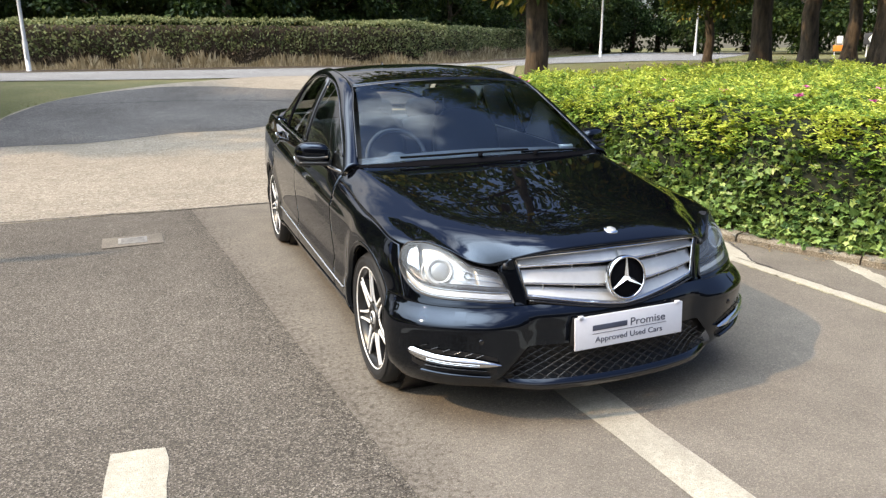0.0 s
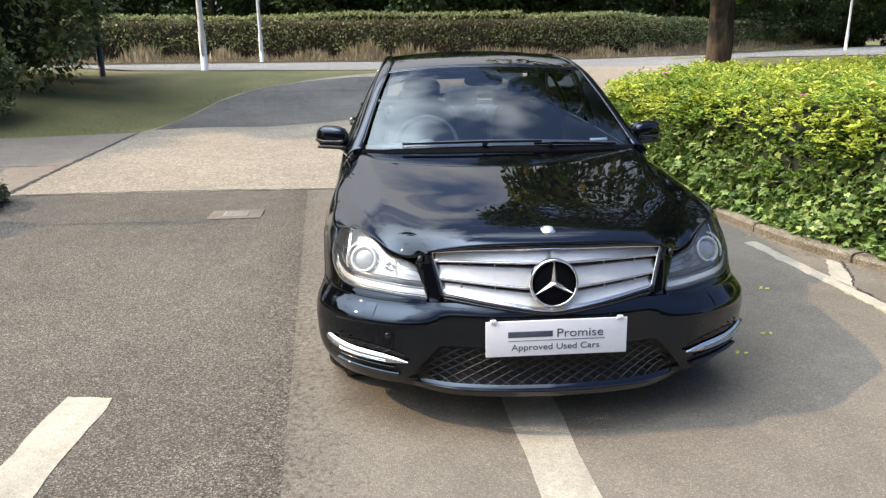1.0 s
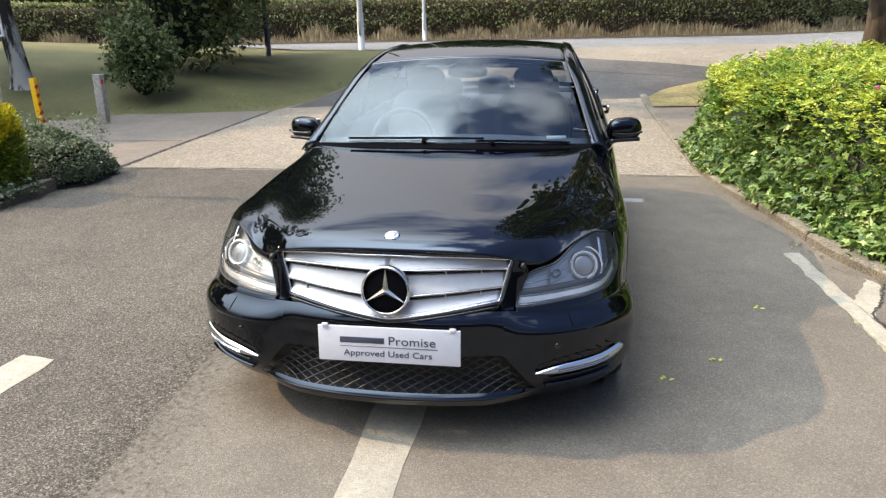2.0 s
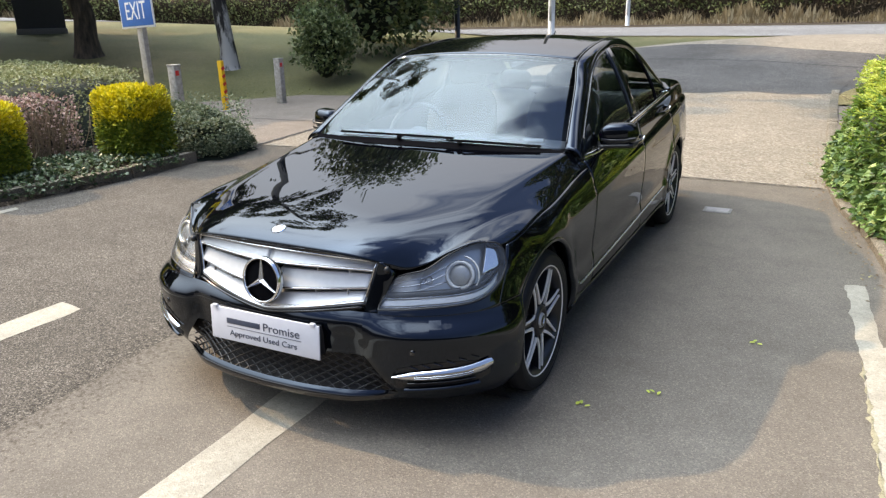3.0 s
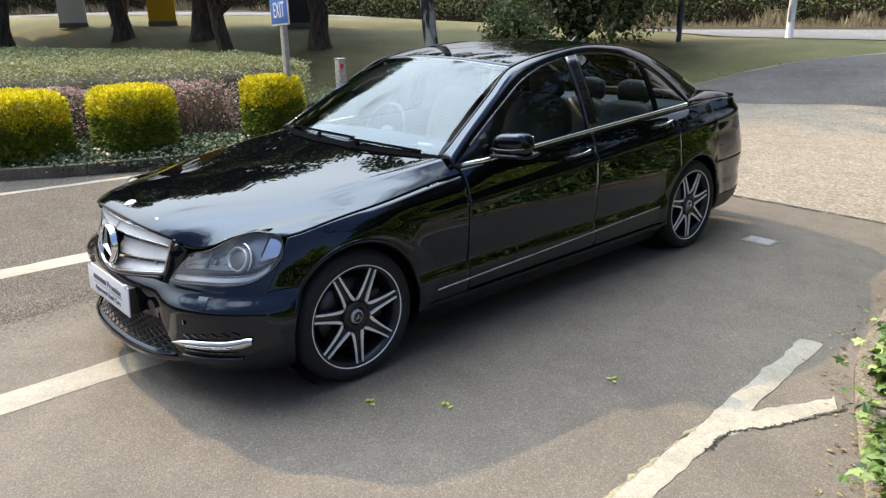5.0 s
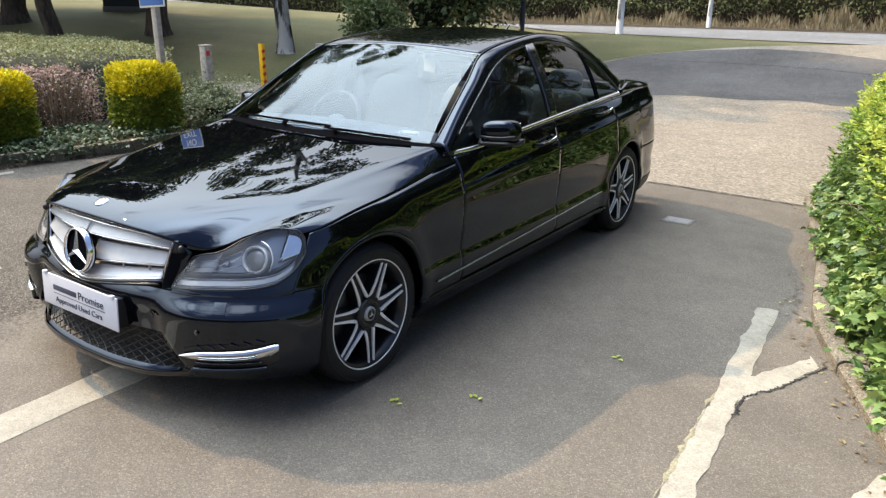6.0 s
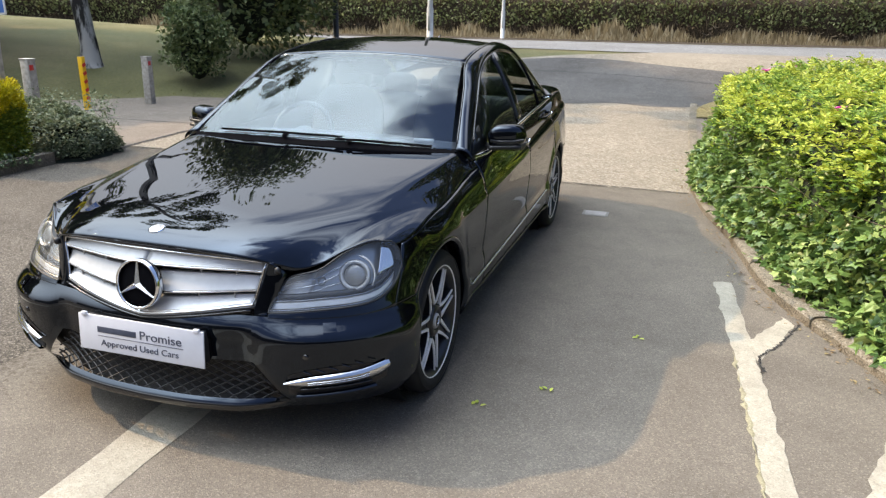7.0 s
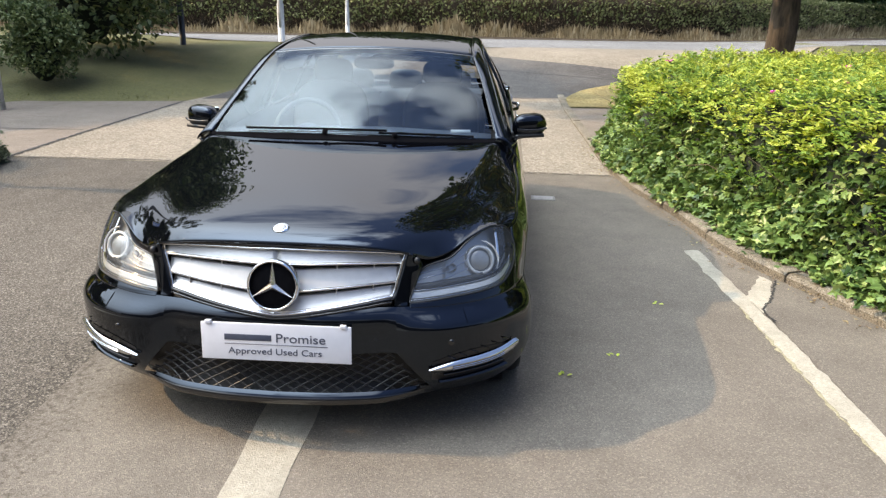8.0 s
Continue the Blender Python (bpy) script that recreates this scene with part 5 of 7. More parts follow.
both("grille_cheek", grille_cheek, M_PAINT, bumper, solid=0.003)
both("buffer", lambda sg: Build().ellipsoid((0.478 * sg, -0.612, 0.676), (0.012, 0.012, 0.014), 8, 12), M_BLACK, car, "small black rubber bonnet buffer")
part("grille_frame", grille_ring(0.006, 0.004, 0.009), M_GLOSSBLACK, grille, "gloss black surround")
part("grille_trim", grille_ring(-0.004, -0.001, 0.0042), M_CHROME, grille, "thin chrome inner edge")
part("grille_sill", Build().grid(np.array([[(float(grille_side(x, 0.54)), float(grille_y(abs(x), 0.5)) - 0.006 + 0.012 * t, float(GR_LOW(abs(x))) - 0.008 - 0.018 * t) for t in (0, 0.3, 0.7, 1)] for x in np.linspace(-0.44, 0.44, 41)])), M_GLOSSBLACK, grille, solid=0.006)


def slat(sg, f0, f1, x_in, x_out=0.436):
    """A broad louvre, from the badge to the side; f0, f1: its share of the height."""
    rows = []
    for x in np.linspace(x_in, x_out, 22):
        lo, hi = float(GR_LOW(x)), float(GR_TOP(x))
        z0, z1 = lo + (hi - lo) * f0, lo + (hi - lo) * f1
        xx = float(grille_side(x, (z0 + z1) / 2))
        rows.append([(xx, float(grille_y(x, z0, 0.034)), z0 - 0.004), (xx, float(grille_y(x, z0, 0.006)), z0), (xx, float(grille_y(x, z0, 0.003)), z0 + 0.008),
                     (xx, float(grille_y(x, z1, 0.016)), z1 - 0.012), (xx, float(grille_y(x, z1, 0.018)), z1 - 0.004), (xx, float(grille_y(x, z1, 0.036)), z1)])
    return Build().grid(flip(np.array(rows), sg))


def slat_edge(sg, f0, x_in, radius=0.0042, deep=0.004):
    pts = []
    for x in np.linspace(x_in, 0.436, 22):
        lo, hi = float(GR_LOW(x)), float(GR_TOP(x))
        z0 = lo + (hi - lo) * f0
        pts.append((float(grille_side(x, z0)), float(grille_y(x, z0, deep)), z0 + 0.002))
    return Build().tube(flip(np.array(pts), sg), radius, 6)


for f0, f1, x_in in ((0.03, 0.26, 0.0), (0.335, 0.665, 0.05), (0.745, 0.985, 0.0)):
    both("louvre", lambda sg: slat(sg, f0, f1, x_in), M_SATIN, grille, "broad satin silver louvre", solid=0.003, split=40)
    both("louvre_groove", lambda sg: slat_edge(sg, f0 + 0.042, max(x_in, 0.08), 0.0016, 0.0042), M_MATT, grille, "dark groove above the chrome edge")
    both("louvre_edge", lambda sg: slat_edge(sg, f0, x_in), M_CHROME, grille, "bright chrome lower edge")

# short struts stand in the gaps
for f0, f1 in ((0.22, 0.36), (0.63, 0.77)):
    for x in (0.205, 0.33):
        zm = float(GR_LOW(x)) + (float(GR_TOP(x)) - float(GR_LOW(x))) * (f0 + f1) / 2
        both("strut", lambda sg: Build().box((x * sg, float(grille_y(x, zm, 0.022)), zm), (0.0035, 0.012, 0.03), 0.001), M_SATIN, grille)

emblem = thing("emblem", (0, -0.748, 0.611))
emblem.parent = car
emblem.rotation_euler = (radians(-8), 0, 0)
part("emblem_disc", Build().lathe([(0.0, 0.0), (0.002, 0.05), (0.010, 0.082), (0.03, 0.084)], (0, 0, 0), "y", 40), M_MATT, emblem, "plain black disc")
part("emblem_ring", Build().lathe([(0.012, 0.079), (-0.004, 0.080), (-0.008, 0.084), (-0.004, 0.089), (0.02, 0.090)], (0, 0, 0), "y", 48), M_CHROME, emblem, "chrome ring")


def three_arms():
    b = Build()
    for k in range(3):
        a = radians(90 + 120 * k)
        d, n = np.array((math.cos(a), 0, math.sin(a))), np.array((-math.sin(a), 0, math.cos(a)))
        tip, base = d * 0.080, d * -0.004
        w = 0.012
        mid0, mid1 = base + np.array((0, -0.016, 0)), tip + np.array((0, -0.005, 0))
        b.add([base + n * w, base - n * w, tip + n * 0.002, tip - n * 0.002, mid0, mid1], [(0, 2, 5, 4), (1, 4, 5, 3)])
    return b


part("emblem_arms", three_arms(), M_BRIGHT, emblem, "plain three-armed chrome shape", flat=True)

# showroom plate
plate = part("show_plate", Build().box((0, 0, 0), (0.525, 0.006, 0.135), 0.0025), M_PLATE, car, "white plastic show plate with grey lettering")
plate.location, plate.rotation_euler = (0.010, -0.775, 0.412), (radians(-4), 0, radians(0.8))
part("plate_backing", Build().box((0, 0.030, 0), (0.50, 0.055, 0.12), 0.006), M_BLACK, plate)
for words, size, x, z in (("Promise", 0.046, 0.086, 0.016), ("Approved Used Cars", 0.033, -0.004, -0.034)):
    me = text_mesh(words, size)
    me.transform(Matrix.Translation((x, -0.0042, z)) @ Matrix.Rotation(radians(90), 4, "X") @ Matrix.Diagonal((1.16, 1.0, 1, 1)))
    part("lettering", me, M_INK, plate)
part("lettering_bar", Build().box((-0.098, -0.004, 0.016), (0.165, 0.002, 0.022), 0.0006), M_INK, plate, "plain grey bar")
part("plate_rule", Build().box((0, -0.004, -0.008), (0.36, 0.0016, 0.0016)), M_INK, plate)
for x in (-0.235, 0.235):
    part("plate_clip", Build().box((x, -0.002, 0.068), (0.022, 0.012, 0.014), 0.003), M_PLATE, plate)


# wheels
def wheel(name, x, y, sg, turned):
    w = thing(name, (x, y, 0.300))
    w.parent = car
    w.rotation_euler = (0, 0, 0 if sg > 0 else math.pi)
    prof = [(-0.20, 0.235), (-0.212, 0.262), (-0.205, 0.292), (-0.18, 0.304), (-0.105, 0.3065), (-0.03, 0.304), (-0.008, 0.294), (0.004, 0.275), (0.004, 0.252), (-0.004, 0.237)]
    tyre = part("tyre", Build().lathe(prof, (0, 0, 0), "x", 72), M_RUBBER, w)
    for r in (0.262, 0.284):
        part("tyre_rib", Build().lathe([(0.0025, r - 0.003), (0.006, r), (0.0025, r + 0.003)], (0, 0, 0), "x", 72), M_RUBBER, w)
    for a in (-0.06, -0.105, -0.15):
        part("tread_groove", Build().lathe([(a - 0.006, 0.3068), (a, 0.3072), (a + 0.006, 0.3068)], (0, 0, 0), "x", 72), M_BLACK, w)
    rim = part("rim", Build().lathe([(-0.19, 0.225), (-0.10, 0.205), (-0.045, 0.208), (-0.012, 0.222), (-0.006, 0.232), (-0.003, 0.238), (-0.02, 0.240)], (0, 0, 0), "x", 72), M_DARKALLOY, w, "black alloy rim with machined faces")
    part("rim_lip", Build().lathe([(-0.010, 0.2335), (-0.002, 0.2345), (-0.001, 0.2385), (-0.006, 0.241)], (0, 0, 0), "x", 72), M_ALLOY, w, "bright machined lip")
    part("brake_disc", Build().lathe([(-0.09, 0.05), (-0.085, 0.06), (-0.085, 0.158), (-0.105, 0.16)], (0, 0, 0), "x", 48), M_DISC, w)
    part("brake_caliper", Build().box((-0.075, 0.125, 0.02), (0.06, 0.06, 0.14), 0.012), M_BLACK, w)
    part("hub", Build().lathe([(-0.06, 0.072), (-0.018, 0.066), (-0.012, 0.058), (-0.014, 0.04), (-0.03, 0.036)], (0, 0, 0), "x", 40), M_DARKALLOY, w)
    part("centre_cap", Build().lathe([(-0.02, 0.034), (-0.012, 0.032), (-0.008, 0.026), (-0.008, 0.0)], (0, 0, 0), "x", 32), M_SATIN, w, "silver centre cap")
    part("cap_face", Build().lathe([(-0.0085, 0.024), (-0.006, 0.022), (-0.006, 0.0)], (0, 0, 0), "x", 28), M_GLOSSBLACK, w)
    caps = Build()
    for k in range(3):
        a = radians(90 + 120 * k)
        caps.tube([(-0.005, 0, 0), (-0.005, 0.02 * math.cos(a), 0.02 * math.sin(a))], [0.0035, 0.0012], 5)
    part("cap_arms", caps, M_CHROME, w)
    for k in range(7):
        a0 = radians(turned + 360 / 7 * k)

        def at(r, a, x):
            return (x, r * math.cos(a), r * math.sin(a))
        beam = Build()
        rows = []
        for r, da, xx in ((0.05, 25.5, -0.028), (0.078, 24.5, -0.022), (0.095, 18.0, -0.018), (0.12, 12.2, -0.016), (0.16, 7.6, -0.014), (0.20, 5.6, -0.014), (0.232, 4.6, -0.014)):
            d = radians(da)
            rows.append([at(r, a0 - d, xx - 0.05), at(r, a0 - d, xx), at(r, a0 - d * 0.5, xx - 0.012), at(r, a0 + d * 0.5, xx - 0.012), at(r, a0 + d, xx), at(r, a0 + d, xx - 0.05)])
        beam.grid(np.array(rows))
        sp = part("spoke", beam, M_DARKALLOY, w, split=35)
        for e in (1, -1):
            face = Build()
            rows = []
            for r, da, wide, xx in ((0.076, 25.2, 0.010, -0.0205), (0.086, 22.8, 0.016, -0.0175), (0.10, 17.4, 0.0145, -0.0155), (0.13, 11.2, 0.0115, -0.013), (0.17, 7.4, 0.0095, -0.0115), (0.205, 5.7, 0.0085, -0.011), (0.2345, 4.8, 0.008, -0.011)):
                c0, c1 = radians(da) * e, (radians(da) - wide / r) * e
                rows.append([at(r, a0 + c0, xx - 0.006), at(r, a0 + c0 * 0.985, xx), at(r, a0 + c1, xx), at(r, a0 + c1, xx - 0.008)])
            face.grid(np.array(rows))
            part("spoke_face", face, M_ALLOY, w, "bright machined spoke edge", split=30)
    for k in range(5):
        a = radians(72 * k + 30)
        part("wheel_bolt", Build().lathe([(-0.022, 0.0075), (-0.014, 0.007), (-0.013, 0.0)], (0, 0.052 * math.cos(a), 0.052 * math.sin(a)), "x", 10), M_SATIN, w)
    return w


for y in (0.0, 2.76):
    for sg in (1, -1):
        wheel("wheel", 0.866 * sg, y, sg, 270 if sg > 0 else 92)


# door mirrors
def mirror_shape(sg):
    rows = []
    for t in np.linspace(0, 1, 16):
        x = 0.815 + 0.185 * t
        k = math.sqrt(max(0.0, 1 - (2 * abs(t - 0.48)) ** 3.2)) ** 0.9
        ring = []
        for q in np.linspace(0, 2 * math.pi, 28, endpoint=False):
            cy, cz = math.cos(q), math.sin(q)
            cy, cz = math.copysign(abs(cy) ** 0.6, cy), math.copysign(abs(cz) ** 0.55, cz)
            ring.append((x, 0.92 + 0.05 * t + (0.065 - 0.01 * t) * cy * k * (1.0 if cy > 0 else 1.15), 0.945 + 0.008 * t + 0.062 * cz * k))
        rows.append(ring)
    return Build().grid(flip(np.array(rows), sg), closed_v=True)


for sg in (1, -1):
    mir = part("door_mirror", mirror_shape(sg), M_PAINT, car, "black door mirror with indicator strip")
    part("indicator", Build().tube(flip([(0.840, 0.847, 0.935), (0.885, 0.848, 0.933), (0.95, 0.866, 0.934), (0.994, 0.92, 0.938)], sg), 0.0065, 8), M_MESH, mir, "smoked indicator strip")
    part("lower_shell", Build().grid(flip(np.array([[(0.83 + 0.155 * t, 0.92 + 0.05 * t + 0.07 * c, 0.888 + 0.004 * t + 0.012 * (c * c)) for c in np.linspace(-1, 1, 9)] for t in np.linspace(0, 1, 9)]), sg)), M_BLACK, mir, solid=0.016)
    part("mirror_foot", Build().tube(flip([(0.79, 0.90, 0.885), (0.83, 0.91, 0.893), (0.87, 0.925, 0.90)], sg), [0.03, 0.022, 0.02], 10), M_BLACK, mir)
    part("mirror_glass", Build().box((0.905 * sg, 1.005, 0.945), (0.14, 0.006, 0.095), 0.002), M_CHROME, mir, "silvered mirror glass")
    part("sail_panel", Build().grid(flip(np.array([[(0.808 - 0.045 * v, 0.64 + 0.24 * u, 0.870 + 0.018 * u + 0.115 * v * u) for v in np.linspace(0, 1, 4)] for u in np.linspace(0, 1, 5)]), sg)), M_BLACK, car, solid=0.01)
    for y0, z0 in ((1.395, 0.815), (2.24, 0.885)):
        x = float(shell(s_at(y0 + 0.1), z0)[0])
        hnd = part("door_handle", Build().tube(flip([(x - 0.004, y0, z0 - 0.004), (x + 0.026, y0 + 0.02, z0), (x + 0.036, y0 + 0.10, z0 + 0.010), (x + 0.030, y0 + 0.18, z0 + 0.020), (x - 0.004, y0 + 0.205, z0 + 0.022)], sg), [0.010, 0.013, 0.013, 0.013, 0.010], 10), M_PAINT, car)
        part("handle_strip", Build().tube(flip([(x + 0.036, y0 + 0.025, z0 + 0.008), (x + 0.046, y0 + 0.10, z0 + 0.016), (x + 0.038, y0 + 0.178, z0 + 0.027)], sg), 0.004, 6), M_CHROME, hnd, "chrome strip on the handle")
        part("handle_cup", Build().ellipsoid(tuple(flip((x - 0.002, y0 + 0.09, z0 + 0.004), sg)), (0.004, 0.05, 0.024), 8, 16), M_BLACK, car)

# wipers and aerial
for pts, pivot in (([(-0.52, 0.542, 0.950), (-0.30, 0.492, 0.959), (-0.10, 0.470, 0.964), (0.20, 0.474, 0.963)], (-0.10, 0.458, 0.950)), ([(0.16, 0.472, 0.951), (0.38, 0.504, 0.946), (0.62, 0.575, 0.930)], (0.24, 0.466, 0.942))):
    line = curve3(pts, 16)
    wp = part("wiper", Build().tube(line, [0.003] * 16, 6), M_MATT, car)
    part("blade", Build().sweep([(x, y + 0.010, z + 0.004) for x, y, z in line], [(-0.003, -0.007), (0.003, -0.007), (0.002, 0.003), (-0.002, 0.003)]), M_MATT, wp)
    part("pivot_cap", Build().lathe([(0, 0.013), (0.010, 0.012), (0.014, 0.006), (0.015, 0.0)], pivot, "z", 16), M_MATT, wp)
    part("arm", Build().tube([pivot, (pivot[0] + 0.02, pivot[1] + 0.008, pivot[2] + 0.016), tuple(line[9])], [0.006, 0.005, 0.004], 6), M_MATT, wp)
part("aerial", Build().tube([(0, 2.44, 1.345), (0, 2.50, 1.375), (0, 2.545, 1.405)], [0.018, 0.010, 0.004], 8), M_GLOSSBLACK, car)
part("permit_sticker", Build().box((-0.545, 1.268, 1.268), (0.03, 0.004, 0.014)), M_WHITE, car, "small white sticker on the glass")
part("tax_card", Build().box((0.55, 0.665, 0.945), (0.10, 0.004, 0.02), turn=Euler((radians(-50), 0, radians(8))).to_matrix()), M_WHITE, car, "white card on the dashboard")

# cabin
cabin = thing("cabin", (0, 0, 0))
cabin.parent = car
part("dashboard", Build().grid(ruled(lambda u: np.stack([0.70 * u, 0.62 + 0.1 * u**2, 0.88 + 0 * u], axis=-1), lambda u: np.stack([0.70 * u, 1.02 + 0.03 * u**2, 0.83 + 0.05 * (1 - u**2)], axis=-1), 21, 8, (0, 0, 0.035))), M_CABIN, cabin, solid=0.03)
part("dash_front", Build().box((0, 1.06, 0.68), (1.38, 0.06, 0.30), 0.02), M_CABIN, cabin)
part("cabin_floor", Build().box((0, 1.9, 0.30), (1.45, 2.6, 0.05)), M_BLACK, cabin)
part("parcel_shelf", Build().box((0, 2.93, 0.93), (1.2, 0.42, 0.03), 0.01), M_CABIN, cabin)
part("roof_lining", Build().grid(ruled(lambda u: WS_TOP(u) * np.array((0.97, 1, 1)) + np.array((0, 0.06, -0.03)), lambda u: ROOF_REAR(u) * np.array((0.97, 1, 1)) + np.array((0, -0.04, -0.03)), 15, 11, (0, 0, 0.05))), M_WHITE, cabin, "pale grey roof lining")
both("door_card", lambda sg: Build().grid(flip(np.array([[(float(shell(s_at(y), 0.6)[0]) - 0.07, y, z) for z in np.linspace(0.3, float(BELT(y)) - 0.02, 6)] for y in np.linspace(0.7, 2.7, 24)]), sg)), M_CABIN, cabin, solid=0.02)


def seat(x, y, rear=False):
    s = thing("seat", (x, y, 0.0))
    s.parent = car
    part("cushion", Build().ellipsoid((0, -0.05, 0.50), (0.26, 0.27, 0.10), 10, 20, 0.6), M_SEAT, s)
    back = Build().ellipsoid((0, 0, 0), (0.25, 0.08, 0.33), 14, 20, 0.6)
    b = part("backrest", back, M_SEAT, s)
    b.location, b.rotation_euler = (0, 0.24, 0.66 if rear else 0.78), (radians(-18), 0, 0)
    h = part("headrest", Build().ellipsoid((0, 0, 0), (0.13, 0.05, 0.085), 10, 18, 0.65), M_SEAT, s)
    h.location = (0, 0.37, 1.03 if rear else 1.15)
    for d in (-0.05, 0.05):
        part("headrest_bar", Build().tube([(d, 0.33, 0.92 if rear else 1.04), (d, 0.36, 0.98 if rear else 1.10)], 0.006, 8), M_CHROME, s)


for x in (-0.36, 0.36):
    seat(x, 1.45)
for x in (-0.38, 0.0, 0.38):
    seat(x, 2.35, True)
wheel_s = thing("steering_wheel", (-0.36, 1.10, 0.86))
wheel_s.parent = car
wheel_s.rotation_euler = (radians(65), 0, 0)
part("wheel_rim", Build().tube([(0.185 * math.cos(a), 0.185 * math.sin(a), 0) for a in np.linspace(0, 2 * math.pi, 40)], 0.015, 8, caps=False), M_SEAT, wheel_s)
part("wheel_boss", Build().ellipsoid((0, -0.01, -0.02), (0.08, 0.065, 0.035), 8, 16), M_CABIN, wheel_s)
for a in (180, 0, 270):
    part("wheel_spoke", Build().tube([(0, 0, -0.02), (0.18 * math.cos(radians(a)), 0.18 * math.sin(radians(a)), 0)], 0.014, 6), M_SATIN, wheel_s)
part("interior_mirror", Build().ellipsoid((0.0, 1.30, 1.235), (0.12, 0.02, 0.035), 8, 18, 0.6), M_BLACK, cabin)
both("sun_visor", lambda sg: Build().box((0.28 * sg, 1.36, 1.285), (0.36, 0.14, 0.02), 0.008), M_CABIN, cabin)

# ---- planting ----
def offset_line(line, n):
    """Points along a line with the way in, to its left."""
    p = curve3(line, n)
    d = np.gradient(p, axis=0)
    d /= np.linalg.norm(d, axis=1)[:, None]
    return p, np.stack([-d[:, 1], d[:, 0]], axis=1)


def wobble(x, y, scale, seed=0.0):
    return np.array([noise.noise(Vector((a * scale, b * scale, seed))) for a, b in zip(np.ravel(x), np.ravel(y))])


HEDGE_LINE = [(9.5, 8.6), (7.5, 8.2), (5.5, 7.6), (4.0, 7.2), (2.9, 6.8), (2.25, 6.4), (2.0, 5.7), (1.99, 4.8), (2.09, 3.85), (2.27, 2.95), (2.43, 2.1), (2.66, 1.3), (3.02, 0.38), (3.42, -0.42), (4.25, -1.3), (5.6, -2.1), (8.2, -3.0)]


def rose_hedge():
    """Broad informal hedge: roses above, ivy spilling over the kerb below."""
    hedge = thing("hedge", (0, 0, 0), "broad rambling hedge of lime-green roses over dark ivy", "hedge")
    r = np.random.default_rng(11)
    p, inward = offset_line(HEDGE_LINE, 500)
    top = 1.08
    # outline of the mass
    t = np.linspace(0, 1, 14)
    k = np.arange(0, 500, 5)
    depth = 0.10 + 0.42 * t**2.2
    lump = wobble(p[k, 0], p[k, 1], 2.2)
    rows = []
    for i, kk in enumerate(k):
        rows.append([(*(p[kk] + inward[kk] * (d + 0.06 * lump[i])), 0.05 + 0.86 * top * h) for d, h in zip(depth, np.sin(t * math.pi / 2))])
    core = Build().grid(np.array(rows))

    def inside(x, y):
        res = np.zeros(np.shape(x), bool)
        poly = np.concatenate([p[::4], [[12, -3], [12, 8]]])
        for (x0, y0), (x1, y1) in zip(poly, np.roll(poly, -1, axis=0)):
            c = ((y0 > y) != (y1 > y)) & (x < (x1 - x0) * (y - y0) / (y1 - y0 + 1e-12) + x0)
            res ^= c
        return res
    # no branches: a hull whose dark colour paints the hedge's inner shade
    part("inner_mass", core, M_INNERSHADE, hedge, "solid core, inner shade put into its dark colour")
    # inner leaf layer; the dark leaf colour paints in the shade there
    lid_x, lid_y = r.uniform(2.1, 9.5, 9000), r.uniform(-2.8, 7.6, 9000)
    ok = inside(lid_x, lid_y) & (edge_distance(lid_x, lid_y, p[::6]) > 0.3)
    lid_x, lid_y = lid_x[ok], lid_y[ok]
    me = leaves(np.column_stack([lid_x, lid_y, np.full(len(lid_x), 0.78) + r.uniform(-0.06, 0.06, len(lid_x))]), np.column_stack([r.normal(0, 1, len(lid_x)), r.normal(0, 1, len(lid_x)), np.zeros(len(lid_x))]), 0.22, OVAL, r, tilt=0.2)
    part("under_leaves", me, M_DARKLEAF, hedge, "inner leaves, their shade put into a dark leaf colour")

    def top_height(x, y):
        d = edge_distance(x, y, p[::4])
        return top - 0.33 * np.exp(-d / 0.22) + 0.13 * wobble(x, y, 1.5) + 0.12 * wobble(x, y, 4.2, 3.0) + 0.02 * np.clip(x - 4, 0, 5)

    # roses on top: sprays of leaflets
    n = 12500
    x, y = r.uniform(2.1, 9.0, n * 3), r.uniform(-2.7, 7.5, n * 3)
    ok = inside(x, y)
    near = np.exp(-edge_distance(x, y, p[::4]) / 1.6)
    ok &= r.uniform(0, 1, len(x)) < 0.35 + 0.65 * near
    x, y = x[ok], y[ok]
    z = top_height(x, y) - np.abs(r.normal(0, 0.05, len(x)))
    sprays = np.column_stack([x, y, z])
    ways = np.column_stack([r.normal(0, 1, len(x)), r.normal(0, 1, len(x)), r.uniform(0.1, 0.9, len(x))])
    # roses down the face
    m = 10500
    kk = r.integers(0, 500, m)
    zz = r.uniform(0.40, 0.98, m)
    dd = 0.06 + 0.42 * (zz / top) ** 2.2 + 0.19 * wobble(p[kk, 0], p[kk, 1] + zz, 2.1) - 0.02 + r.uniform(-0.03, 0.10, m)
    face = np.column_stack([p[kk] + inward[kk] * dd[:, None], zz])
    face_way = np.column_stack([-inward[kk] + r.normal(0, 0.5, (m, 2)), r.uniform(-0.3, 0.7, m)])
    sparse = wobble(p[kk, 0] + 3 * zz, p[kk, 1], 1.9, 12.0) - 1.2 * (zz - 0.72)
    keep = ((zz > 0.58) & (sparse < 0.12)) | (r.uniform(0, 1, m) < 0.22)
    face, face_way = face[keep], face_way[keep]

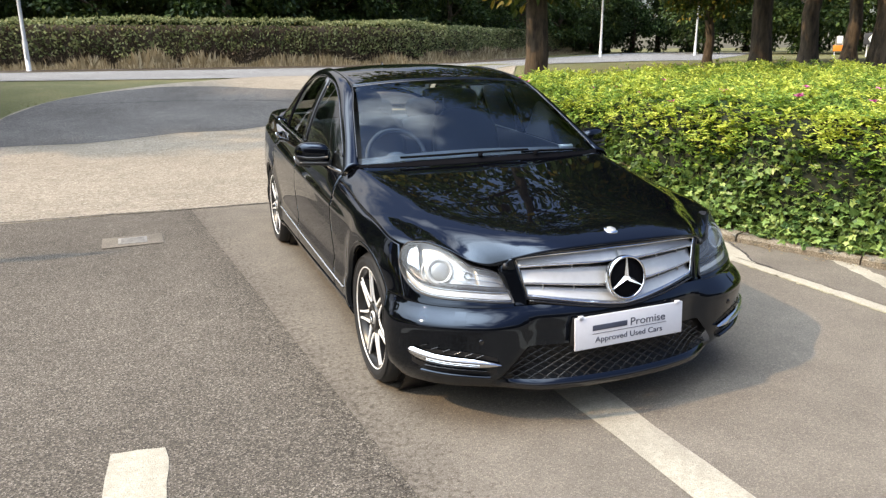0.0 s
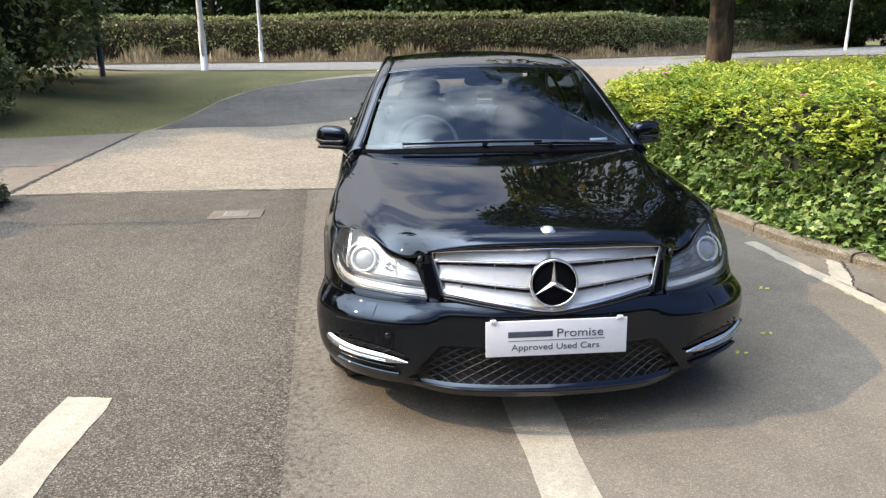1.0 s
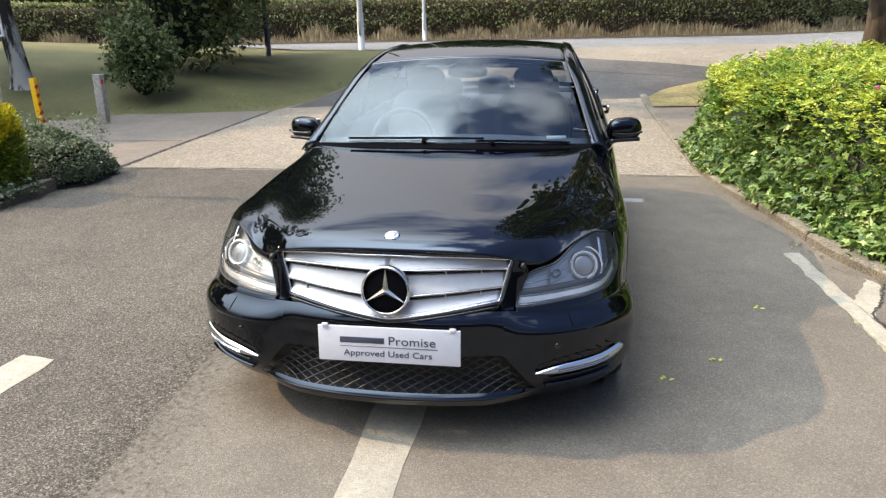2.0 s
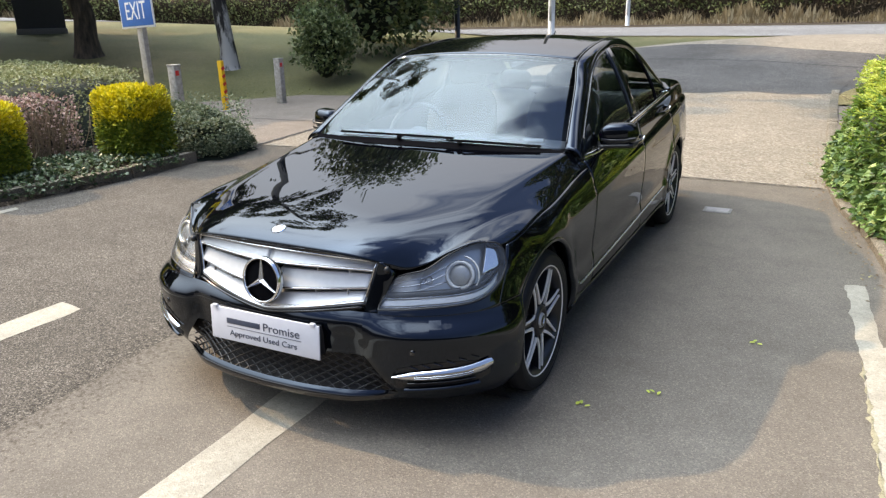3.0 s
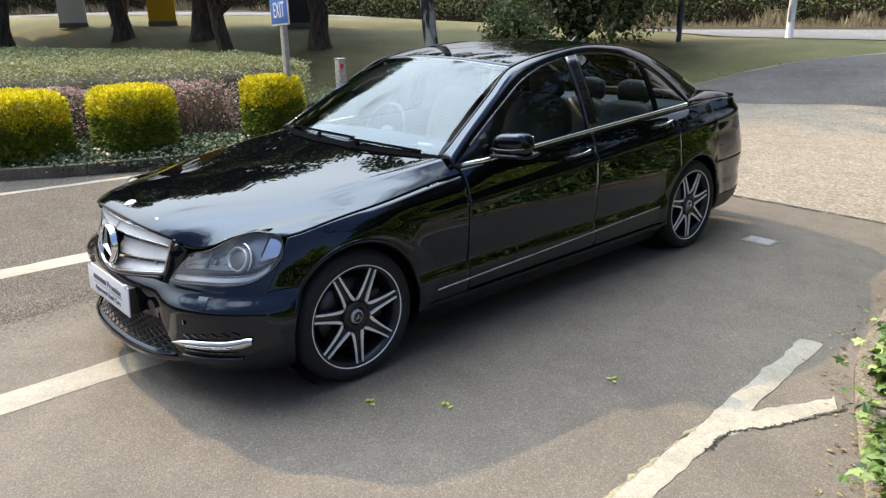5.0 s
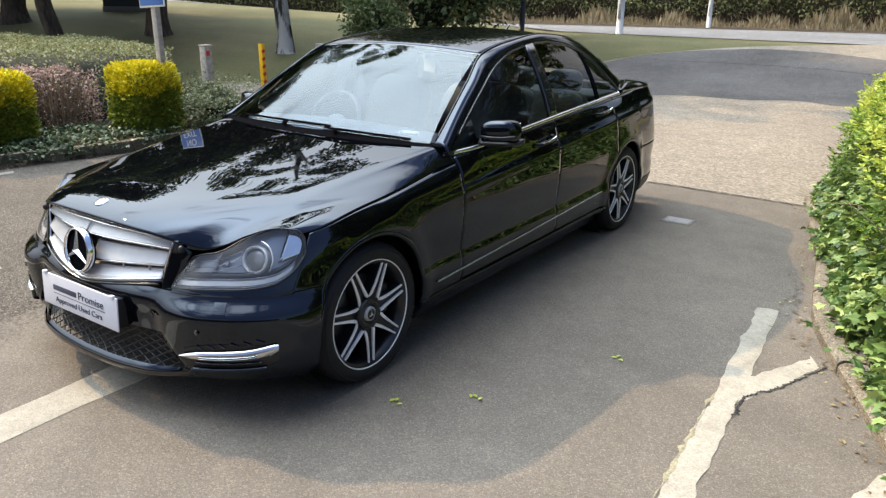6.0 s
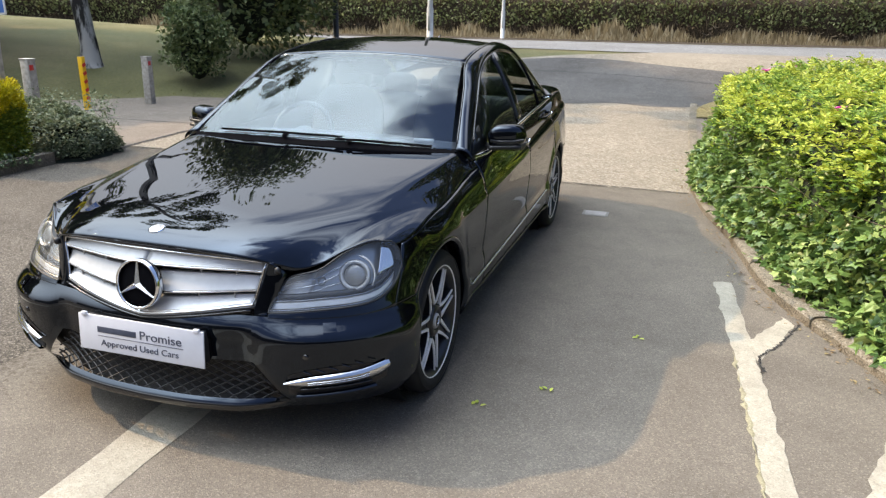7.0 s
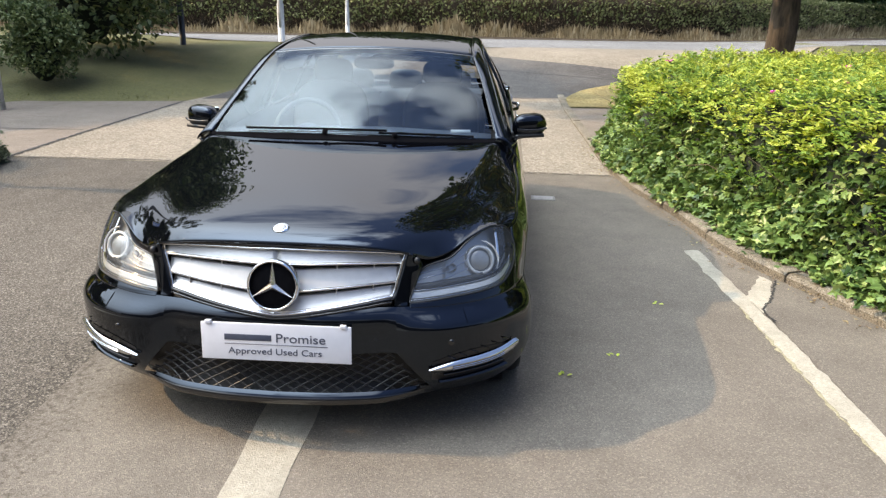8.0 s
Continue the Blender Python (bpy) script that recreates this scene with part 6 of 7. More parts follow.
    def leaflets(c, w, size):
        w = w / np.linalg.norm(w, axis=1)[:, None]
        side = np.cross(w, (0, 0, 1.0))
        side /= np.linalg.norm(side, axis=1)[:, None] + 1e-9
        cs, ds = [], []
        for f in (0.35, 0.65, 0.95):
            for e in (1, -1):
                cs.append(c + w * size * 2.0 * f + side * 0.004 * e)
                ds.append(side * e + w * 0.6)
        cs.append(c + w * size * 2.2)
        ds.append(w)
        return np.concatenate(cs), np.concatenate(ds)
    patch = wobble(sprays[:, 0], sprays[:, 1], 2.6, 6.0) + 0.5 * wobble(sprays[:, 0], sprays[:, 1], 7.0, 1.0) + r.normal(0, 0.12, len(sprays)) > 0.06
    sprays[patch, 2] += 0.03
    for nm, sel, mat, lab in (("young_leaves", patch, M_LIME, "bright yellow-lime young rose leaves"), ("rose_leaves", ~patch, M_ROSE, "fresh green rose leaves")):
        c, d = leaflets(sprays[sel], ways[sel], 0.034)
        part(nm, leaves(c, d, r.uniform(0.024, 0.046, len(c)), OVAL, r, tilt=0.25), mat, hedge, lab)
    # face: lime mostly near the top, elsewhere a darker green than M_ROSE
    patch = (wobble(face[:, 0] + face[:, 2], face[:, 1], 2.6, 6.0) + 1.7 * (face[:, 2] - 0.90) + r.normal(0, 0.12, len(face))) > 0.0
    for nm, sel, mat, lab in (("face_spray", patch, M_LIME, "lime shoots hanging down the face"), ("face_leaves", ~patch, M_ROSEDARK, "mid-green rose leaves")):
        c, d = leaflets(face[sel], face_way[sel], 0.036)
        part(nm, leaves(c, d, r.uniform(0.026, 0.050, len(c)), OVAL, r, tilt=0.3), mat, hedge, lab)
    # ivy
    m = 36000
    kk = r.integers(60, 500, m)
    zz = 0.72 * r.uniform(0, 1, m) ** 1.25 + 0.02
    dd = -0.07 + 0.16 * np.sin(zz / 0.72 * 1.5) + 0.28 * (zz / top) ** 2.2 + 0.08 * wobble(p[kk, 0], p[kk, 1] + zz, 2.6, 5.0) + r.uniform(-0.02, 0.10, m)
    dd -= 0.05 * np.clip(0.16 - zz, 0, 1) / 0.16 * (0.4 + wobble(p[kk, 0], p[kk, 1], 4.0, 9.0))
    iv = np.column_stack([p[kk] + inward[kk] * dd[:, None], zz + 0.05])
    way = np.column_stack([-inward[kk] + r.normal(0, 0.4, (m, 2)), np.full(m, -0.6)])
    part("ivy_leaves", leaves(iv, way, 0.028 + 0.056 * r.uniform(0, 1, m) ** 1.6, LOBED, r, up=(0, 0, 1), tilt=0.75), M_IVY, hedge, "glossy lobed ivy leaves")
    # runners on the kerb
    m = 900
    kk = r.integers(150, 470, m)
    iv = np.column_stack([p[kk] - inward[kk] * np.abs(r.normal(0.10, 0.07, m))[:, None], r.uniform(0.09, 0.15, m)])
    iv = iv[wobble(iv[:, 0], iv[:, 1], 2.3, 2.0) > -0.05]
    part("ivy_fringe", leaves(iv, np.column_stack([r.normal(0, 1, (len(iv), 2)), np.zeros(len(iv))]), r.uniform(0.03, 0.06, len(iv)), LOBED, r, tilt=0.3), M_IVY, hedge)["kind"] = "stuff"
    # bare stems
    stems = Build()
    for i in range(420):
        kk = r.integers(0, 500)
        b = np.array([*(p[kk] + inward[kk] * r.uniform(0.15, 0.5)), r.uniform(0.25, 0.6)])
        w = np.array([*(-inward[kk] * 0.5 + r.normal(0, 0.5, 2)), r.uniform(0.1, 0.9)])
        w /= np.linalg.norm(w)
        L = r.uniform(0.2, 0.45)
        stems.tube([b, b + w * L * 0.5 + r.normal(0, 0.02, 3), b + w * L], [0.004, 0.003, 0.0015], 4, caps=False)
    part("bare_wood", stems, M_TWIG, hedge, "thin bare brown stems")["kind"] = "stuff"
    # blooms
    for i in range(26):
        kk = r.integers(200, 480)
        q = p[kk] + inward[kk] * r.uniform(0.25, 1.9)
        zt = float(top_height(np.array([q[0]]), np.array([q[1]]))[0]) + 0.03
        c = np.tile((q[0], q[1], zt), (9, 1)) + r.normal(0, 0.004, (9, 3))
        a = np.linspace(0, 2 * math.pi, 9)
        me = leaves(c, np.column_stack([np.cos(a), np.sin(a), np.full(9, 0.45)]), 0.05, OVAL, r, tilt=0.15)
        part("bloom", me, M_PINK, hedge, "pink rose bloom")
    return hedge


rose_hedge()


def clipped_bush(name, x, y, rx, ry, height, n, label, seed):
    """Clipped shrub: gold where the shoots catch the sun on top, green below."""
    r = np.random.default_rng(seed)
    ob = thing(name, (x, y, 0.08), label, "shrub", "golden bushes")
    part("inner_mass", Build().ellipsoid((0, 0, height * 0.5), (rx * 0.76, ry * 0.76, height * 0.42), 12, 18, 0.5), M_PRIVETLOW, ob)
    v = r.normal(0, 1, (n, 3))
    v[:, 2] = np.maximum(v[:, 2], -0.9 * np.abs(v[:, 2]))
    v /= ((np.abs(v) ** 6).sum(axis=1) ** (1 / 6))[:, None]
    q = np.column_stack([v[:, 0] * rx, v[:, 1] * ry, height * 0.5 + v[:, 2] * height * 0.5])
    nrm = q - np.array((0, 0, height * 0.45))
    nrm /= np.linalg.norm(nrm, axis=1)[:, None]
    q = q * (1 + 0.05 * np.array([noise.noise(Vector(v) * 5 + Vector((seed, 0, 0))) for v in q])[:, None]) - nrm * r.uniform(-0.02, 0.07, n)[:, None]
    lim = height * (0.60 + 0.14 * np.array([noise.noise(Vector(v) * 4) for v in q])) + r.normal(0, 0.03, n)
    for nm, sel, mat, lab in (("gold_leaves", q[:, 2] > lim, M_PRIVET, "bright yellow young leaves"), ("green_leaves", q[:, 2] <= lim, M_PRIVETLOW, "green older leaves")):
        part(nm, leaves(q[sel], nrm[sel] + (0, 0, 0.4), r.uniform(0.028, 0.050, sel.sum()), OVAL, r, tilt=0.5), mat, ob, lab)
    return ob


clipped_bush("golden_bush", -5.89, 0.10, 0.58, 0.48, 0.72, 22000, "rounded clipped golden privet bush, green at its foot", 21)
clipped_bush("golden_bush", -5.36, 1.22, 0.42, 0.38, 0.74, 19000, "squarish clipped golden privet bush with yellow top", 22)
clipped_bush("golden_bush", -4.90, 2.78, 0.31, 0.30, 0.77, 15000, "small clipped golden privet bush by the exit sign", 23)


def shrub_mass(name, outline, height, n, size, material, label, seed, core=M_INNERSHADE, shape=OVAL, lumps=0.07, category="shrub", lift=0.08, edge=0.25):
    """Low planting over an area, its top uneven, its sides rounded down."""
    r = np.random.default_rng(seed)
    poly = np.array(outline, float)
    ob = thing(name, (0, 0, 0), label, category)
    lo, hi = poly.min(axis=0), poly.max(axis=0)
    x, y = r.uniform(lo[0], hi[0], n * 2), r.uniform(lo[1], hi[1], n * 2)
    res = np.zeros(len(x), bool)
    for (x0, y0), (x1, y1) in zip(poly, np.roll(poly, -1, axis=0)):
        res ^= ((y0 > y) != (y1 > y)) & (x < (x1 - x0) * (y - y0) / (y1 - y0 + 1e-12) + x0)
    x, y = x[res], y[res]
    d = edge_distance(x, y, np.concatenate([poly, poly[:1]]))
    h = height * (1 - np.exp(-d / edge)) ** 0.6 + lumps * wobble(x, y, 2.2, seed) + lumps * 0.6 * wobble(x, y, 6, seed)
    z = np.maximum(h, 0.02) * np.where(d < 0.2, r.uniform(0.1, 1, len(x)), 1) - np.abs(r.normal(0, 0.03, len(x))) + lift
    # leaves down the flanks
    ring = np.concatenate([poly, poly[:1]])
    run = np.concatenate([[0], np.cumsum(np.linalg.norm(np.diff(ring, axis=0), axis=1))])
    k = int(run[-1] * height * 2.2 / size**2 * 0.4)
    u = r.uniform(0, run[-1], k)
    side = np.column_stack([np.interp(u, run, ring[:, 0]), np.interp(u, run, ring[:, 1])])
    side += (poly.mean(axis=0) - side) / np.linalg.norm(poly.mean(axis=0) - side, axis=1)[:, None] * r.uniform(0.0, 0.16, k)[:, None]
    x, y = np.concatenate([x, side[:, 0]]), np.concatenate([y, side[:, 1]])
    z = np.concatenate([z, lift + r.uniform(0.0, 0.96, k) * height])
    part("leaves", leaves(np.column_stack([x, y, z]), np.column_stack([r.normal(0, 1, (len(x), 2)), r.uniform(0, 0.8, len(x))]), r.uniform(size * 0.7, size * 1.3, len(x)), shape, r, tilt=0.5), material, ob)
    gx, gy = np.meshgrid(np.linspace(lo[0], hi[0], 36), np.linspace(lo[1], hi[1], 36), indexing="ij")
    inn = np.zeros(gx.shape, bool)
    for (x0, y0), (x1, y1) in zip(poly, np.roll(poly, -1, axis=0)):
        inn ^= ((y0 > gy) != (y1 > gy)) & (gx < (x1 - x0) * (gy - y0) / (y1 - y0 + 1e-12) + x0)
    gd = edge_distance(gx, gy, np.concatenate([poly, poly[:1]])) * inn
    gz = lift + (height * (1 - np.exp(-np.clip(gd - 0.12, 0, 9) / edge)) ** 0.6) * 0.86 - 0.05
    gz[~inn] = lift - 0.15
    # solid core; its default dark colour paints in the inner shade
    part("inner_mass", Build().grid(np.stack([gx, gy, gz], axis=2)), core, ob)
    return ob


def bronze_twigs():
    """Bare stems hanging out of the bronze shrub's near end."""
    r = np.random.default_rng(38)
    ob = thing("dry_stems", (0, 0, 0), "thin dry purple-brown stems under the bronze shrub", "stems", "", "stuff")
    b = Build()
    for i in range(260):
        x, y = -5.62 + r.normal(0, 0.16), 2.05 + r.normal(0, 0.22)
        top = np.array((x + r.normal(0, 0.12), y + r.normal(0, 0.12), r.uniform(0.5, 0.8)))
        b.tube([(x, y, 0.08), tuple((np.array((x, y, 0.08)) + top) / 2 + r.normal(0, 0.03, 3)), tuple(top)], [0.005, 0.004, 0.002], 4, caps=False)
    part("stems", b, M_TWIG, ob)


shrub_mass("clipped_hedge", [(-6.45, 1.8), (-6.05, 2.9), (-6.0, 3.6), (-6.7, 4.5), (-8.2, 5.0), (-9.5, 5.2), (-14, 4.4), (-20, 2.5), (-20, -2.5), (-9, -2.0), (-7.4, 0.0)], 0.86, 60000, 0.040, M_HEDGETOP, "wide low clipped grey-green hedge with flat top", 31, category="hedge", edge=0.10)
shrub_mass("bronze_shrub", [(-5.45, 2.0), (-5.55, 2.6), (-6.0, 2.9), (-6.5, 2.3), (-7.1, 1.0), (-7.7, -0.7), (-8.8, -2.3), (-7.7, -2.4), (-6.8, -1.0), (-6.3, 0.5), (-5.85, 1.4)], 0.70, 15000, 0.038, M_RUST, "purple-brown twiggy shrub between golden bushes", 32, M_SOIL, edge=0.12)
bronze_twigs()
shrub_mass("creeping_shrub", [(-4.52, 3.10), (-4.22, 3.4), (-4.32, 4.05), (-5.0, 4.45), (-6.0, 4.6), (-6.4, 4.1), (-5.8, 3.4), (-5.1, 3.2)], 0.56, 22000, 0.034, M_CREEPER, "low spreading evergreen shrub with small grey leaves", 33, edge=0.5)
shrub_mass("ground_ivy", [(-4.5, 1.2), (-4.4, 2.2), (-4.34, 2.9), (-5.2, 3.0), (-6.0, 2.0), (-6.6, 0.4), (-7.6, -1.8), (-8.6, -3.2), (-7.6, -3.3), (-6.5, -2.0), (-5.4, -0.5), (-4.92, 0.2)], 0.13, 26000, 0.036, M_GROUNDIVY, "dark ivy carpeting the island soil", 34, M_SOIL, LOBED, 0.03, "ground cover")


# ---- trees ----
def tree(name, x, y, trunk_r, height, crown_r, crown_from, seed, label, bark=None, leaf=None, lean=(0, 0), clumps=70, per=110, leaf_size=0.16):
    r = np.random.default_rng(seed)
    ob = thing(name, ground_point(x, y, -0.05), label, "tree")
    trunk = Build()
    top = np.array((lean[0] * height, lean[1] * height, height * 0.8))
    path = [np.array((0, 0, -0.1)), np.array((0, 0, 0.12)), np.array((0, 0, 0.45))]
    for t in np.linspace(0.12, 1, 8):
        path.append(np.array((0, 0, 0.2)) + top * t + np.array((*r.normal(0, trunk_r * 0.35, 2), 0)))
    rad = [trunk_r * 1.7, trunk_r * 1.3, trunk_r * 1.06] + list(np.linspace(trunk_r, trunk_r * 0.3, 8))
    trunk.tube(path, rad, 14)
    part("trunk", trunk, bark or M_BARK, ob)
    for i in range(9):
        t = 0.35 + 0.6 * i / 9
        s = top * t
        a = i * 2.4 + r.uniform(0, 0.6)
        reach = crown_r * r.uniform(0.55, 0.95) * (1.15 - 0.4 * t)
        e = np.array((*(s[:2] + reach * np.array((math.cos(a), math.sin(a)))), s[2] + reach * r.uniform(0.2, 0.6)))
        mid = (s + e) / 2 + np.array((0, 0, reach * 0.12))
        part("limb", Build().tube([s, mid, e], [trunk_r * 0.38, trunk_r * 0.22, trunk_r * 0.07], 7), bark or M_BARK, ob)
    mid_z, half = (crown_from + height) / 2, (height - crown_from) / 2
    pts, ways = [], []
    for i in range(clumps):
        v = r.normal(0, 1, 3)
        v *= r.uniform(0.45, 1) ** 0.5 / np.linalg.norm(v)
        c = np.array((v[0] * crown_r + top[0] * 0.7, v[1] * crown_r + top[1] * 0.7, mid_z + v[2] * half))
        size = crown_r * r.uniform(0.16, 0.30)
        q = r.normal(0, 1, (per, 3))
        q *= (r.uniform(0.2, 1, per) ** 0.4 / np.linalg.norm(q, axis=1))[:, None] * size
        q[:, 2] *= 0.6
        pts.append(c + q)
        ways.append(q + np.array((0, 0, -size * 0.4)))
    pts = np.concatenate(pts)
    part("crown", leaves(pts, np.concatenate(ways), r.uniform(leaf_size * 0.7, leaf_size * 1.3, len(pts)), OVAL, r, tilt=0.4), leaf or M_TREELEAF, ob)
    return ob


birch = tree("birch_tree", -10.6, 10.3, 0.17, 13.5, 2.1, 5.6, 41, "birch tree with patchy pale bark on the lawn", M_BIRCH, lean=(-0.05, 0.0))
broad = tree("lime_tree", 5.2, 9.6, 0.22, 11.5, 4.1, 2.7, 42, "broad tree with a dark straight trunk behind the hedge", leaf=M_LIMELEAF, clumps=125, per=170, leaf_size=0.2)
oak = tree("roadside_tree", -14.4, 9.5, 0.25, 7.6, 2.6, 2.8, 43, "dark leaning roadside tree with full crown", lean=(-0.06, 0.02), per=140, leaf_size=0.2)
copy_thing(oak, Matrix.Translation(ground_point(-13.0, 6.1, -0.05)) @ Matrix.Rotation(radians(40), 4, "Z") @ Matrix.Scale(0.72, 4))
shady = tree("lawn_tree", -19.0, 8.2, 0.29, 9.6, 3.3, 4.4, 44, "tall dark-trunked tree shading the lawn", lean=(0.03, 0.01), clumps=110, per=130, leaf_size=0.24)
# the last five copies are added trees that throw shade over the lawn
for x, y, a, k in ((-22.5, 7.0, 200, 0.95), (-23.0, 3.6, 300, 1.0), (-26.8, 8.4, 30, 0.95), (-25.4, 4.0, 170, 1.0), (-28, 0.5, 250, 1.0), (-20.5, 12.6, 100, 0.95), (-31.5, 5.0, 320, 1.05)):
    copy_thing(shady, Matrix.Translation(ground_point(x, y, -0.05)) @ Matrix.Rotation(radians(a), 4, "Z") @ Matrix.Scale(k, 4))
for x, y, a, k in ((14.1, 15.0, 70, 0.6), (13.7, 12.5, 160, 1.15), (20.6, 17.2, 250, 1.3), (13.3, 8.7, 20, 0.95), (26, 20, 10, 1.2), (34, 16, 130, 1.3)):
    copy_thing(broad, Matrix.Translation(ground_point(x, y, -0.05)) @ Matrix.Rotation(radians(a), 4, "Z") @ Matrix.Scale(k, 4))


def dense_bush(name, x, y, rx, ry, height, n, label, seed, leaf=None, size=0.11):
    """Evergreen thicket down to the ground, broken outline."""
    r = np.random.default_rng(seed)
    ob = thing(name, ground_point(x, y, -0.03), label, "bush")
    # dark core painted as the shade within the thicket
    part("inner_mass", Build().ellipsoid((0, 0, height * 0.45), (rx * 0.52, ry * 0.52, height * 0.42), 10, 16), M_INNERSHADE, ob)
    pts, ways = [], []
    for i in range(n // 60):
        v = r.normal(0, 1, 3)
        v /= np.linalg.norm(v)
        v[2] = abs(v[2]) if r.uniform() < 0.6 else v[2] * 0.8
        c = np.array((v[0] * rx, v[1] * ry, height * 0.5 + v[2] * height * 0.5)) * r.uniform(0.72, 1.02)
        q = r.normal(0, 1, (60, 3))
        q *= (r.uniform(0.2, 1, 60) ** 0.4 / np.linalg.norm(q, axis=1))[:, None] * 0.2 * (rx + height) / 2
        pts.append(c + q)
        ways.append(q)
    pts, ways = np.concatenate(pts), np.concatenate(ways)
    pts[:, 2] = np.maximum(pts[:, 2], 0.03)
    part("leaves", leaves(pts, ways, r.uniform(size * 0.6, size * 1.3, len(pts)), OVAL, r, tilt=0.5), leaf or M_DARKLEAF, ob)
    return ob


holly = dense_bush("evergreen_bush", -8.8, 13.7, 1.9, 2.0, 8.2, 25000, "large dark evergreen bush on the lawn", 51, M_BUSHLEAF, 0.16)
for x, y, k in ((-9.8, 17.0, 0.9),):
    copy_thing(holly, Matrix.Translation(ground_point(x, y, -0.03)) @ Matrix.Rotation(x, 4, "Z") @ Matrix.Scale(k, 4))
dense_bush("evergreen_bush", -7.85, 10.3, 0.6, 0.7, 1.65, 5200, "smaller leafy evergreen bush at the lawn edge", 52, M_BUSHLEAF, 0.085)

# the field hedge along the far side of the road
def field_hedge():
    r = np.random.default_rng(61)
    ob = thing("roadside_hedge", (0, 0, 0), "long clipped field hedge behind straw-coloured grass", "hedge", "", "stuff")
    p, away = offset_line([(-59, -18), (-50, 1), (-41, 17), (-30, 25.6), (-17, 29.6), (-6, 30.7), (2, 30.7), (8, 31.4), (11.5, 33.4), (16, 38.5), (24, 47.5), (34, 58.5), (42, 67)], 1200)
    m = 52000
    k = r.integers(0, 1200, m)
    v = r.uniform(0, 1, m)
    top = 1.95 + 0.18 * wobble(p[:, 0], p[:, 1], 0.25)[k] + 0.12 * wobble(p[:, 0], p[:, 1], 1.5)[k]
    z = v * top
    d = r.uniform(0, 0.3, m) + 0.25 * v + 0.18 * np.array([noise.noise(Vector((p[i, 0] * 0.9, p[i, 1] * 0.9, q * 1.4))) for i, q in zip(k, z)])
    on_top = r.uniform(0, 1, m) < 0.3
    z[on_top] = top[on_top] - np.abs(r.normal(0, 0.06, on_top.sum()))
    d[on_top] = r.uniform(0.2, 1.5, on_top.sum())
    base = ground_height(p[k, 0], p[k, 1])
    q = np.column_stack([p[k] + away[k] * d[:, None], z + base])
    low = v * top < 0.48 + 0.45 * wobble(p[:, 0], p[:, 1], 0.5, 8.0)[k]
    low &= ~on_top
    way = np.column_stack([-0.6 * away[k], np.full(m, 0.5)])
    size = r.uniform(0.10, 0.2, m)
    part("hedge_leaves", leaves(q[~low], way[~low], size[~low], OVAL, r, tilt=0.6), M_FIELDHEDGE, ob, "dull green hedge leaves")
    part("bare_twigs", leaves(q[low], way[low], size[low] * 1.5, BLADE4, r, tilt=0.7), M_TWIGLEAF, ob, "brown bare hedge bottom")
    wood_rows = np.array([[(*(a + n * dd), float(ground_height(*a)) + h) for dd, h in ((0.42, -0.1), (0.45, 1.4), (0.65, 1.75), (1.4, 1.75), (1.5, -0.1))] for a, n in zip(p[::10], away[::10])])
    part("hedge_wood", Build().grid(wood_rows), M_SOIL, ob)
    m = 30000
    k = r.integers(0, 1200, m)
    off = r.uniform(-0.2, 1.6, m)
    q = np.column_stack([p[k] - away[k] * off[:, None], ground_height(p[k, 0], p[k, 1])])
    hh = r.uniform(0.15, 0.9, m) * (0.25 + 1.5 * np.abs(wobble(p[:, 0], p[:, 1], 0.4, 4.0))[k]) * np.where(off > 0.9, 0.4, 1)
    part("dry_grass", leaves(q, np.tile((0, 0, 1.0), (m, 1)), hh, BLADE4, r, up=(0, -1, 0), tilt=0.22), M_DRYGRASS, ob, "straw-coloured tall grass")


BLADE4 = (BLADE[0] * np.array((1, 3.0, 1)), BLADE[1])
field_hedge()

# woodland behind
wood = tree("woodland_tree", -4.0, 39.0, 0.28, 12.5, 4.6, 0.5, 71, "dense dark woodland tree behind the hedge", leaf=M_DARKLEAF, clumps=110, per=90, leaf_size=0.34)
r = np.random.default_rng(72)
back, beyond = offset_line([(-70, -30), (-59, -8), (-50, 4), (-41, 18), (-30, 26.5), (-17, 30.5), (-6, 31.6), (2, 31.6), (8, 32.5), (14, 37), (30, 50), (60, 74)], 400)
for d, n in ((6, 34), (11, 32), (17, 28)):
    for i in range(n):
        k = int(399 * (i + r.uniform(-0.3, 0.3)) / n) % 400
        x, yy = back[k] + beyond[k] * (d + r.uniform(-1.5, 1.5))
        turn, size = r.uniform(0, 6.28), r.uniform(0.62, 0.95)
        if x > -33:
            copy_thing(wood, Matrix.Translation((x, yy, 0.8)) @ Matrix.Rotation(turn, 4, "Z") @ Matrix.Scale(size, 4))


for x, y in ((52, 46), (58, 38), (64, 30), (72, 22), (78, 12), (66, 44), (72, 70), (78, 62), (66, 78), (64, 82), (58, 88), (72, 84), (50, 80), (44, 76), (54, 74), (84, 54), (74, 76), (80, 30), (60, 52), (84, 0), (48, 54), (-82, 20), (-78, 32), (-84, 8), (-80, -6)):
    copy_thing(wood, Matrix.Translation((x, y, 0.8)) @ Matrix.Rotation(x, 4, "Z") @ Matrix.Scale(1.2, 4))


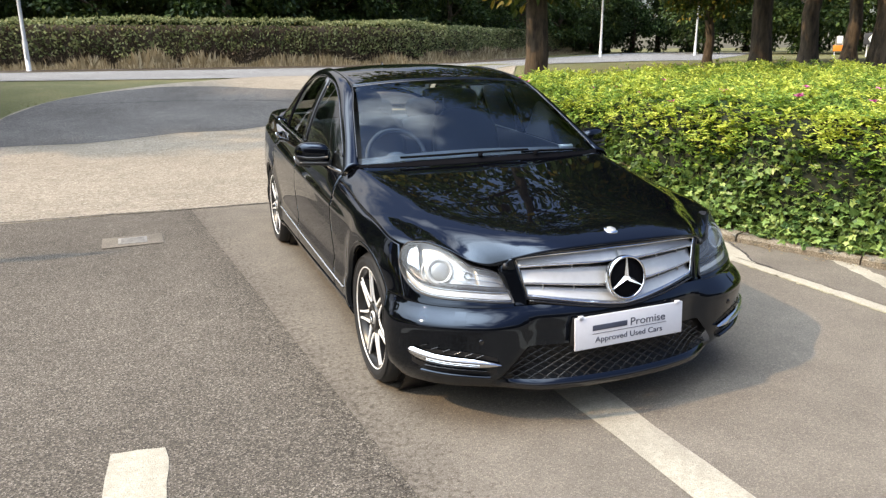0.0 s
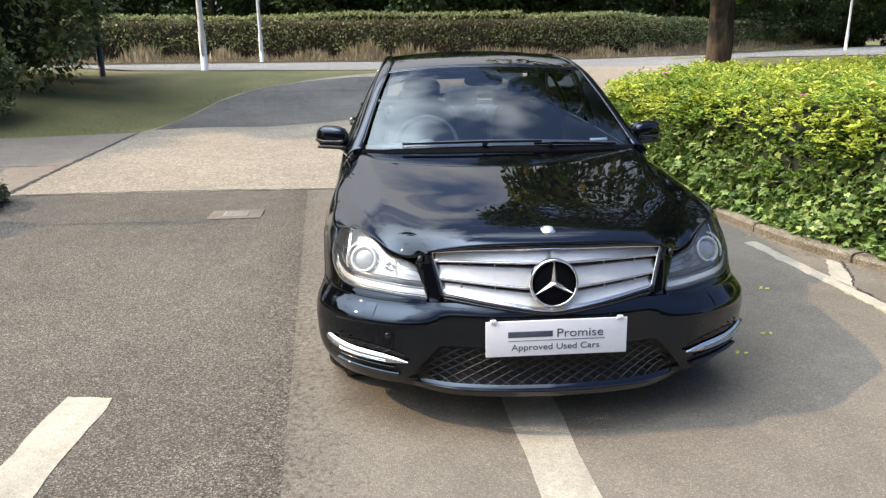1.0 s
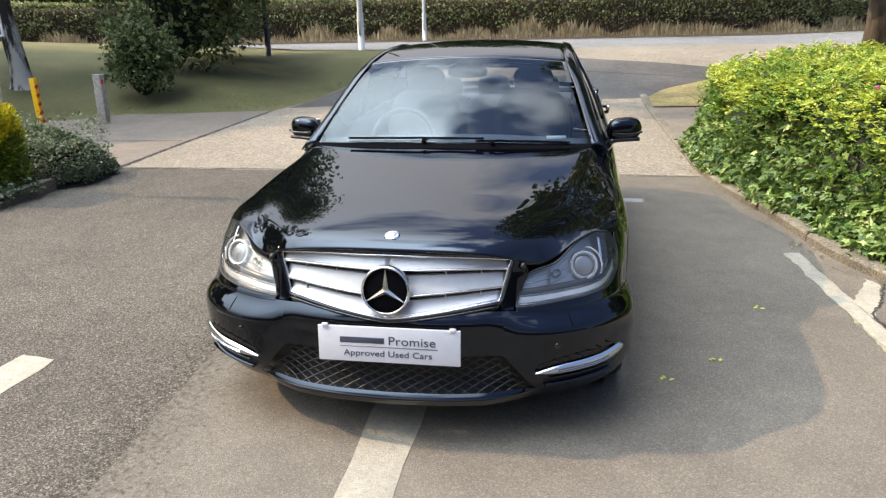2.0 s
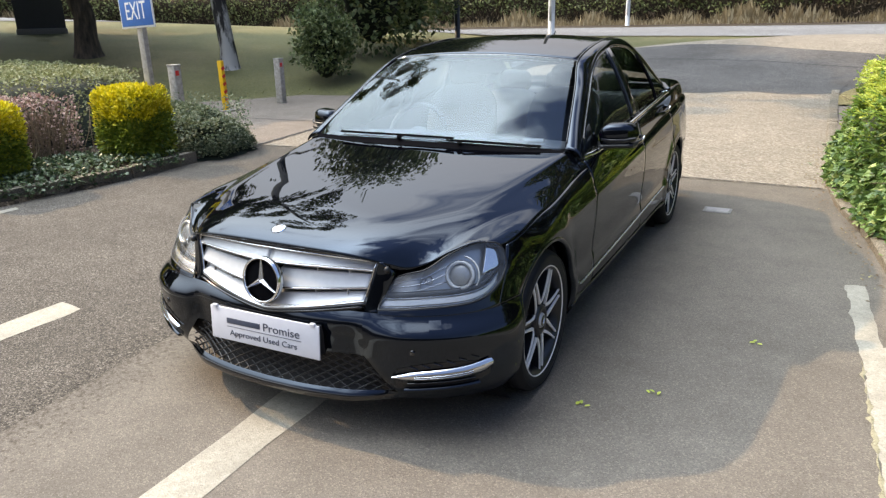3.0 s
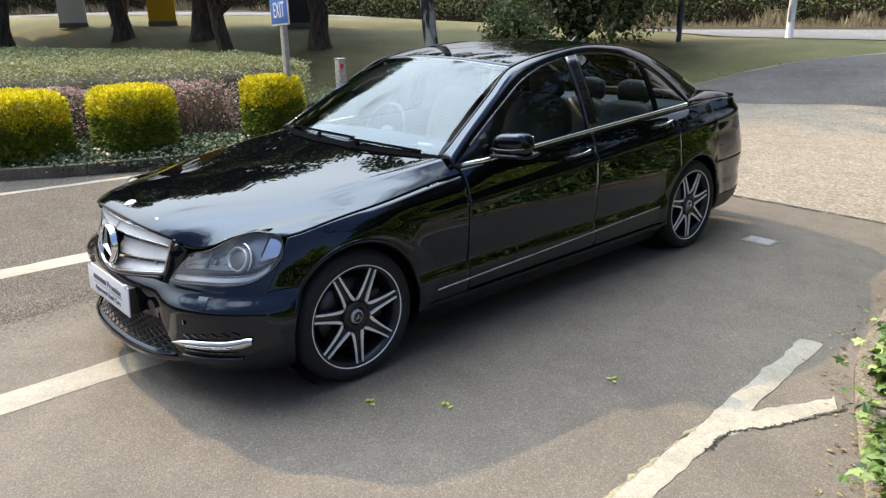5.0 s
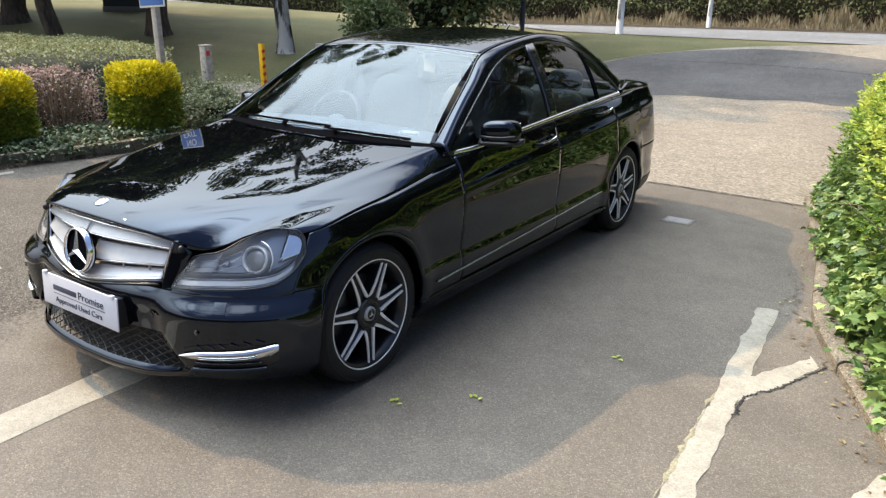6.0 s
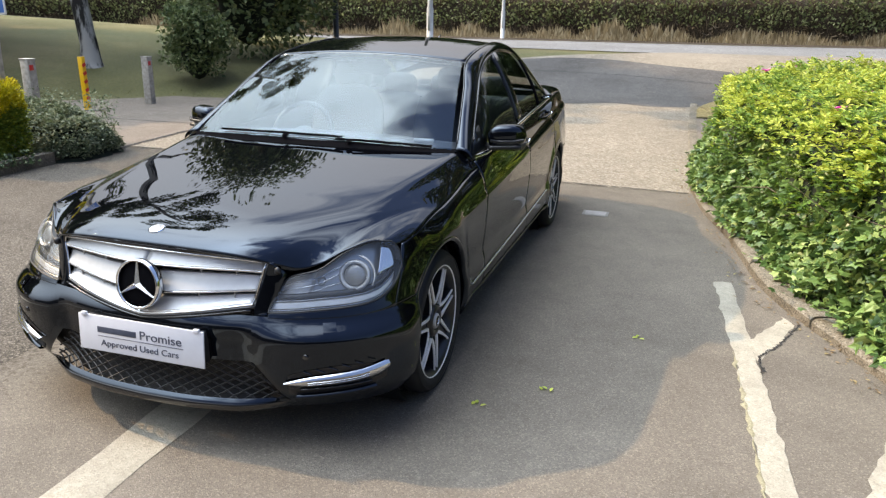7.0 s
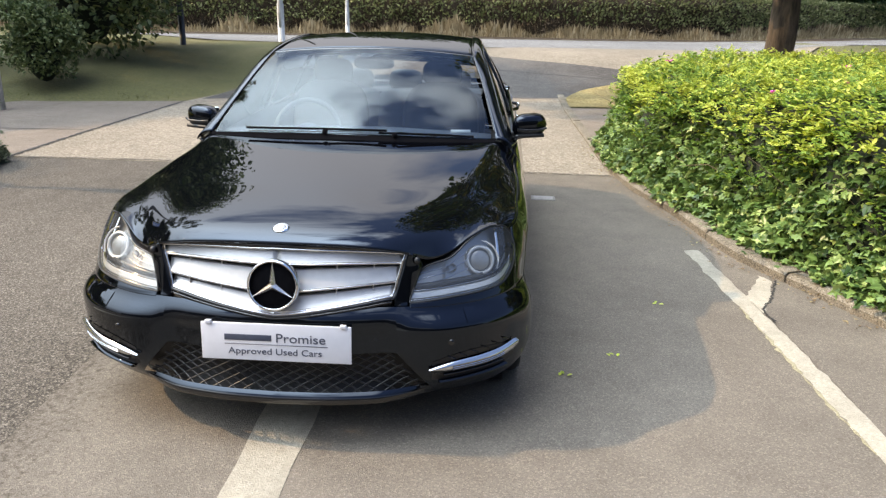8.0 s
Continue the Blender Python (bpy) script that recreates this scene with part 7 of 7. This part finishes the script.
# grass blades on the near verge
def grass_tufts():
    r = np.random.default_rng(81)
    n = 11000
    x, y = r.uniform(-13, 3, n), r.uniform(6, 18.5, n)
    away = edge_distance(x, y, LAWN_EDGE)
    ok = in_lawn(x, y) & (away > 0.06) & (away < 0.5)
    x, y = x[ok], y[ok]
    q = np.column_stack([x, y, ground_height(x, y) - 0.04])
    ob = thing("lawn_grass", (0, 0, 0), "short patchy lawn grass", "grass", "", "stuff")
    part("blades", leaves(q, np.tile((0, 0, 1.0), (len(q), 1)), r.uniform(0.035, 0.065, len(q)), BLADE4, r, up=(0, -1, 0), tilt=0.55), M_GRASSBLADE, ob)


grass_tufts()

# ---- signs, posts and poles ----
def exit_sign():
    ob = thing("exit_sign", (-4.74, 2.93, 0.08), "blue no exit sign on a weathered timber post", "sign")
    post = part("post", Build().box((0, 0, 0.90), (0.085, 0.06, 1.9), 0.006), M_WOODPOST, ob)
    b = part("board", Build().box((0, 0, 0), (0.68, 0.012, 0.58), 0.004), M_WHITE, ob, "white-edged blue sign board")
    turn = Matrix.Translation((0.0, -0.04, 1.68)) @ Matrix.Rotation(radians(-12), 4, "Z") @ Matrix.Rotation(radians(-2), 4, "Y")
    b.matrix_basis = turn
    part("blue_face", Build().box((0, -0.0075, 0), (0.64, 0.005, 0.54), 0.003), M_BLUE, b)
    for words, z in (("NO", 0.125), ("EXIT", -0.125)):
        me = text_mesh(words, 0.27)
        me.transform(Matrix.Translation((0, -0.0112, z)) @ Matrix.Rotation(radians(90), 4, "X") @ Matrix.Diagonal((0.78, 0.95, 1, 1)))
        part("lettering", me, M_WHITE, b)
    return ob


exit_sign()


def bollard(x, y, h, label):
    ob = thing("bollard", ground_point(x, y), label, "bollard", "timber bollards")
    part("post", Build().box((0, 0, h / 2), (0.14, 0.12, h), 0.012), M_WOODPOST, ob)
    part("cap", Build().box((0, 0, h + 0.006), (0.15, 0.13, 0.02), 0.006), M_WOODPOST, ob)
    part("reflector", Build().box((0.075, -0.02, h - 0.1), (0.008, 0.06, 0.07), 0.002), M_REDP, ob, "red reflector")
    part("brace", Build().box((-0.075, 0.01, h * 0.36), (0.03, 0.10, h * 0.72), 0.006), M_WOODPOST, ob)
    return ob


bollard(-7.25, 8.05, 0.80, "grey timber bollard with red reflector")
bollard(-6.45, 4.85, 0.92, "grey timber bollard with red reflector beside the shrubs")

yb = thing("marker_post", ground_point(-7.45, 6.8), "leaning yellow marker post with red stripes", "post")
yb.rotation_euler = (radians(-2), radians(-3), 0)
part("post", Build().box((0, 0, 0.42), (0.09, 0.07, 0.86), 0.008), M_YELLOW, yb)
part("base_plate", Build().box((0.05, 0, 0.008), (0.34, 0.22, 0.016), 0.004), M_STEELLID, yb)
for i in range(5):
    part("stripe", Build().box((0.045, -0.005, 0.20 + 0.13 * i), (0.006, 0.074, 0.05), 0.001, turn=Euler((radians(30), 0, 0)).to_matrix()), M_REDP, yb)


def pole(x, y, radius, height, label, material=M_GREYPOLE, lean=0.0):
    ob = thing("street_pole", ground_point(x, y, -0.1), label, "pole", "street poles")
    part("shaft", Build().tube([(0, 0, 0), (lean * 0.15, 0, 1.2), (lean * 0.16, 0, 1.25), (lean, 0, height)], [radius * 1.25, radius * 1.25, radius, radius * 0.7], 14), material, ob)
    part("door", Build().box((0, -radius * 1.22, 0.75), (radius * 1.1, 0.012, 0.45), 0.003), material, ob)
    return ob


pole(-6.25, 20.2, 0.085, 7.5, "tall pale grey lamp pole at the roadside")
pole(-5.9, 28.6, 0.07, 7.5, "tall pale grey lamp pole beyond the road")
pole(-8.6, 18.2, 0.07, 4.5, "dark slender post on the lawn", M_DARKBOARD)
for x, y in ((29.2, 43.5), (39.5, 45.5), (54.0, 43.0)):
    pole(x, y, 0.08, 7.0, "pale grey lamp pole along the far road")


def notice_board(x, y, w, h, material, label, turn):
    ob = thing("display_board", ground_point(x, y, -0.05), label, "display board", "display boards")
    ob.rotation_euler = (0, 0, radians(turn))
    part("panel", Build().box((0, 0, h / 2 + 0.15), (w, 0.09, h), 0.01), material, ob)
    part("plinth", Build().box((0, 0, 0.09), (w * 1.04, 0.16, 0.18), 0.01), M_STEELLID, ob)
    return ob


notice_board(-19.9, 12.15, 1.35, 3.4, M_DARKBOARD, "dark grey display board at the roadside", 55)
notice_board(-25.28, 9.45, 1.0, 3.4, M_YELLOW, "yellow display board at the roadside", 60)
notice_board(-28.25, 7.1, 1.0, 3.4, M_WHITE, "white display board at the roadside", 65)


def chevron_sign(x, y):
    ob = thing("chevron_sign", ground_point(x, y), "black and white chevron road sign on two posts", "sign")
    ob.rotation_euler = (0, 0, radians(-52))
    part("panel", Build().box((0, 0, 1.15), (1.5, 0.03, 0.75), 0.01), M_DARKBOARD, ob)
    for i in (-0.36, 0.36):
        v = Build()
        v.add([(i - 0.14, -0.02, 1.15), (i + 0.10, -0.02, 1.50), (i + 0.32, -0.02, 1.50), (i + 0.08, -0.02, 1.15), (i + 0.32, -0.02, 0.80), (i + 0.10, -0.02, 0.80)], [(0, 3, 2, 1), (0, 5, 4, 3)])
        part("chevron", v, M_WHITE, ob, "white chevron", flat=True, solid=0.004)
    for i in (-0.5, 0.5):
        part("post", Build().tube([(i, 0.05, -0.2), (i, 0.05, 1.5)], 0.04, 10), M_GREYPOLE, ob)


chevron_sign(44.0, 33.0)
rw = thing("temporary_sign", ground_point(40.0, 32.5), "small orange and white temporary road sign", "sign")
rw.rotation_euler = (0, 0, radians(-50))
rw.scale = (0.75, 0.75, 0.75)
part("orange_panel", Build().box((0, 0, 0.75), (0.8, 0.03, 0.5), 0.01), M_ORANGE, rw)
part("white_panel", Build().box((0.05, 0.02, 1.45), (0.45, 0.03, 0.6), 0.01), M_WHITE, rw)
for i in (-0.25, 0.3):
    part("post", Build().tube([(i, 0.06, -0.2), (i, 0.06, 1.7)], 0.035, 8), M_GREYPOLE, rw)

# litter of leaves along the kerbs and on the tarmac
def fallen_leaves():
    r = np.random.default_rng(91)
    p, inward = offset_line([(1.88, 6.5), (1.88, 4.8), (1.99, 3.7), (2.17, 2.85), (2.31, 1.82), (2.555, 1.12), (2.9, 0.3)], 300)
    m = 300
    k = r.integers(0, 300, m)
    q = np.column_stack([p[k] + r.normal(-0.08, 0.06, m)[:, None] * np.stack([np.abs(inward[k, 0]), -0.2 * inward[k, 1]], axis=1), r.uniform(0.006, 0.02, m)])
    ob = thing("fallen_leaves", (0, 0, 0), "brown and yellow leaf litter along the kerb", "leaf litter", "", "stuff")
    part("litter", leaves(q, np.column_stack([r.normal(0, 1, (m, 2)), np.zeros(m)]), r.uniform(0.012, 0.028, m), OVAL, r, tilt=0.15), M_DEADLEAF, ob)
    return ob


fallen_leaves()
for x, y, a in ((1.625, 0.79, 0.4), (1.05, -0.12, 1.2), (1.3, 0.1, 2.0)):
    lf = new("fallen_leaf", leaves(np.array([(x + dx, y + dy, 0.008) for dx, dy in ((0, 0), (0.02, 0.015), (0.035, 0.0))]), np.array([(math.cos(a + k), math.sin(a + k), 0.1) for k in (0, 0.8, -0.7)]), 0.028, OVAL, np.random.default_rng(5), tilt=0.1))
    lf.data.materials.append(M_LIME)
    tagged(lf, "small yellow-green sprig of leaf on tarmac", "leaf", "loose leaves")
